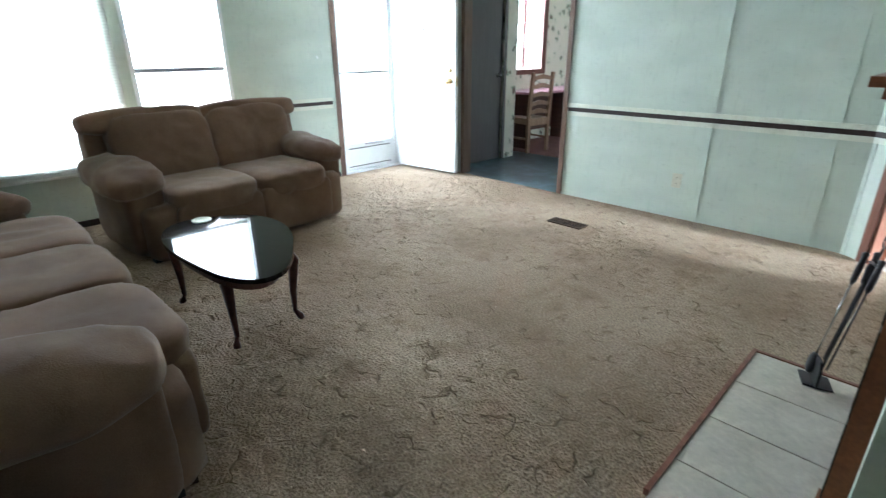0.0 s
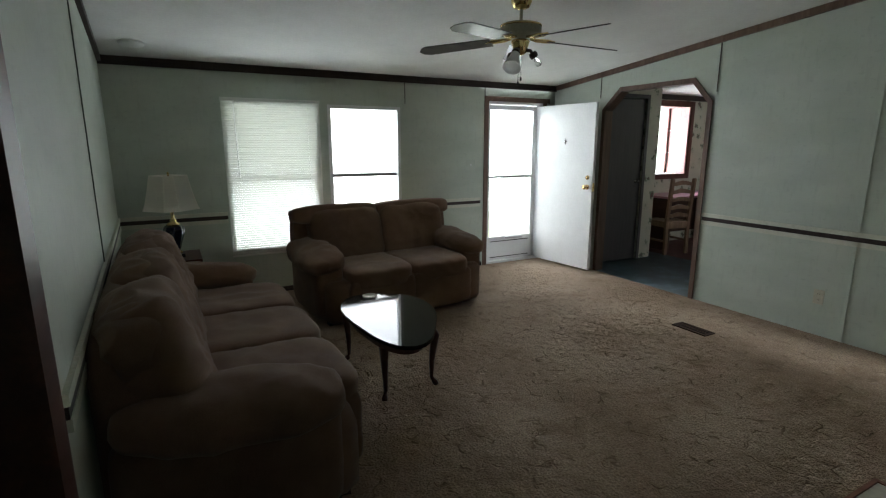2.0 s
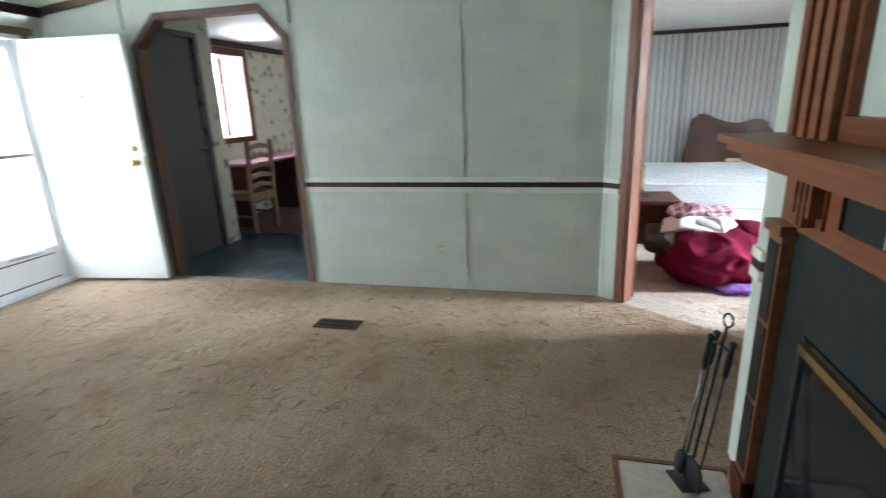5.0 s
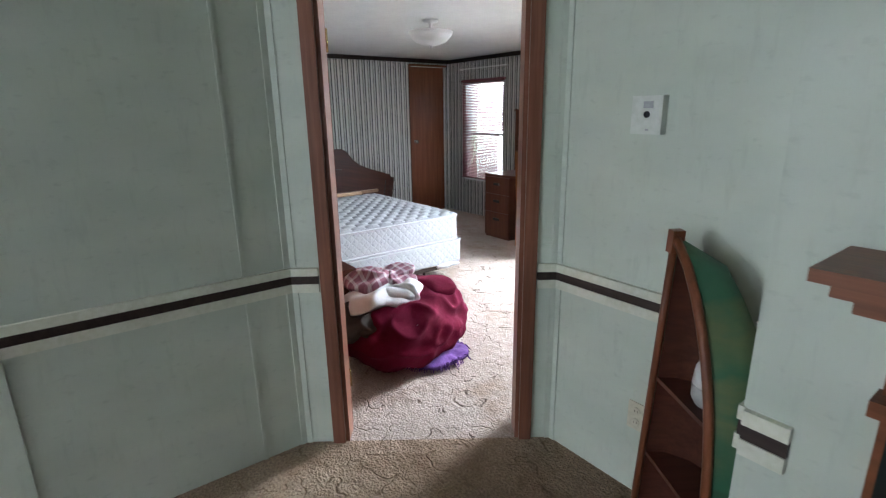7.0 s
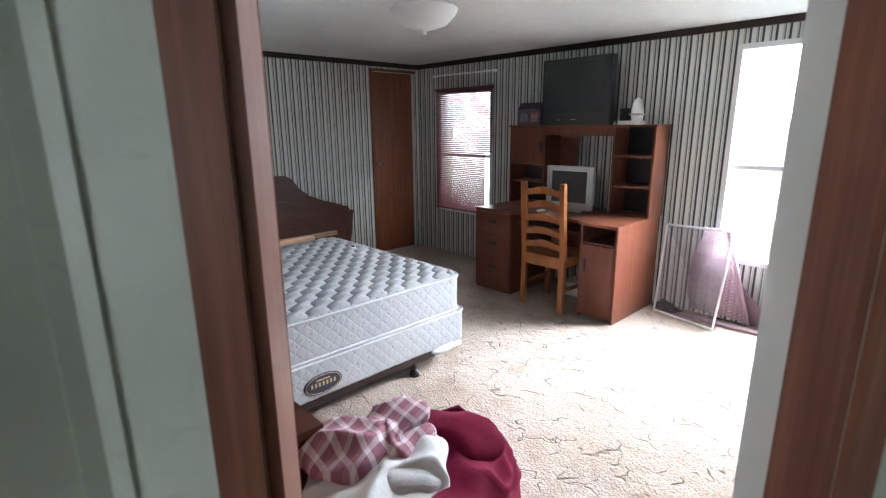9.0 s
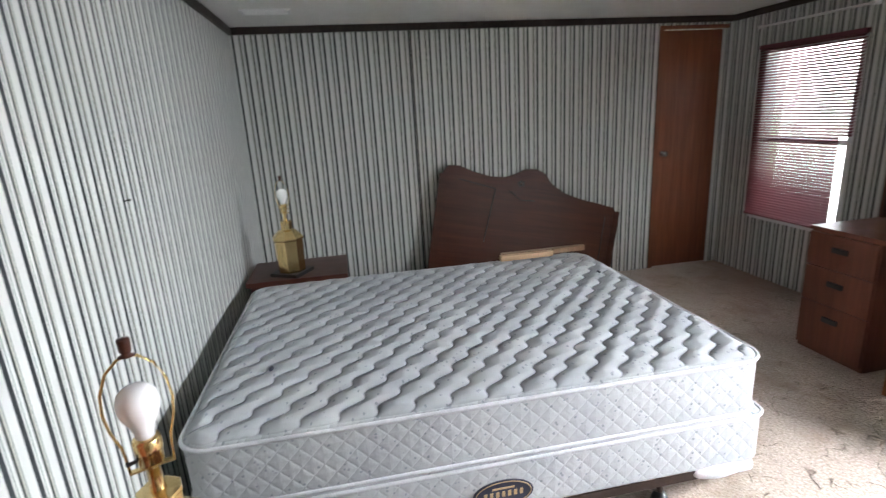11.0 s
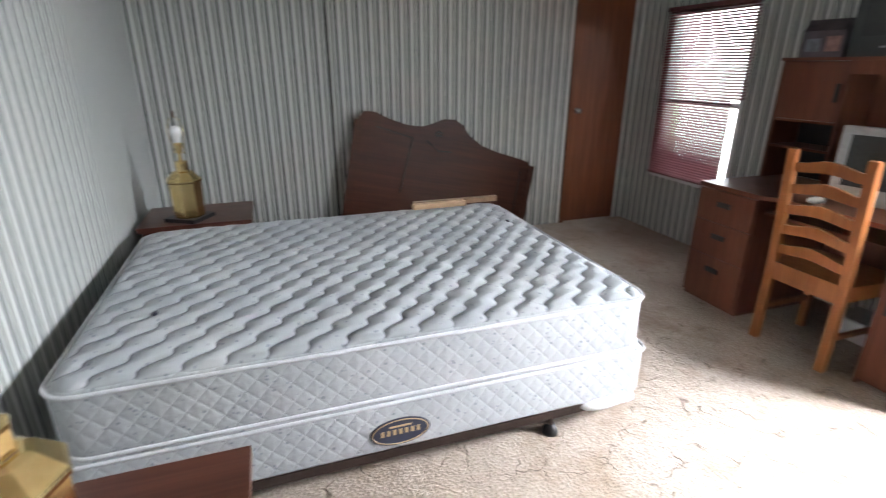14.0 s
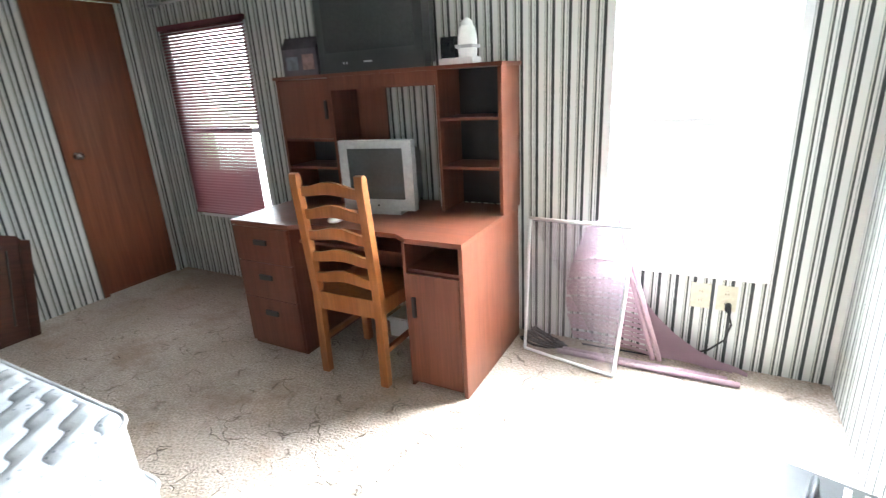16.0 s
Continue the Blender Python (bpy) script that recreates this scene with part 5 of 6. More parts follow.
for z in (0.05, 0.33, 0.62):
    w = cwid(z)
    bm = extrude(bmesh.new(), [(0.005, 0.0), (w - 0.005, 0.0), (w * 0.9, 0.11), (w * 0.6, 0.18), (0.02, 0.15)], "z", z, z + 0.014)
    part("shelf_board", bm, "wood_mahogany", cs)
pot = thing("white_cup", cs.matrix_world @ pose(0.17, 0.065, 0.634) @ Matrix.Scale(1.15, 4), "white and grey plastic cup on the shelf", "cup")
lathe_part("body", pot, [(0.028, 0.0), (0.040, 0.02), (0.043, 0.06)], "grey_plastic", "grey lower half", 18)
lathe_part("lid", pot, [(0.043, 0.06), (0.040, 0.10), (0.022, 0.15), (0.0, 0.155)], "white_plastic", "white upper half", 18)

# ---- kitchen and dining end ----
kd = struct(thing("door_2"), "dark grey brown flat closet door", "door")
box_part("slab", kd, 4.69, 5.44, 3.765, 3.80, 0.006, 2.04, "grey_door", bevel=0.002)
lathe_part("knob", kd, [(0.026, 0), (0.026, 0.005), (0.010, 0.01), (0.010, 0.03), (0.024, 0.04), (0.026, 0.055), (0.0, 0.066)], "chrome", "steel knob", 18, pose(5.37, 3.765, 1.02, 90))
for x0, x1, z0, z1 in ((4.64, 4.69, 0, 2.05), (5.44, 5.485, 0, 2.05), (4.64, 5.485, 2.045, 2.09)):
    box_part("casing", kd, x0, x1, 3.726, 3.74, z0, z1, "grey_door", bevel=0.002)
struct(box("crown_dining", XA + 0.09, 9.5, YW - 0.03, YW, 2.13, 2.20, "dark_trim"), "dark ceiling moulding in the dining room", "trim")

bay = struct(thing("window_5"), "reddish wooden box bay window with white muntins", "window")
bx0, bx1, bz0, bz1 = 6.42, 7.17, 1.04, 2.04
for n, x0, x1, z0, z1 in (("casing", bx0 - 0.07, bx0, bz0 - 0.07, bz1 + 0.08), ("casing", bx1, bx1 + 0.07, bz0 - 0.07, bz1 + 0.08), ("head_casing", bx0, bx1, bz1, bz1 + 0.08), ("sill", bx0, bx1, bz0 - 0.07, bz0)):
    box_part(n, bay, x0, x1, YW - 0.018, YW, z0, z1, "bay_red")
box_part("side_reveal", bay, bx1 - 0.02, bx1, YW + 0.001, YW + 0.35, bz0, bz1, "bay_pink", "pinkish side panel of the bay")
box_part("side_reveal", bay, bx0, bx0 + 0.02, YW + 0.001, YW + 0.35, bz0, bz1, "bay_pink")
box_part("floor_board", bay, bx0, bx1, YW + 0.001, YW + 0.35, bz0 - 0.02, bz0, "white_paint")
box_part("head_board", bay, bx0, bx1, YW + 0.001, YW + 0.35, bz1, bz1 + 0.02, "bay_pink")
for x in (bx0 + 0.02, bx1 - 0.05):
    box_part("sash_stile", bay, x, x + 0.03, YW + 0.33, YW + 0.36, bz0, bz1, "bay_red")
for x in (bx0 + 0.24, bx0 + 0.48):
    box_part("muntin", bay, x, x + 0.014, YW + 0.335, YW + 0.355, bz0, bz1, "white_paint", bevel=0)
for z in (bz0 + 0.31, bz0 + 0.65):
    box_part("muntin", bay, bx0 + 0.05, bx1 - 0.05, YW + 0.336, YW + 0.354, z, z + 0.014, "white_paint", bevel=0)
    box_part("side_muntin", bay, bx1 - 0.026, bx1 - 0.0205, YW + 0.02, YW + 0.33, z, z + 0.014, "white_paint", bevel=0)
box_part("side_muntin", bay, bx1 - 0.026, bx1 - 0.0205, YW + 0.16, YW + 0.174, bz0, bz1, "white_paint", bevel=0)
g = box_part("pane", bay, bx0 + 0.05, bx1 - 0.05, YW + 0.344, YW + 0.348, bz0, bz1, "glass", bevel=0)
g.visible_shadow = False

dk = thing("dining_desk", pose(6.2, 3.84, 0), "long dark desk with pink laminate top under the window", "desk")
box_part("top", dk, 0.0, 2.1, 0.0, 0.54, 0.735, 0.765, "pink_top", "dusty pink laminate top")
box_part("side_panel", dk, 0.02, 0.05, 0.02, 0.53, 0.0, 0.735, "wood_dark")
box_part("back_panel", dk, 0.05, 2.05, 0.50, 0.52, 0.15, 0.735, "wood_dark")
box_part("cabinet", dk, 1.25, 2.08, 0.02, 0.50, 0.0, 0.735, "wood_mahogany")
for i in range(3):
    for x0 in (1.27, 1.67):
        dr = box_part("drawer", dk, x0, x0 + 0.38, 0.0, 0.02, 0.06 + 0.22 * i, 0.26 + 0.22 * i, "wood_mahogany")
        tube_part("handle", dr, [(x0 + 0.14, -0.001, 0.17 + 0.22 * i), (x0 + 0.16, -0.02, 0.165 + 0.22 * i), (x0 + 0.22, -0.02, 0.165 + 0.22 * i), (x0 + 0.24, -0.001, 0.17 + 0.22 * i)], 0.004, "brass", "brass handle")


def ladder_chair(m, material, label, h=1.05):
    """A ladder-back chair: back at -y, seat towards +y, origin on the floor under the back posts' middle."""
    c = thing("ladder_back_chair", m, label, "chair", "ladder back chairs")
    for sx in (-1, 1):
        bm = bmesh.new()
        out = [(-0.004, 0.0), (0.034, 0.0), (0.045, 0.44), (0.0, h * 0.99), (-0.012, h), (-0.034, h - 0.004), (-0.036, h * 0.96), (0.006, 0.44)]
        x = sx * 0.185
        extrude(bm, out, "x", x - 0.021, x + 0.021)
        part("back_post", bm, material, c, bevel=0.007, seg=2)
        box_part("front_leg", c, sx * 0.19 - 0.019, sx * 0.19 + 0.019, 0.36, 0.40, 0.0, 0.43, material, bevel=0.005)
        box_part("side_stretcher", c, sx * 0.19 - 0.010, sx * 0.19 + 0.010, 0.03, 0.37, 0.17, 0.195, material)
        box_part("side_rail", c, sx * 0.19 - 0.012, sx * 0.19 + 0.012, 0.03, 0.37, 0.375, 0.43, material)
    part("seat", extrude(bmesh.new(), [(-0.20, 0.01), (0.20, 0.01), (0.225, 0.42), (-0.225, 0.42)], "z", 0.43, 0.455), material, c, bevel=0.007)
    box_part("back_rail", c, -0.165, 0.165, 0.012, 0.034, 0.36, 0.43, material)
    box_part("front_rail", c, -0.17, 0.17, 0.37, 0.39, 0.375, 0.43, material)
    for i in range(5):
        z = 0.54 + 0.108 * i
        f = (z - 0.44) / (h - 0.44)
        y = 0.026 - 0.038 * f
        top = [(x, z + 0.027 + 0.014 * math.cos(x / 0.165 * math.pi)) for x in [-0.168 + 0.042 * k for k in range(9)]]
        bot = [(x, z - 0.024 + 0.008 * math.cos(x / 0.165 * math.pi)) for x in [0.168 - 0.042 * k for k in range(9)]]
        part("slat", extrude(bmesh.new(), bot + top, "y", y - 0.009, y + 0.009), material, c, bevel=0.003, seg=1)
    return c


ladder_chair(pose(6.15, 3.66, 0, 0, 0, -8), "wood_chair_pale", "worn wooden ladder-back chair at the dining desk", 1.04)

# ---- bedroom: trim and doors ----
struct(box("crown_closet_wall", XH - 0.022, XH, YD, YL, CB - 0.05, CB, "dark_trim"), "dark ceiling moulding", "trim")
struct(box("crown_desk_wall", XN, XH - 0.022, YD, YD + 0.022, CB - 0.05, CB, "dark_trim"), "dark ceiling moulding", "trim")
struct(box("crown_bed_side", XA + 0.1, XH - 0.022, YL - 0.022, YL, CB - 0.05, CB, "dark_trim"), "dark ceiling moulding", "trim")
batten(pose(XH, 0, 0, 0, 0, -90), 1.25, 0, CB - 0.05, 0.010, "dark_trim", "seam")
cd = struct(thing("door_3"), "flat reddish brown closet door with steel knob", "door")
box_part("slab", cd, XH + 0.012, XH + 0.045, -3.945, -3.375, 0.008, 2.065, "closet_wood", bevel=0.002)
lathe_part("knob", cd, [(0.026, 0), (0.026, 0.005), (0.010, 0.01), (0.010, 0.03), (0.024, 0.04), (0.026, 0.055), (0.0, 0.066)], "chrome", "steel knob", 18, pose(XH + 0.012, -3.43, 1.05, 0, -90))
for y0, y1, z0, z1 in ((-3.375, -3.34, 0, 2.07), (-3.985, -3.945, 0, 2.07), (-3.985, -3.34, 2.07, 2.10)):
    box_part("casing", cd, XH - 0.012, XH, y0, y1, z0, z1, "stripes_y" if y0 < -3.9 and z0 < 1 else "closet_wood", bevel=0.002)
bd = thing("bedroom_door", pose(4.505, -0.235, 0.008, 0, 0, 15), "orange brown flat bedroom door standing open", "door")
box_part("slab", bd, 0.0, 0.735, 0.0, 0.035, 0.0, 2.01, "closet_wood", bevel=0.002)
kb = lathe_part("knob", bd, [(0.032, 0), (0.032, 0.006), (0.026, 0.009), (0.012, 0.016), (0.012, 0.034), (0.024, 0.042), (0.030, 0.056), (0.026, 0.07), (0.014, 0.078), (0.0, 0.079)], "brass", "polished brass knob", 28, pose(0.675, 0.0, 0.95, 90))
for z in (0.25, 1.75):
    tube_part("hinge", bd, [(-0.005, 0.002, z - 0.045), (-0.005, 0.002, z + 0.045)], 0.006, "brass")

# ---- bed ----
bf = thing("bed_frame", pose(5.99, -1.10, 0), "brown steel bed frame on angled legs", "bed frame")
box_part("rail", bf, 0.0, 0.004, -0.86, 0.98, 0.092, 0.128, "dark_metal", bevel=0.001)
box_part("rail", bf, 1.46, 1.464, -0.86, 0.98, 0.092, 0.128, "dark_metal", bevel=0.001)
for y in (-0.86, 0.0, 0.95):
    box_part("cross_rail", bf, 0.004, 1.46, y, y + 0.03, 0.118, 0.124, "dark_metal", bevel=0.001)
for x in (0.03, 1.42):
    for y in (-0.62, 0.75):
        lg = tube_part("leg", bf, [(x, y, 0.12), (x, y - 0.008, 0.05), (x, y - 0.01, 0.03)], 0.013, "dark_metal")
        lathe_part("glide", lg, [(0.016, 0.045), (0.03, 0.02), (0.034, 0.0)], "black", "black plastic glide", 16, pose(x, y - 0.01, 0))
tube_part("brace", bf, [(0.03, -0.62, 0.05), (0.09, -0.45, 0.105), (0.10, -0.3, 0.12)], 0.008, "dark_metal")


def padded_slab(bm, x0, x1, y0, y1, z0, z1, r, n=6, corner=0.10):
    """A slab with rounded plan corners and rolled edges."""
    prof = []
    for i in range(n + 1):
        a = math.pi / 2 * i / n
        prof.append((r * (1 - math.sin(a)), z0 + r * (1 - math.cos(a))))
    prof = [(p[0], p[1]) for p in prof]
    prof = prof + [(q[0], z0 + z1 - q[1]) for q in reversed(prof)]
    rings = []
    for ins, z in prof:
        ring = []
        for cx, cy, a0 in ((x1, y1, 0), (x0, y1, 90), (x0, y0, 180), (x1, y0, 270)):
            sx, sy = (1 if cx == x1 else -1), (1 if cy == y1 else -1)
            for k in range(7):
                a = radians(a0 + 15 * k)
                ring.append(bm.verts.new((cx - sx * corner + (corner - ins) * math.cos(a), cy - sy * corner + (corner - ins) * math.sin(a), z)))
        rings.append(ring)
    m = len(rings[0])
    for a, b in zip(rings, rings[1:]):
        for i in range(m):
            bm.faces.new((a[i], a[(i + 1) % m], b[(i + 1) % m], b[i]))
    bm.faces.new(rings[0]), bm.faces.new(rings[-1])
    return bm


def loop_pts(x0, x1, y0, y1, z, corner=0.10):
    out = []
    for cx, cy, a0 in ((x1, y1, 0), (x0, y1, 90), (x0, y0, 180), (x1, y0, 270)):
        sx, sy = (1 if cx == x1 else -1), (1 if cy == y1 else -1)
        for k in range(7):
            a = radians(a0 + 15 * k)
            out.append((cx - sx * corner + corner * math.cos(a), cy - sy * corner + corner * math.sin(a), z))
    return out + out[:1]


bs = thing("box_spring", pose(5.985, -2.145, 0.128) @ Matrix.Diagonal((1.015, 1.012, 1.075, 1)), "pale blue grey quilted box spring on the frame", "box spring")
part("body", padded_slab(bmesh.new(), 0.0, 1.535, 0.0, 2.05, 0.0, 0.195, 0.018, corner=0.06), "ticking_side", bs, smooth=True)
tube_part("piping", bs, loop_pts(-0.003, 1.538, -0.003, 2.053, 0.19, 0.06), 0.006, "piping", "white edge piping", 6)
bg2 = part("badge", lathe(bmesh.new(), [(0.052, 0.0), (0.052, 0.004), (0.0, 0.005)], 32, Matrix.Translation((-0.001, 1.045, 0.075)) @ Matrix.Diagonal((1, 2.1, 1.0, 1)) @ pose(0, 0, 0, 0, -90)), "badge", bs, "oval navy cloth badge with gold lettering bars")
tube_part("badge_ring", bg2, [(-0.0062, 1.045 + 0.100 * math.cos(a), 0.075 + 0.046 * math.sin(a)) for a in [i * math.pi / 16 for i in range(33)]], 0.0018, "gold_thread", seg=5)
for k in range(7):
    box_part("letter_bar", bg2, -0.0072, -0.0055, 1.045 - 0.070 + 0.0215 * k, 1.045 - 0.070 + 0.0215 * k + 0.011, 0.066, 0.086, "gold_thread", bevel=0)
box_part("small_bar", bg2, -0.0072, -0.0055, 1.005, 1.085, 0.095, 0.101, "gold_thread", bevel=0)
soft_part("torn_dust_cover", bs, (0.02, 0.16, -0.010), (0.09, 0.26, 0.045), "white_cloth", "torn white lining hanging out", e=2.6, n=6, crease=0.02, seed=8)

mt2 = thing("mattress", pose(5.992, -2.130, 0.338) @ Matrix.Diagonal((1.015, 1.015, 1.04, 1)), "white and blue grey quilted mattress without sheets", "mattress")
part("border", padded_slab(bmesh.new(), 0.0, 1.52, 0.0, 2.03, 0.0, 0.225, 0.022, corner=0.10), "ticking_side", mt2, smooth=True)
bm = bmesh.new()
NX, NY = 260, 380
def quilt(x, y):
    """Puffed columns between wavy stitch lines."""
    u = y / 0.122 + 7.0 * x + 0.125 * math.sin(2 * math.pi * x / 0.098)
    f = 1.0 - abs(u % 1.0 - 0.5) * 2
    return f ** 0.45
grid = {}
x0, x1, y0, y1 = 0.012, 1.508, 0.012, 2.018
for i in range(NX + 1):
    for j in range(NY + 1):
        x, y = x0 + (x1 - x0) * i / NX, y0 + (y1 - y0) * j / NY
        e = min(x - x0, x1 - x, y - y0, y1 - y)
        edge = min(1.0, e / 0.035)
        # keep the plan corners round
        cx, cy = max(0.10 - x, x - 1.42, 0), max(0.10 - y, y - 1.93, 0)
        if cx > 0 and cy > 0:
            d = math.hypot(cx, cy)
            if d > 0.088:
                x += (1 if x < 0.76 else -1) * cx * (1 - 0.088 / d)
                y += (1 if y < 1.0 else -1) * cy * (1 - 0.088 / d)
            edge = min(edge, max(0.0, (0.088 - d) / 0.035))
        z = 0.220 + (0.008 + 0.012 * quilt(x, y)) * edge ** 0.5 + 0.004 * noise.noise(Vector((x * 3, y * 3, 1.7)))
        grid[i, j] = (x, y, z)
verts = [grid[i, j] for i in range(NX + 1) for j in range(NY + 1)]
faces = [(i * (NY + 1) + j, (i + 1) * (NY + 1) + j, (i + 1) * (NY + 1) + j + 1, i * (NY + 1) + j + 1) for i in range(NX) for j in range(NY)]
me = bpy.data.meshes.new("quilted_top")
me.from_pydata(verts, [], faces)
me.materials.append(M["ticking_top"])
for p in me.polygons:
    p.use_smooth = True
qt = new("quilted_top", me)
qt.parent = mt2
qt["label"] = "wavy quilted top with small grey leaves"
bm.free()
for z in (0.012, 0.216):
    tube_part("piping", mt2, loop_pts(-0.002, 1.522, -0.002, 2.032, z), 0.007, "piping", "white edge piping", 6)
for x, y in ((0.42, 1.80), (1.05, 0.12)):
    lathe_part("handle_tag", mt2, [(0.019, 0.0), (0.019, 0.003), (0.0, 0.004)], "badge", "small dark stitched label", 16, Matrix.Translation((x, y, 0.242)) @ Matrix.Diagonal((1, 0.5, 1, 1)))
for n, y0, y1, x, mtl, lab in (("pine_board", -1.86, -1.52, 7.47, "pine", "short raw pine board lying on the mattress"), ("grey_board", -2.10, -1.54, 7.52, "wood_chair_pale", "long weathered board lying on the mattress")):
    b = thing(n, pose(x - 0.03, -0.03, 0.598), lab, "board")
    box_part("plank", b, -0.018, 0.018, y0, y1, 0.0, 0.032, mtl, bevel=0.003)

# headboard leaning on the wall, tipped to one side
hb = thing("headboard", pose(8.42, -2.00, 0.005, 0, 6, 0) @ pose(0, 0, 0, 12.0) @ Matrix.Scale(0.97, 4), "dark carved wooden headboard leaning on the wall", "headboard")
top = [(0.80, 0.10), (0.80, 0.95), (0.765, 1.0), (0.68, 1.01), (0.55, 0.975), (0.40, 0.955), (0.27, 0.965), (0.17, 1.01), (0.10, 1.055), (0.0, 1.07), (-0.08, 1.04), (-0.16, 0.96), (-0.28, 0.90), (-0.45, 0.865), (-0.62, 0.85), (-0.76, 0.83), (-0.80, 0.79), (-0.80, 0.10)]
part("panel", extrude(bmesh.new(), top, "x", -0.014, 0.014), "wood_dark", hb, "shaped panel with scrolled top", bevel=0.005)
for pts in ([(0.66, 0.90), (0.34, 0.86)], [(0.34, 0.86), (0.38, 0.40)], [(0.22, 0.86), (0.10, 0.79), (-0.02, 0.80)], [(-0.70, 0.74), (-0.70, 0.25)]):
    tube_part("carved_line", hb, [(-0.0145, a, b) for a, b in pts], 0.005, "black", "carved dark groove", 6)
for i in range(5):
    a = i * 1.256
    lathe_part("carved_flower", hb, [(0.011, 0.0), (0.008, 0.004), (0.0, 0.005)], "black", "", 8, pose(-0.0145, 0.12 + 0.022 * math.cos(a), 0.93 + 0.018 * math.sin(a), 0, -90))
for y in (-0.80, 0.80):
    box_part("post", hb, -0.022, 0.022, y - 0.03, y + 0.03, 0.0, 0.80 if y < 0 else 0.93, "wood_dark", bevel=0.006)

# ---- nightstands and brass lamps ----
def nightstand(m, label):
    n = thing("nightstand", m, label, "nightstand", "nightstands")
    part("top", extrude(bmesh.new(), [(-0.235, -0.31), (0.235, -0.31), (0.235, 0.31), (-0.235, 0.31)], "z", 0.53, 0.56), "wood_mahogany", n, "polished mahogany top", bevel=0.010, seg=3)
    box_part("body", n, -0.205, 0.205, -0.27, 0.29, 0.20, 0.53, "wood_dark")
    for sx in (-1, 1):
        for y in (-0.26, 0.28):
            tube_part("leg", n, [(sx * 0.18, y, 0.21), (sx * 0.185, y, 0.15), (sx * 0.19, y, 0.05), (sx * 0.2, y, 0.0)], [0.022, 0.026, 0.014, 0.018], "wood_dark", "", 8)
    dr = box_part("drawer", n, -0.17, 0.17, -0.285, -0.27, 0.30, 0.49, "wood_mahogany")
    lathe_part("drawer_knob", dr, [(0.006, 0), (0.012, 0.015), (0.0, 0.022)], "brass", "brass knob", 14, pose(0, -0.285, 0.40, 90))
    return n


nightstand(pose(5.405, -0.325, 0), "dark mahogany nightstand at the foot of the bed")
nightstand(pose(7.90, -0.30, 0), "dark mahogany nightstand in the corner")


def brass_lamp(m, label):
    l = thing("brass_lamp", m, label, "lamp", "brass lamps")
    box_part("foot", l, -0.098, 0.098, -0.098, 0.098, 0.0, 0.022, "black", "black square foot", bevel=0.006)
    lathe_part("body", l, [(0.086, 0.022), (0.087, 0.03), (0.092, 0.226), (0.098, 0.232), (0.099, 0.240), (0.095, 0.246), (0.092, 0.250), (0.058, 0.286), (0.044, 0.292)], "brass", "eight-sided polished brass body", 8, pose(0, 0, 0, 0, 0, 22.5), smooth=False)
    lathe_part("neck", l, [(0.037, 0.291), (0.035, 0.297), (0.036, 0.338), (0.038, 0.341), (0.037, 0.347), (0.012, 0.349)], "brass", "eight-sided brass neck", 8, pose(0, 0, 0, 0, 0, 22.5), smooth=False)
    lathe_part("stem", l, [(0.014, 0.347), (0.012, 0.352), (0.0115, 0.396), (0.015, 0.399)], "brass", "", 18)
    sk = lathe_part("socket", l, [(0.012, 0.397), (0.017, 0.402), (0.020, 0.408), (0.0205, 0.426), (0.022, 0.428), (0.022, 0.450), (0.018, 0.454)], "brass", "brass bulb socket", 24)
    lathe_part("sticker", sk, [(0.007, 0.0), (0.006, 0.001), (0.0, 0.001)], "green_dot", "green sticker", 10, pose(-0.014, -0.0178, 0.443, 90, 0, -38))
    tube_part("switch_key", sk, [(0.018, 0.0, 0.414), (0.036, 0.004, 0.414)], 0.0035, "black", "small turn key", 8)
    lathe_part("bulb", l, [(0.0145, 0.452), (0.0155, 0.464), (0.020, 0.478), (0.028, 0.493), (0.0325, 0.508), (0.0325, 0.521), (0.028, 0.535), (0.019, 0.544), (0.009, 0.5475), (0.0, 0.548)], "bulb", "round white light bulb", 32)
    box_part("saddle", l, -0.034, 0.034, -0.005, 0.005, 0.394, 0.398, "brass", bevel=0.001)
    hp = tube_part("harp", l, [(0.033, 0, 0.396), (0.034, 0, 0.425), (0.036, 0, 0.445), (0.046, 0, 0.478), (0.050, 0, 0.510), (0.047, 0, 0.545), (0.034, 0, 0.578), (0.014, 0, 0.597), (0, 0, 0.599), (-0.014, 0, 0.597), (-0.034, 0, 0.578), (-0.047, 0, 0.545), (-0.050, 0, 0.510), (-0.046, 0, 0.478), (-0.036, 0, 0.445), (-0.034, 0, 0.425), (-0.033, 0, 0.396)], 0.0024, "brass", "bent brass harp wire", 8)
    lathe_part("finial", hp, [(0.006, 0.597), (0.013, 0.600), (0.006, 0.604), (0.009, 0.608), (0.010, 0.627), (0.009, 0.630), (0.0, 0.631)], "wood_dark", "dark finial", 16)
    return l


brass_lamp(pose(5.38, -0.292, 0.56, 0, 0, 112) , "polished brass lamp without shade on the nightstand")
brass_lamp(pose(7.80, -0.26, 0.56, 0, 0, 60), "polished brass lamp with bare bulb in the corner")
nl = thing("nail", pose(6.35, YL, 1.285), "small nail in the striped wall", "nail")
tube_part("shank", nl, [(0, 0.002, 0), (0, -0.018, 0.004)], 0.002, "black", seg=6)
lathe_part("head", nl, [(0.005, 0), (0.004, 0.002)], "black", "", 8, pose(0, -0.018, 0.004, 90))

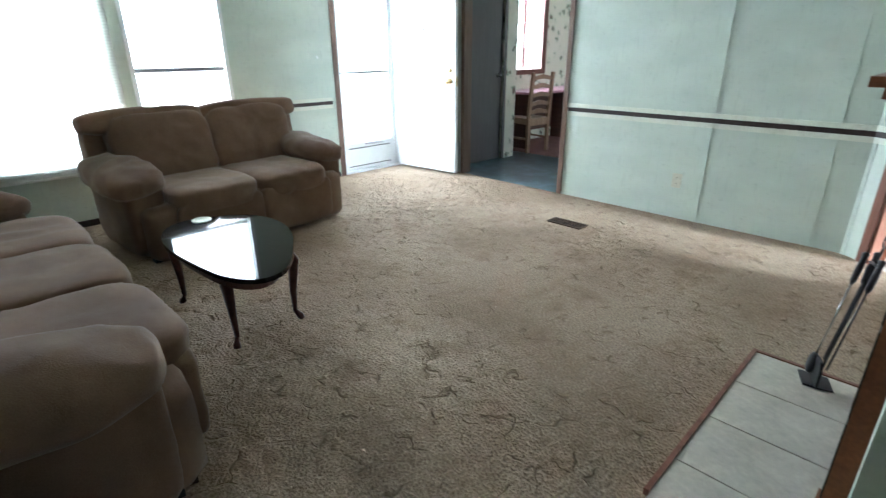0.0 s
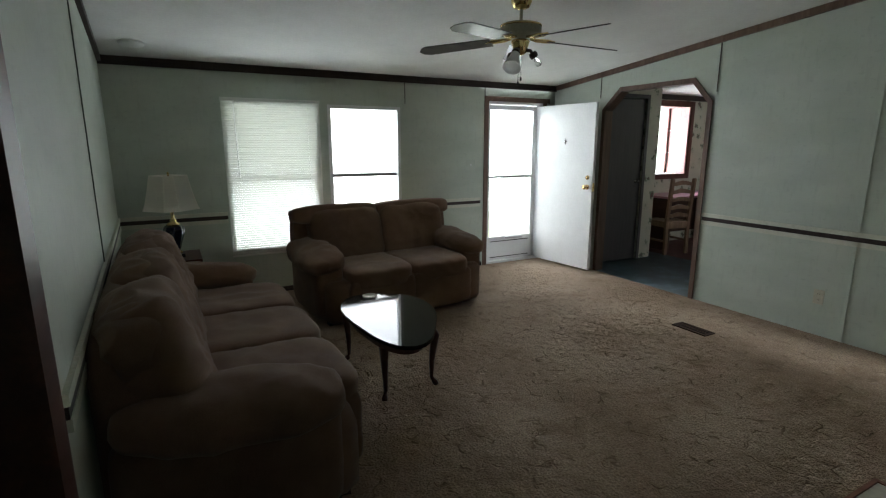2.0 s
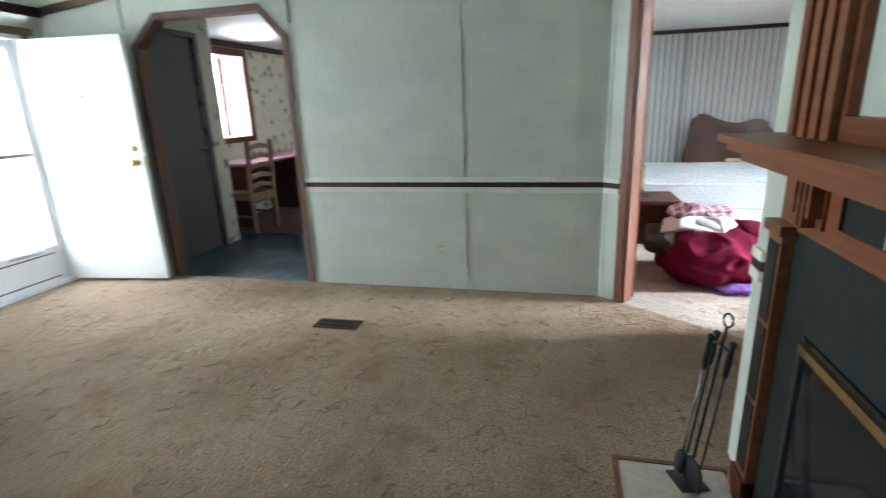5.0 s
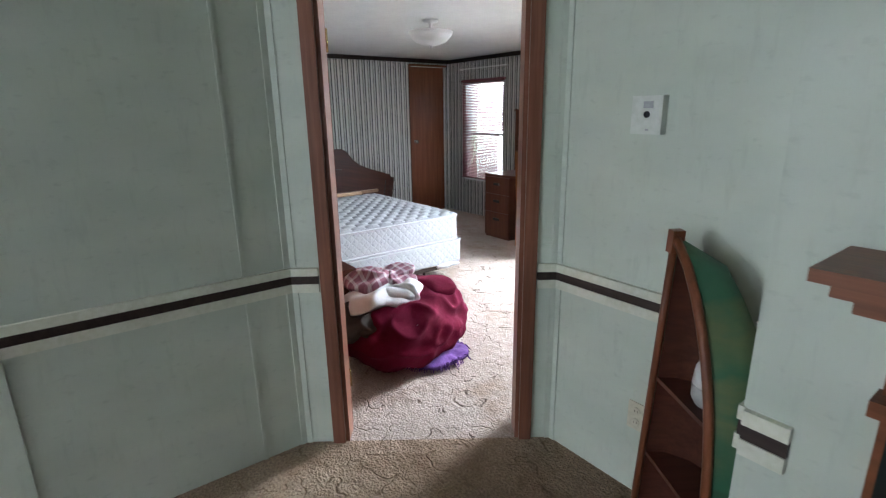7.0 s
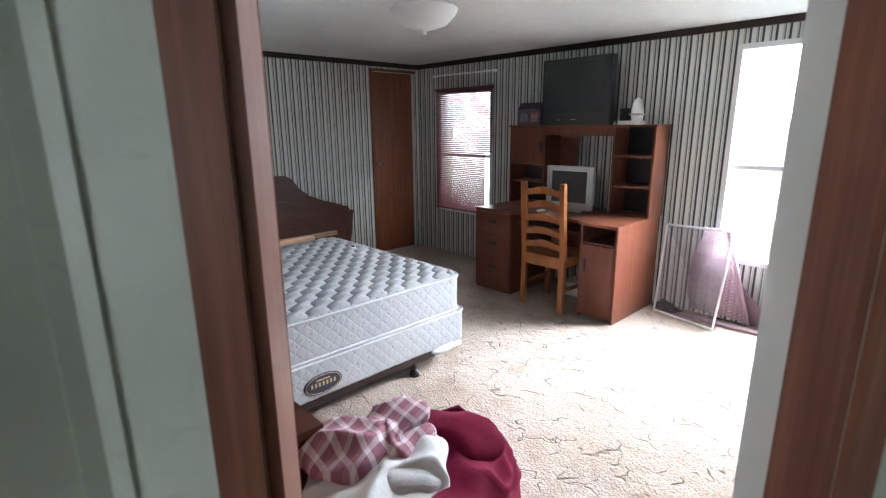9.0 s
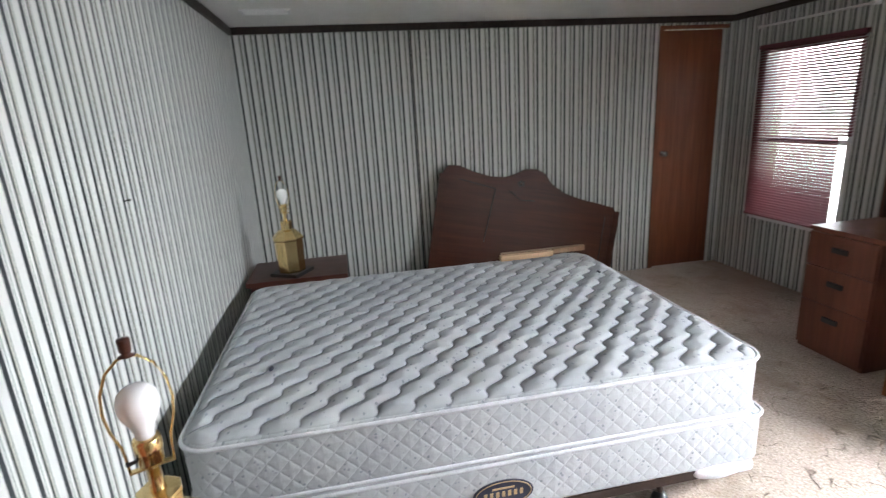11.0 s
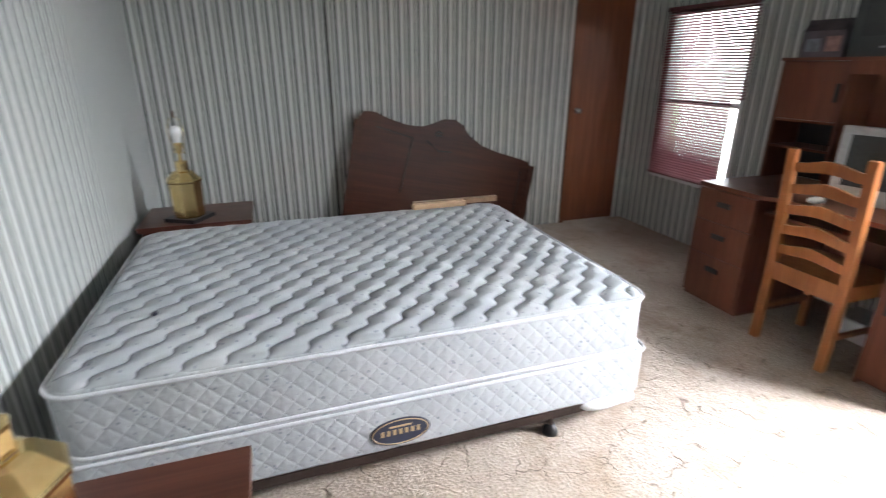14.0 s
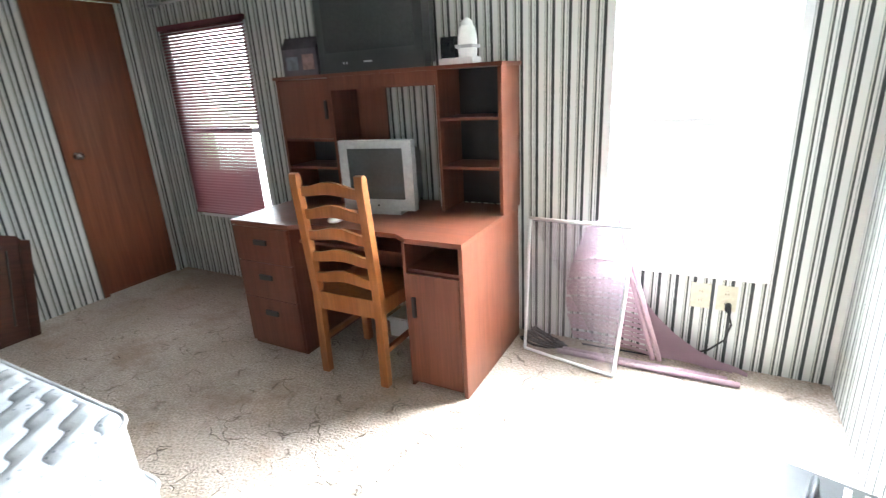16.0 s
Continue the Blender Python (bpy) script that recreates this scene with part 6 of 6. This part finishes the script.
# ---- desk with hutch ----
DX0, DX1, DY0, DY1 = 5.56, 6.96, -3.98, -3.29
wr, wx = "wood_red", "wood_red_x"
ds = thing("computer_desk", pose(0, 0, 0), "cherry laminate computer desk with drawers and tall hutch", "desk")
part("desktop", extrude(bmesh.new(), [(DX0, DY0), (DX1, DY0), (DX1, DY1), (DX1 - 0.42, DY1), (DX1 - 0.50, DY1 - 0.05), (DX0 + 0.36, DY1 - 0.05), (DX0 + 0.28, DY1), (DX0, DY1)], "z", 0.735, 0.758), wx, ds, "glossy cherry desktop", bevel=0.003, seg=1)
box_part("end_panel", ds, DX0, DX0 + 0.02, DY0, DY1 - 0.004, 0.0, 0.735, wr)
box_part("cabinet_side", ds, DX0 + 0.29, DX0 + 0.305, DY0 + 0.05, DY1 - 0.006, 0.0, 0.735, wr)
box_part("cabinet_back", ds, DX0 + 0.02, DX0 + 0.29, DY0 + 0.05, DY0 + 0.06, 0.0, 0.735, wr)
box_part("cabinet_shelf", ds, DX0 + 0.02, DX0 + 0.29, DY0 + 0.06, DY1 - 0.02, 0.595, 0.61, wr)
cdr = box_part("cabinet_door", ds, DX0 + 0.023, DX0 + 0.287, DY1 - 0.018, DY1, 0.03, 0.592, wr)
box_part("door_handle", cdr, DX0 + 0.245, DX0 + 0.262, DY1, DY1 + 0.014, 0.38, 0.48, "black", "black recessed handle", bevel=0.004)
box_part("drawer_carcass", ds, DX1 - 0.40, DX1, DY0 + 0.05, DY1 - 0.022, 0.0, 0.735, wr)
for z0, z1 in ((0.03, 0.31), (0.315, 0.525), (0.53, 0.725)):
    dr = box_part("drawer_front", ds, DX1 - 0.397, DX1 - 0.003, DY1 - 0.02, DY1 - 0.002, z0, z1, wr, bevel=0.002)
    zc = z1 - 0.08
    box_part("drawer_pull", dr, DX1 - 0.245, DX1 - 0.155, DY1 - 0.002, DY1 + 0.010, zc - 0.014, zc + 0.014, "black", "black drawer pull", bevel=0.004)
box_part("keyboard_tray", ds, DX0 + 0.31, DX1 - 0.405, DY0 + 0.25, DY1 - 0.08, 0.64, 0.655, wr)
box_part("back_panel", ds, DX0 + 0.305, DX1 - 0.40, DY0 + 0.04, DY0 + 0.05, 0.30, 0.735, wr)
HZ, HY = 1.46, -3.77
hy0 = YD + 0.03
for n, x0, x1 in (("hutch_side", DX0, DX0 + 0.018), ("hutch_divider", DX0 + 0.33, DX0 + 0.346), ("hutch_divider", DX1 - 0.40, DX1 - 0.384), ("hutch_side", DX1 - 0.018, DX1)):
    box_part(n, ds, x0, x1, hy0, HY, 0.758, HZ, wr, bevel=0.002)
box_part("hutch_top", ds, DX0 - 0.01, DX1 + 0.01, hy0 - 0.005, HY + 0.012, HZ, HZ + 0.018, wx, bevel=0.003)
box_part("hutch_valance", ds, DX0 + 0.346, DX1 - 0.40, HY - 0.014, HY - 0.002, HZ - 0.07, HZ, wr, bevel=0.002)
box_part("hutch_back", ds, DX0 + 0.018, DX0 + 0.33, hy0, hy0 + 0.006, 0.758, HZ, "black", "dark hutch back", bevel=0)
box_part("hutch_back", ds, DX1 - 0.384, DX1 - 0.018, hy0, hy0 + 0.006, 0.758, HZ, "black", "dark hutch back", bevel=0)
box_part("hutch_back", ds, DX1 - 0.60, DX1 - 0.40, hy0, hy0 + 0.006, 0.758, HZ, wr, bevel=0)
for z in (0.98, 1.22):
    box_part("hutch_shelf", ds, DX0 + 0.018, DX0 + 0.33, hy0 + 0.006, HY - 0.004, z, z + 0.014, wr, bevel=0.002)
for z in (0.955, 1.115):
    box_part("hutch_shelf", ds, DX1 - 0.384, DX1 - 0.018, hy0 + 0.006, HY - 0.004, z, z + 0.014, wr, bevel=0.002)
hd = box_part("hutch_door", ds, DX1 - 0.382, DX1 - 0.02, HY - 0.018, HY - 0.001, 1.132, HZ - 0.004, wr, bevel=0.002)
box_part("hutch_handle", hd, DX1 - 0.365, DX1 - 0.35, HY - 0.001, HY + 0.012, 1.24, 1.34, "black", "black handle", bevel=0.004)

ladder_chair(pose(6.165, -3.22, 0, 0, 0, 180) @ pose(0, 0, 0), "wood_honey", "honey pine ladder-back chair at the desk", 1.05)

# monitor
mo = thing("crt_monitor", pose(6.20, -3.66, 0.758, 0, 0, 8), "grey bulky tube monitor on the desk", "monitor")
box_part("stand", mo, -0.12, 0.12, -0.16, 0.04, 0.0, 0.03, "grey_plastic", bevel=0.008)
bz = box_part("bezel", mo, -0.205, 0.205, 0.0, 0.05, 0.025, 0.385, "grey_plastic", "grey plastic bezel", bevel=0.010)
box_part("screen", mo, -0.155, 0.155, 0.047, 0.0515, 0.085, 0.345, "tv_screen", "dark glass screen", bevel=0.002)
bm = bmesh.new()
vs = bm_box(bm, -0.19, 0.19, -0.24, 0.0, 0.04, 0.37)
for v in vs:
    if v.co.y < -0.1:
        v.co = Vector((v.co.x * 0.7, v.co.y, 0.06 + (v.co.z - 0.06) * 0.75))
part("back_shell", bm, "tv_black", mo, "dark rear shell", bevel=0.012)
lathe_part("power_button", mo, [(0.006, 0), (0.005, 0.003)], "black", "", 10, pose(0.0, 0.05, 0.052, -90))
ms2 = thing("computer_mouse", pose(6.33, -3.42, 0.758), "small white computer mouse on the desk", "mouse")
soft_part("shell", ms2, (0, 0, 0.016), (0.06, 0.10, 0.034), "white_plastic", e=2.4, n=6)
rt = thing("white_router", pose(5.93, -3.90, 0.758), "small white plastic device beside the monitor", "router")
for k in range(3):
    box_part("fin", rt, -0.03 + 0.022 * k, -0.014 + 0.022 * k, -0.04, 0.04, 0.0, 0.10, "white_plastic", bevel=0.003)
kb2 = thing("foot_bin", pose(6.15, -3.78, 0), "pale plastic crate under the desk", "crate")
box_part("tub", kb2, -0.16, 0.10, -0.12, 0.10, 0.0, 0.12, "white_plastic", bevel=0.012)
box_part("rim", kb2, -0.17, 0.11, -0.13, 0.11, 0.10, 0.115, "white_plastic", bevel=0.004)

# television
tv = thing("television", pose(6.27, -3.80, HZ + 0.018), "bulky black tube television on the hutch", "television")
box_part("front_frame", tv, -0.325, 0.325, -0.02, 0.05, 0.0, 0.54, "tv_black", "black plastic front", bevel=0.012)
sc = box_part("screen", tv, -0.275, 0.275, 0.046, 0.053, 0.10, 0.505, "tv_screen", "grey bulging glass screen", bevel=0.003)
bm = bmesh.new()
vs = bm_box(bm, -0.31, 0.31, -0.205, -0.02, 0.012, 0.53)
for v in vs:
    if v.co.y < -0.1:
        v.co = Vector((v.co.x * 0.8, v.co.y, 0.02 + v.co.z * 0.85))
part("rear_shell", bm, "tv_black", tv, "", bevel=0.015)
for k in range(2):
    lathe_part("jack", tv, [(0.006, 0), (0.005, 0.003)], "grey_plastic", "", 10, pose(0.14 + 0.02 * k, 0.05, 0.045, -90))
box_part("badge_bar", tv, -0.02, 0.03, 0.05, 0.0525, 0.042, 0.050, "grey_plastic", bevel=0)

bxh = thing("gift_box", pose(6.76, -3.84, HZ + 0.018, 0, 0, 6), "small dark printed box with a slanted lid", "box")
bm = bmesh.new()
extrude(bm, [(-0.07, 0.0), (0.07, 0.0), (0.07, 0.14), (0.03, 0.20), (-0.07, 0.20)], "x", -0.115, 0.115)
part("carton", bm, mat("dark_printed_card", (0.07, 0.06, 0.07), 0.5, var=0.4, scale=14), bxh, bevel=0.003)
box_part("picture_patch", bxh, -0.095, -0.02, 0.0705, 0.073, 0.03, 0.11, mat("pinkish_print", (0.28, 0.16, 0.15), 0.5, var=0.4, scale=30), bevel=0)
box_part("picture_patch", bxh, 0.01, 0.09, 0.0705, 0.073, 0.03, 0.10, mat("bluish_print", (0.14, 0.15, 0.18), 0.5, var=0.4, scale=30), bevel=0)
hu = thing("white_humidifier", pose(5.755, -3.84, HZ + 0.018), "small white plastic humidifier with dark tank", "humidifier")
soft_part("body", hu, (0.0, 0.0, 0.085), (0.085, 0.09, 0.19), "white_plastic", "white rounded body", e=2.8, n=8)
lathe_part("tip", hu, [(0.035, 0.15), (0.024, 0.19), (0.0, 0.205)], "white_plastic", "", 16)
box_part("band", hu, -0.044, 0.044, -0.047, 0.047, 0.07, 0.085, "grey_plastic", "grey band", bevel=0.004)
box_part("tank", hu, 0.05, 0.125, -0.04, 0.04, 0.0, 0.125, "glass_black", "dark side tank", bevel=0.006)
box_part("tray", hu, -0.045, 0.13, -0.05, 0.05, 0.0, 0.03, "white_plastic", bevel=0.004)

# ---- by the large window ----
ws = thing("window_screen", pose(0, 0, 0), "loose aluminium window screen leaning on the wall", "screen")
a, b, c, d = Vector((5.50, -4.00, 0.69)), Vector((4.95, -3.80, 0.74)), Vector((4.99, -3.72, 0.012)), Vector((5.47, -3.82, 0.012))
for p, q in ((a, b), (b, c), (c, d), (d, a)):
    tube_part("frame_bar", ws, [p, q], 0.009, "white_plastic", seg=4)
bm = bmesh.new()
bm.faces.new([bm.verts.new(v) for v in (a, b, c, d)])
bmesh.ops.solidify(bm, geom=bm.faces[:], thickness=0.001)
part("mesh", bm, "screen", ws, "fine grey insect mesh")

fb = thing("fallen_blind", pose(0, 0, 0), "fallen burgundy mini blind, coloured pale as backlit, under the window", "blind")
for k in range(2):
    tube_part("bottom_rail", fb, [(5.30 - 0.02 * k, -3.855 - 0.03 * k, 0.014), (4.88, -3.85 - 0.03 * k, 0.018), (4.46 + 0.05 * k, -3.865 - 0.03 * k, 0.014)], 0.013, "blind_pink", seg=6)
    tube_part("headrail", fb, [(5.075 - 0.03 * k, -3.99, 0.75 - 0.02 * k), (4.835 - 0.03 * k, -3.885, 0.05)], 0.012, "blind_pink", seg=6)


def bent_slat(p, q, r, width):
    """A thin bent strip from p over q to r."""
    bm = bmesh.new()
    rows = []
    for i in range(7):
        f = i / 6
        c = p * (1 - f) ** 2 + q * 2 * f * (1 - f) + r * f * f
        rows.append([bm.verts.new(c + Vector((0, 0.004, width / 2))), bm.verts.new(c + Vector((0, -0.004, -width / 2)))])
    for a, b in zip(rows, rows[1:]):
        bm.faces.new((a[0], b[0], b[1], a[1]))
    bmesh.ops.solidify(bm, geom=bm.faces[:], thickness=0.0008)
    return bm


top, foot = Vector((5.06, -3.975, 0.71)), Vector((4.86, -3.90, 0.07))
for i in range(26):
    f = i / 25
    p = top.lerp(foot, f) + Vector((0, -0.004 * (i % 3), 0))
    r = Vector((5.20 + 0.09 * math.sin(f * 2.6), -3.955 - 0.006 * (i % 4), 0.66 - 0.60 * f))
    part("slat", bent_slat(p, (p + r) / 2 + Vector((0, 0, 0.05 - 0.03 * f)), r, 0.024), "blind_pink", fb)
for i in range(14):
    f = 0.40 + 0.60 * i / 13
    p = top.lerp(foot, f)
    r = Vector((4.43 + 0.012 * i, -3.93 - 0.005 * (i % 5), 0.035 + 0.004 * (i % 4)))
    part("slat", bent_slat(p, Vector((4.80 - 0.006 * i, -3.95, 0.10 - 0.004 * i)), r, 0.024), "blind_pink", fb)
for x in (4.66, 4.55):
    outlet(pose(x, YD, 0.36, 0, 0, 180), "almond wall socket below the large window", 0.085, 0.125)
pc = thing("power_cord", pose(0, 0, 0), "black power cord plugged into the socket", "cord")
tube_part("plug", pc, [(4.54, YD + 0.006, 0.33), (4.54, YD + 0.05, 0.32)], 0.014, "black")
tube_part("cable", pc, [(4.54, YD + 0.05, 0.32), (4.52, YD + 0.07, 0.26), (4.54, YD + 0.06, 0.17), (4.60, YD + 0.05, 0.10), (4.70, YD + 0.05, 0.05), (4.85, YD + 0.05, 0.012), (5.2, YD + 0.06, 0.01)], 0.0045, "black", "", 6)
cb = thing("cable_heap", pose(5.40, -3.92, 0), "heap of black cables on the carpet", "cables")
for k in range(7):
    tube_part("cable", cb, [(0.13 * math.cos(a + k) * (1 - 0.08 * k), 0.05 * math.sin(a + k * 0.7), 0.012 + 0.009 * k + 0.006 * math.sin(3 * a + k)) for a in [i * math.pi / 5 for i in range(11)]], 0.007, "black", "", 5)
wc = thing("extension_cable", pose(0, 0, 0), "white lamp cord hanging beside the desk", "cord")
tube_part("cable", wc, [(7.20, YD + 0.03, 0.55), (7.24, YD + 0.04, 0.35), (7.20, YD + 0.06, 0.15), (7.14, YD + 0.10, 0.02), (7.05, YD + 0.2, 0.008)], 0.004, "white_plastic", "", 6)

# vacuum head / plastic case at the near wall
pcse = thing("plastic_case", pose(4.26, -3.08, 0, 0, 0, -14), "black plastic tool case with pale ribs on the carpet", "case")
box_part("tub", pcse, -0.16, 0.16, -0.13, 0.13, 0.0, 0.10, "tv_black", "black lower tub", bevel=0.02, seg=2)
lid = box_part("lid", pcse, -0.145, 0.145, -0.115, 0.115, 0.10, 0.145, "tv_black", "glossy black lid", bevel=0.02, seg=2)
for x in (-0.10, -0.05):
    box_part("rib", lid, x, x + 0.018, -0.09, 0.09, 0.145, 0.151, "white_plastic", bevel=0.004)
tube_part("handle", pcse, [(0.04, -0.06, 0.14), (0.04, -0.05, 0.175), (0.04, 0.05, 0.175), (0.04, 0.06, 0.14)], 0.011, "tv_black", "black handle")

# ---- bag and clothes by the door ----
bag = thing("duffel_bag", pose(4.965, -0.845, 0, 0, 0, 20), "full maroon cloth duffel bag on the carpet", "bag")
soft_part("body", bag, (0, -0.02, 0.21), (0.60, 0.82, 0.43), "maroon", "bulging maroon body", e=2.6, n=34, crease=0.030, seed=5)
soft_part("flap", bag, (-0.04, -0.22, 0.385), (0.34, 0.24, 0.11), "maroon", "folded maroon flap", e=2.5, n=10, crease=0.03, seed=12)
tube_part("zip", bag, [(-0.24, 0.20, 0.32), (-0.20, 0.05, 0.37), (-0.12, -0.10, 0.41), (-0.02, -0.16, 0.42)], 0.005, "plaid", "pale zip tape", 6)
tube_part("strap", bag, [(0.10, -0.30, 0.38), (0.02, -0.38, 0.40), (-0.06, -0.40, 0.34), (-0.10, -0.36, 0.24)], 0.014, "maroon", "cloth strap", 6)
for n, c, s, mtl, lab, sd in (("white_shirt", (5.00, -0.72, 0.425), (0.34, 0.46, 0.13), "white_cloth", "crumpled white shirt on the bag", 3), ("plaid_shirt", (5.10, -0.76, 0.495), (0.22, 0.44, 0.07), "plaid", "folded pink plaid shirt on the heap", 7), ("brown_shirt", (4.93, -0.50, 0.32), (0.28, 0.24, 0.16), "brown_cloth", "crumpled brown shirt beside the bag", 11)):
    t = thing(n, pose(0, 0, 0), lab, "clothes")
    soft_part("cloth", t, c, s, mtl, "", e=2.3, n=24, crease=0.05, seed=sd)
    soft_part("fold", t, (c[0] - 0.08, c[1] - 0.06, c[2] - 0.02), (s[0] * 0.6, s[1] * 0.5, s[2] * 0.9), mtl, "", e=2.3, n=18, crease=0.045, seed=sd + 2)
rug = thing("purple_rug", pose(4.83, -0.96, 0) @ Matrix.Diagonal((0.86, 0.86, 1, 1)), "crumpled purple fringed bath rug under the bag", "rug")
soft_part("rug", rug, (0, 0, 0.025), (0.44, 0.46, 0.055), "purple_cloth", "", e=2.6, n=16, crease=0.02, seed=6)
bm = bmesh.new()
rr = random.Random(4)
for i in range(260):
    a = rr.uniform(0, 2 * math.pi)
    r = rr.uniform(0.80, 1.0)
    p = Vector((0.21 * r * math.cos(a), 0.22 * r * math.sin(a), 0.03))
    o = Vector((math.cos(a), math.sin(a), 0)) * rr.uniform(0.03, 0.07)
    tube(bm, [p, p + o * 0.6 + Vector((0, 0, 0.008)), p + o + Vector((rr.uniform(-0.01, 0.01), rr.uniform(-0.01, 0.01), -0.024))], [0.005, 0.004, 0.002], 4)
part("fringe", bm, "purple_cloth", rug, "shaggy fringe")
rug.children[-1]["kind"] = "stuff"

# ---- bedroom ceiling ----
cl = thing("ceiling_light", pose(5.99, -1.83, CB), "white glass bowl ceiling light", "ceiling light")
lathe_part("canopy", cl, [(0.06, 0.005), (0.06, -0.015), (0.03, -0.025), (0.012, -0.028), (0.012, -0.09)], "white_plastic", "", 24)
lathe_part("bowl", cl, [(0.172, -0.085), (0.178, -0.09), (0.165, -0.12), (0.12, -0.165), (0.055, -0.188), (0.012, -0.192), (0.012, -0.212), (0.0, -0.215)], "frosted", "frosted white bowl", 36)
cv = thing("ceiling_vent", pose(8.075, -0.285, CB), "white ceiling air vent", "vent")
box_part("frame", cv, -0.075, 0.075, -0.15, 0.15, -0.008, 0.002, "white_plastic", bevel=0.003)
for k in range(5):
    box_part("slat", cv, -0.055 + 0.022 * k, -0.045 + 0.022 * k, -0.13, 0.13, -0.013, -0.008, "white_plastic", bevel=0)
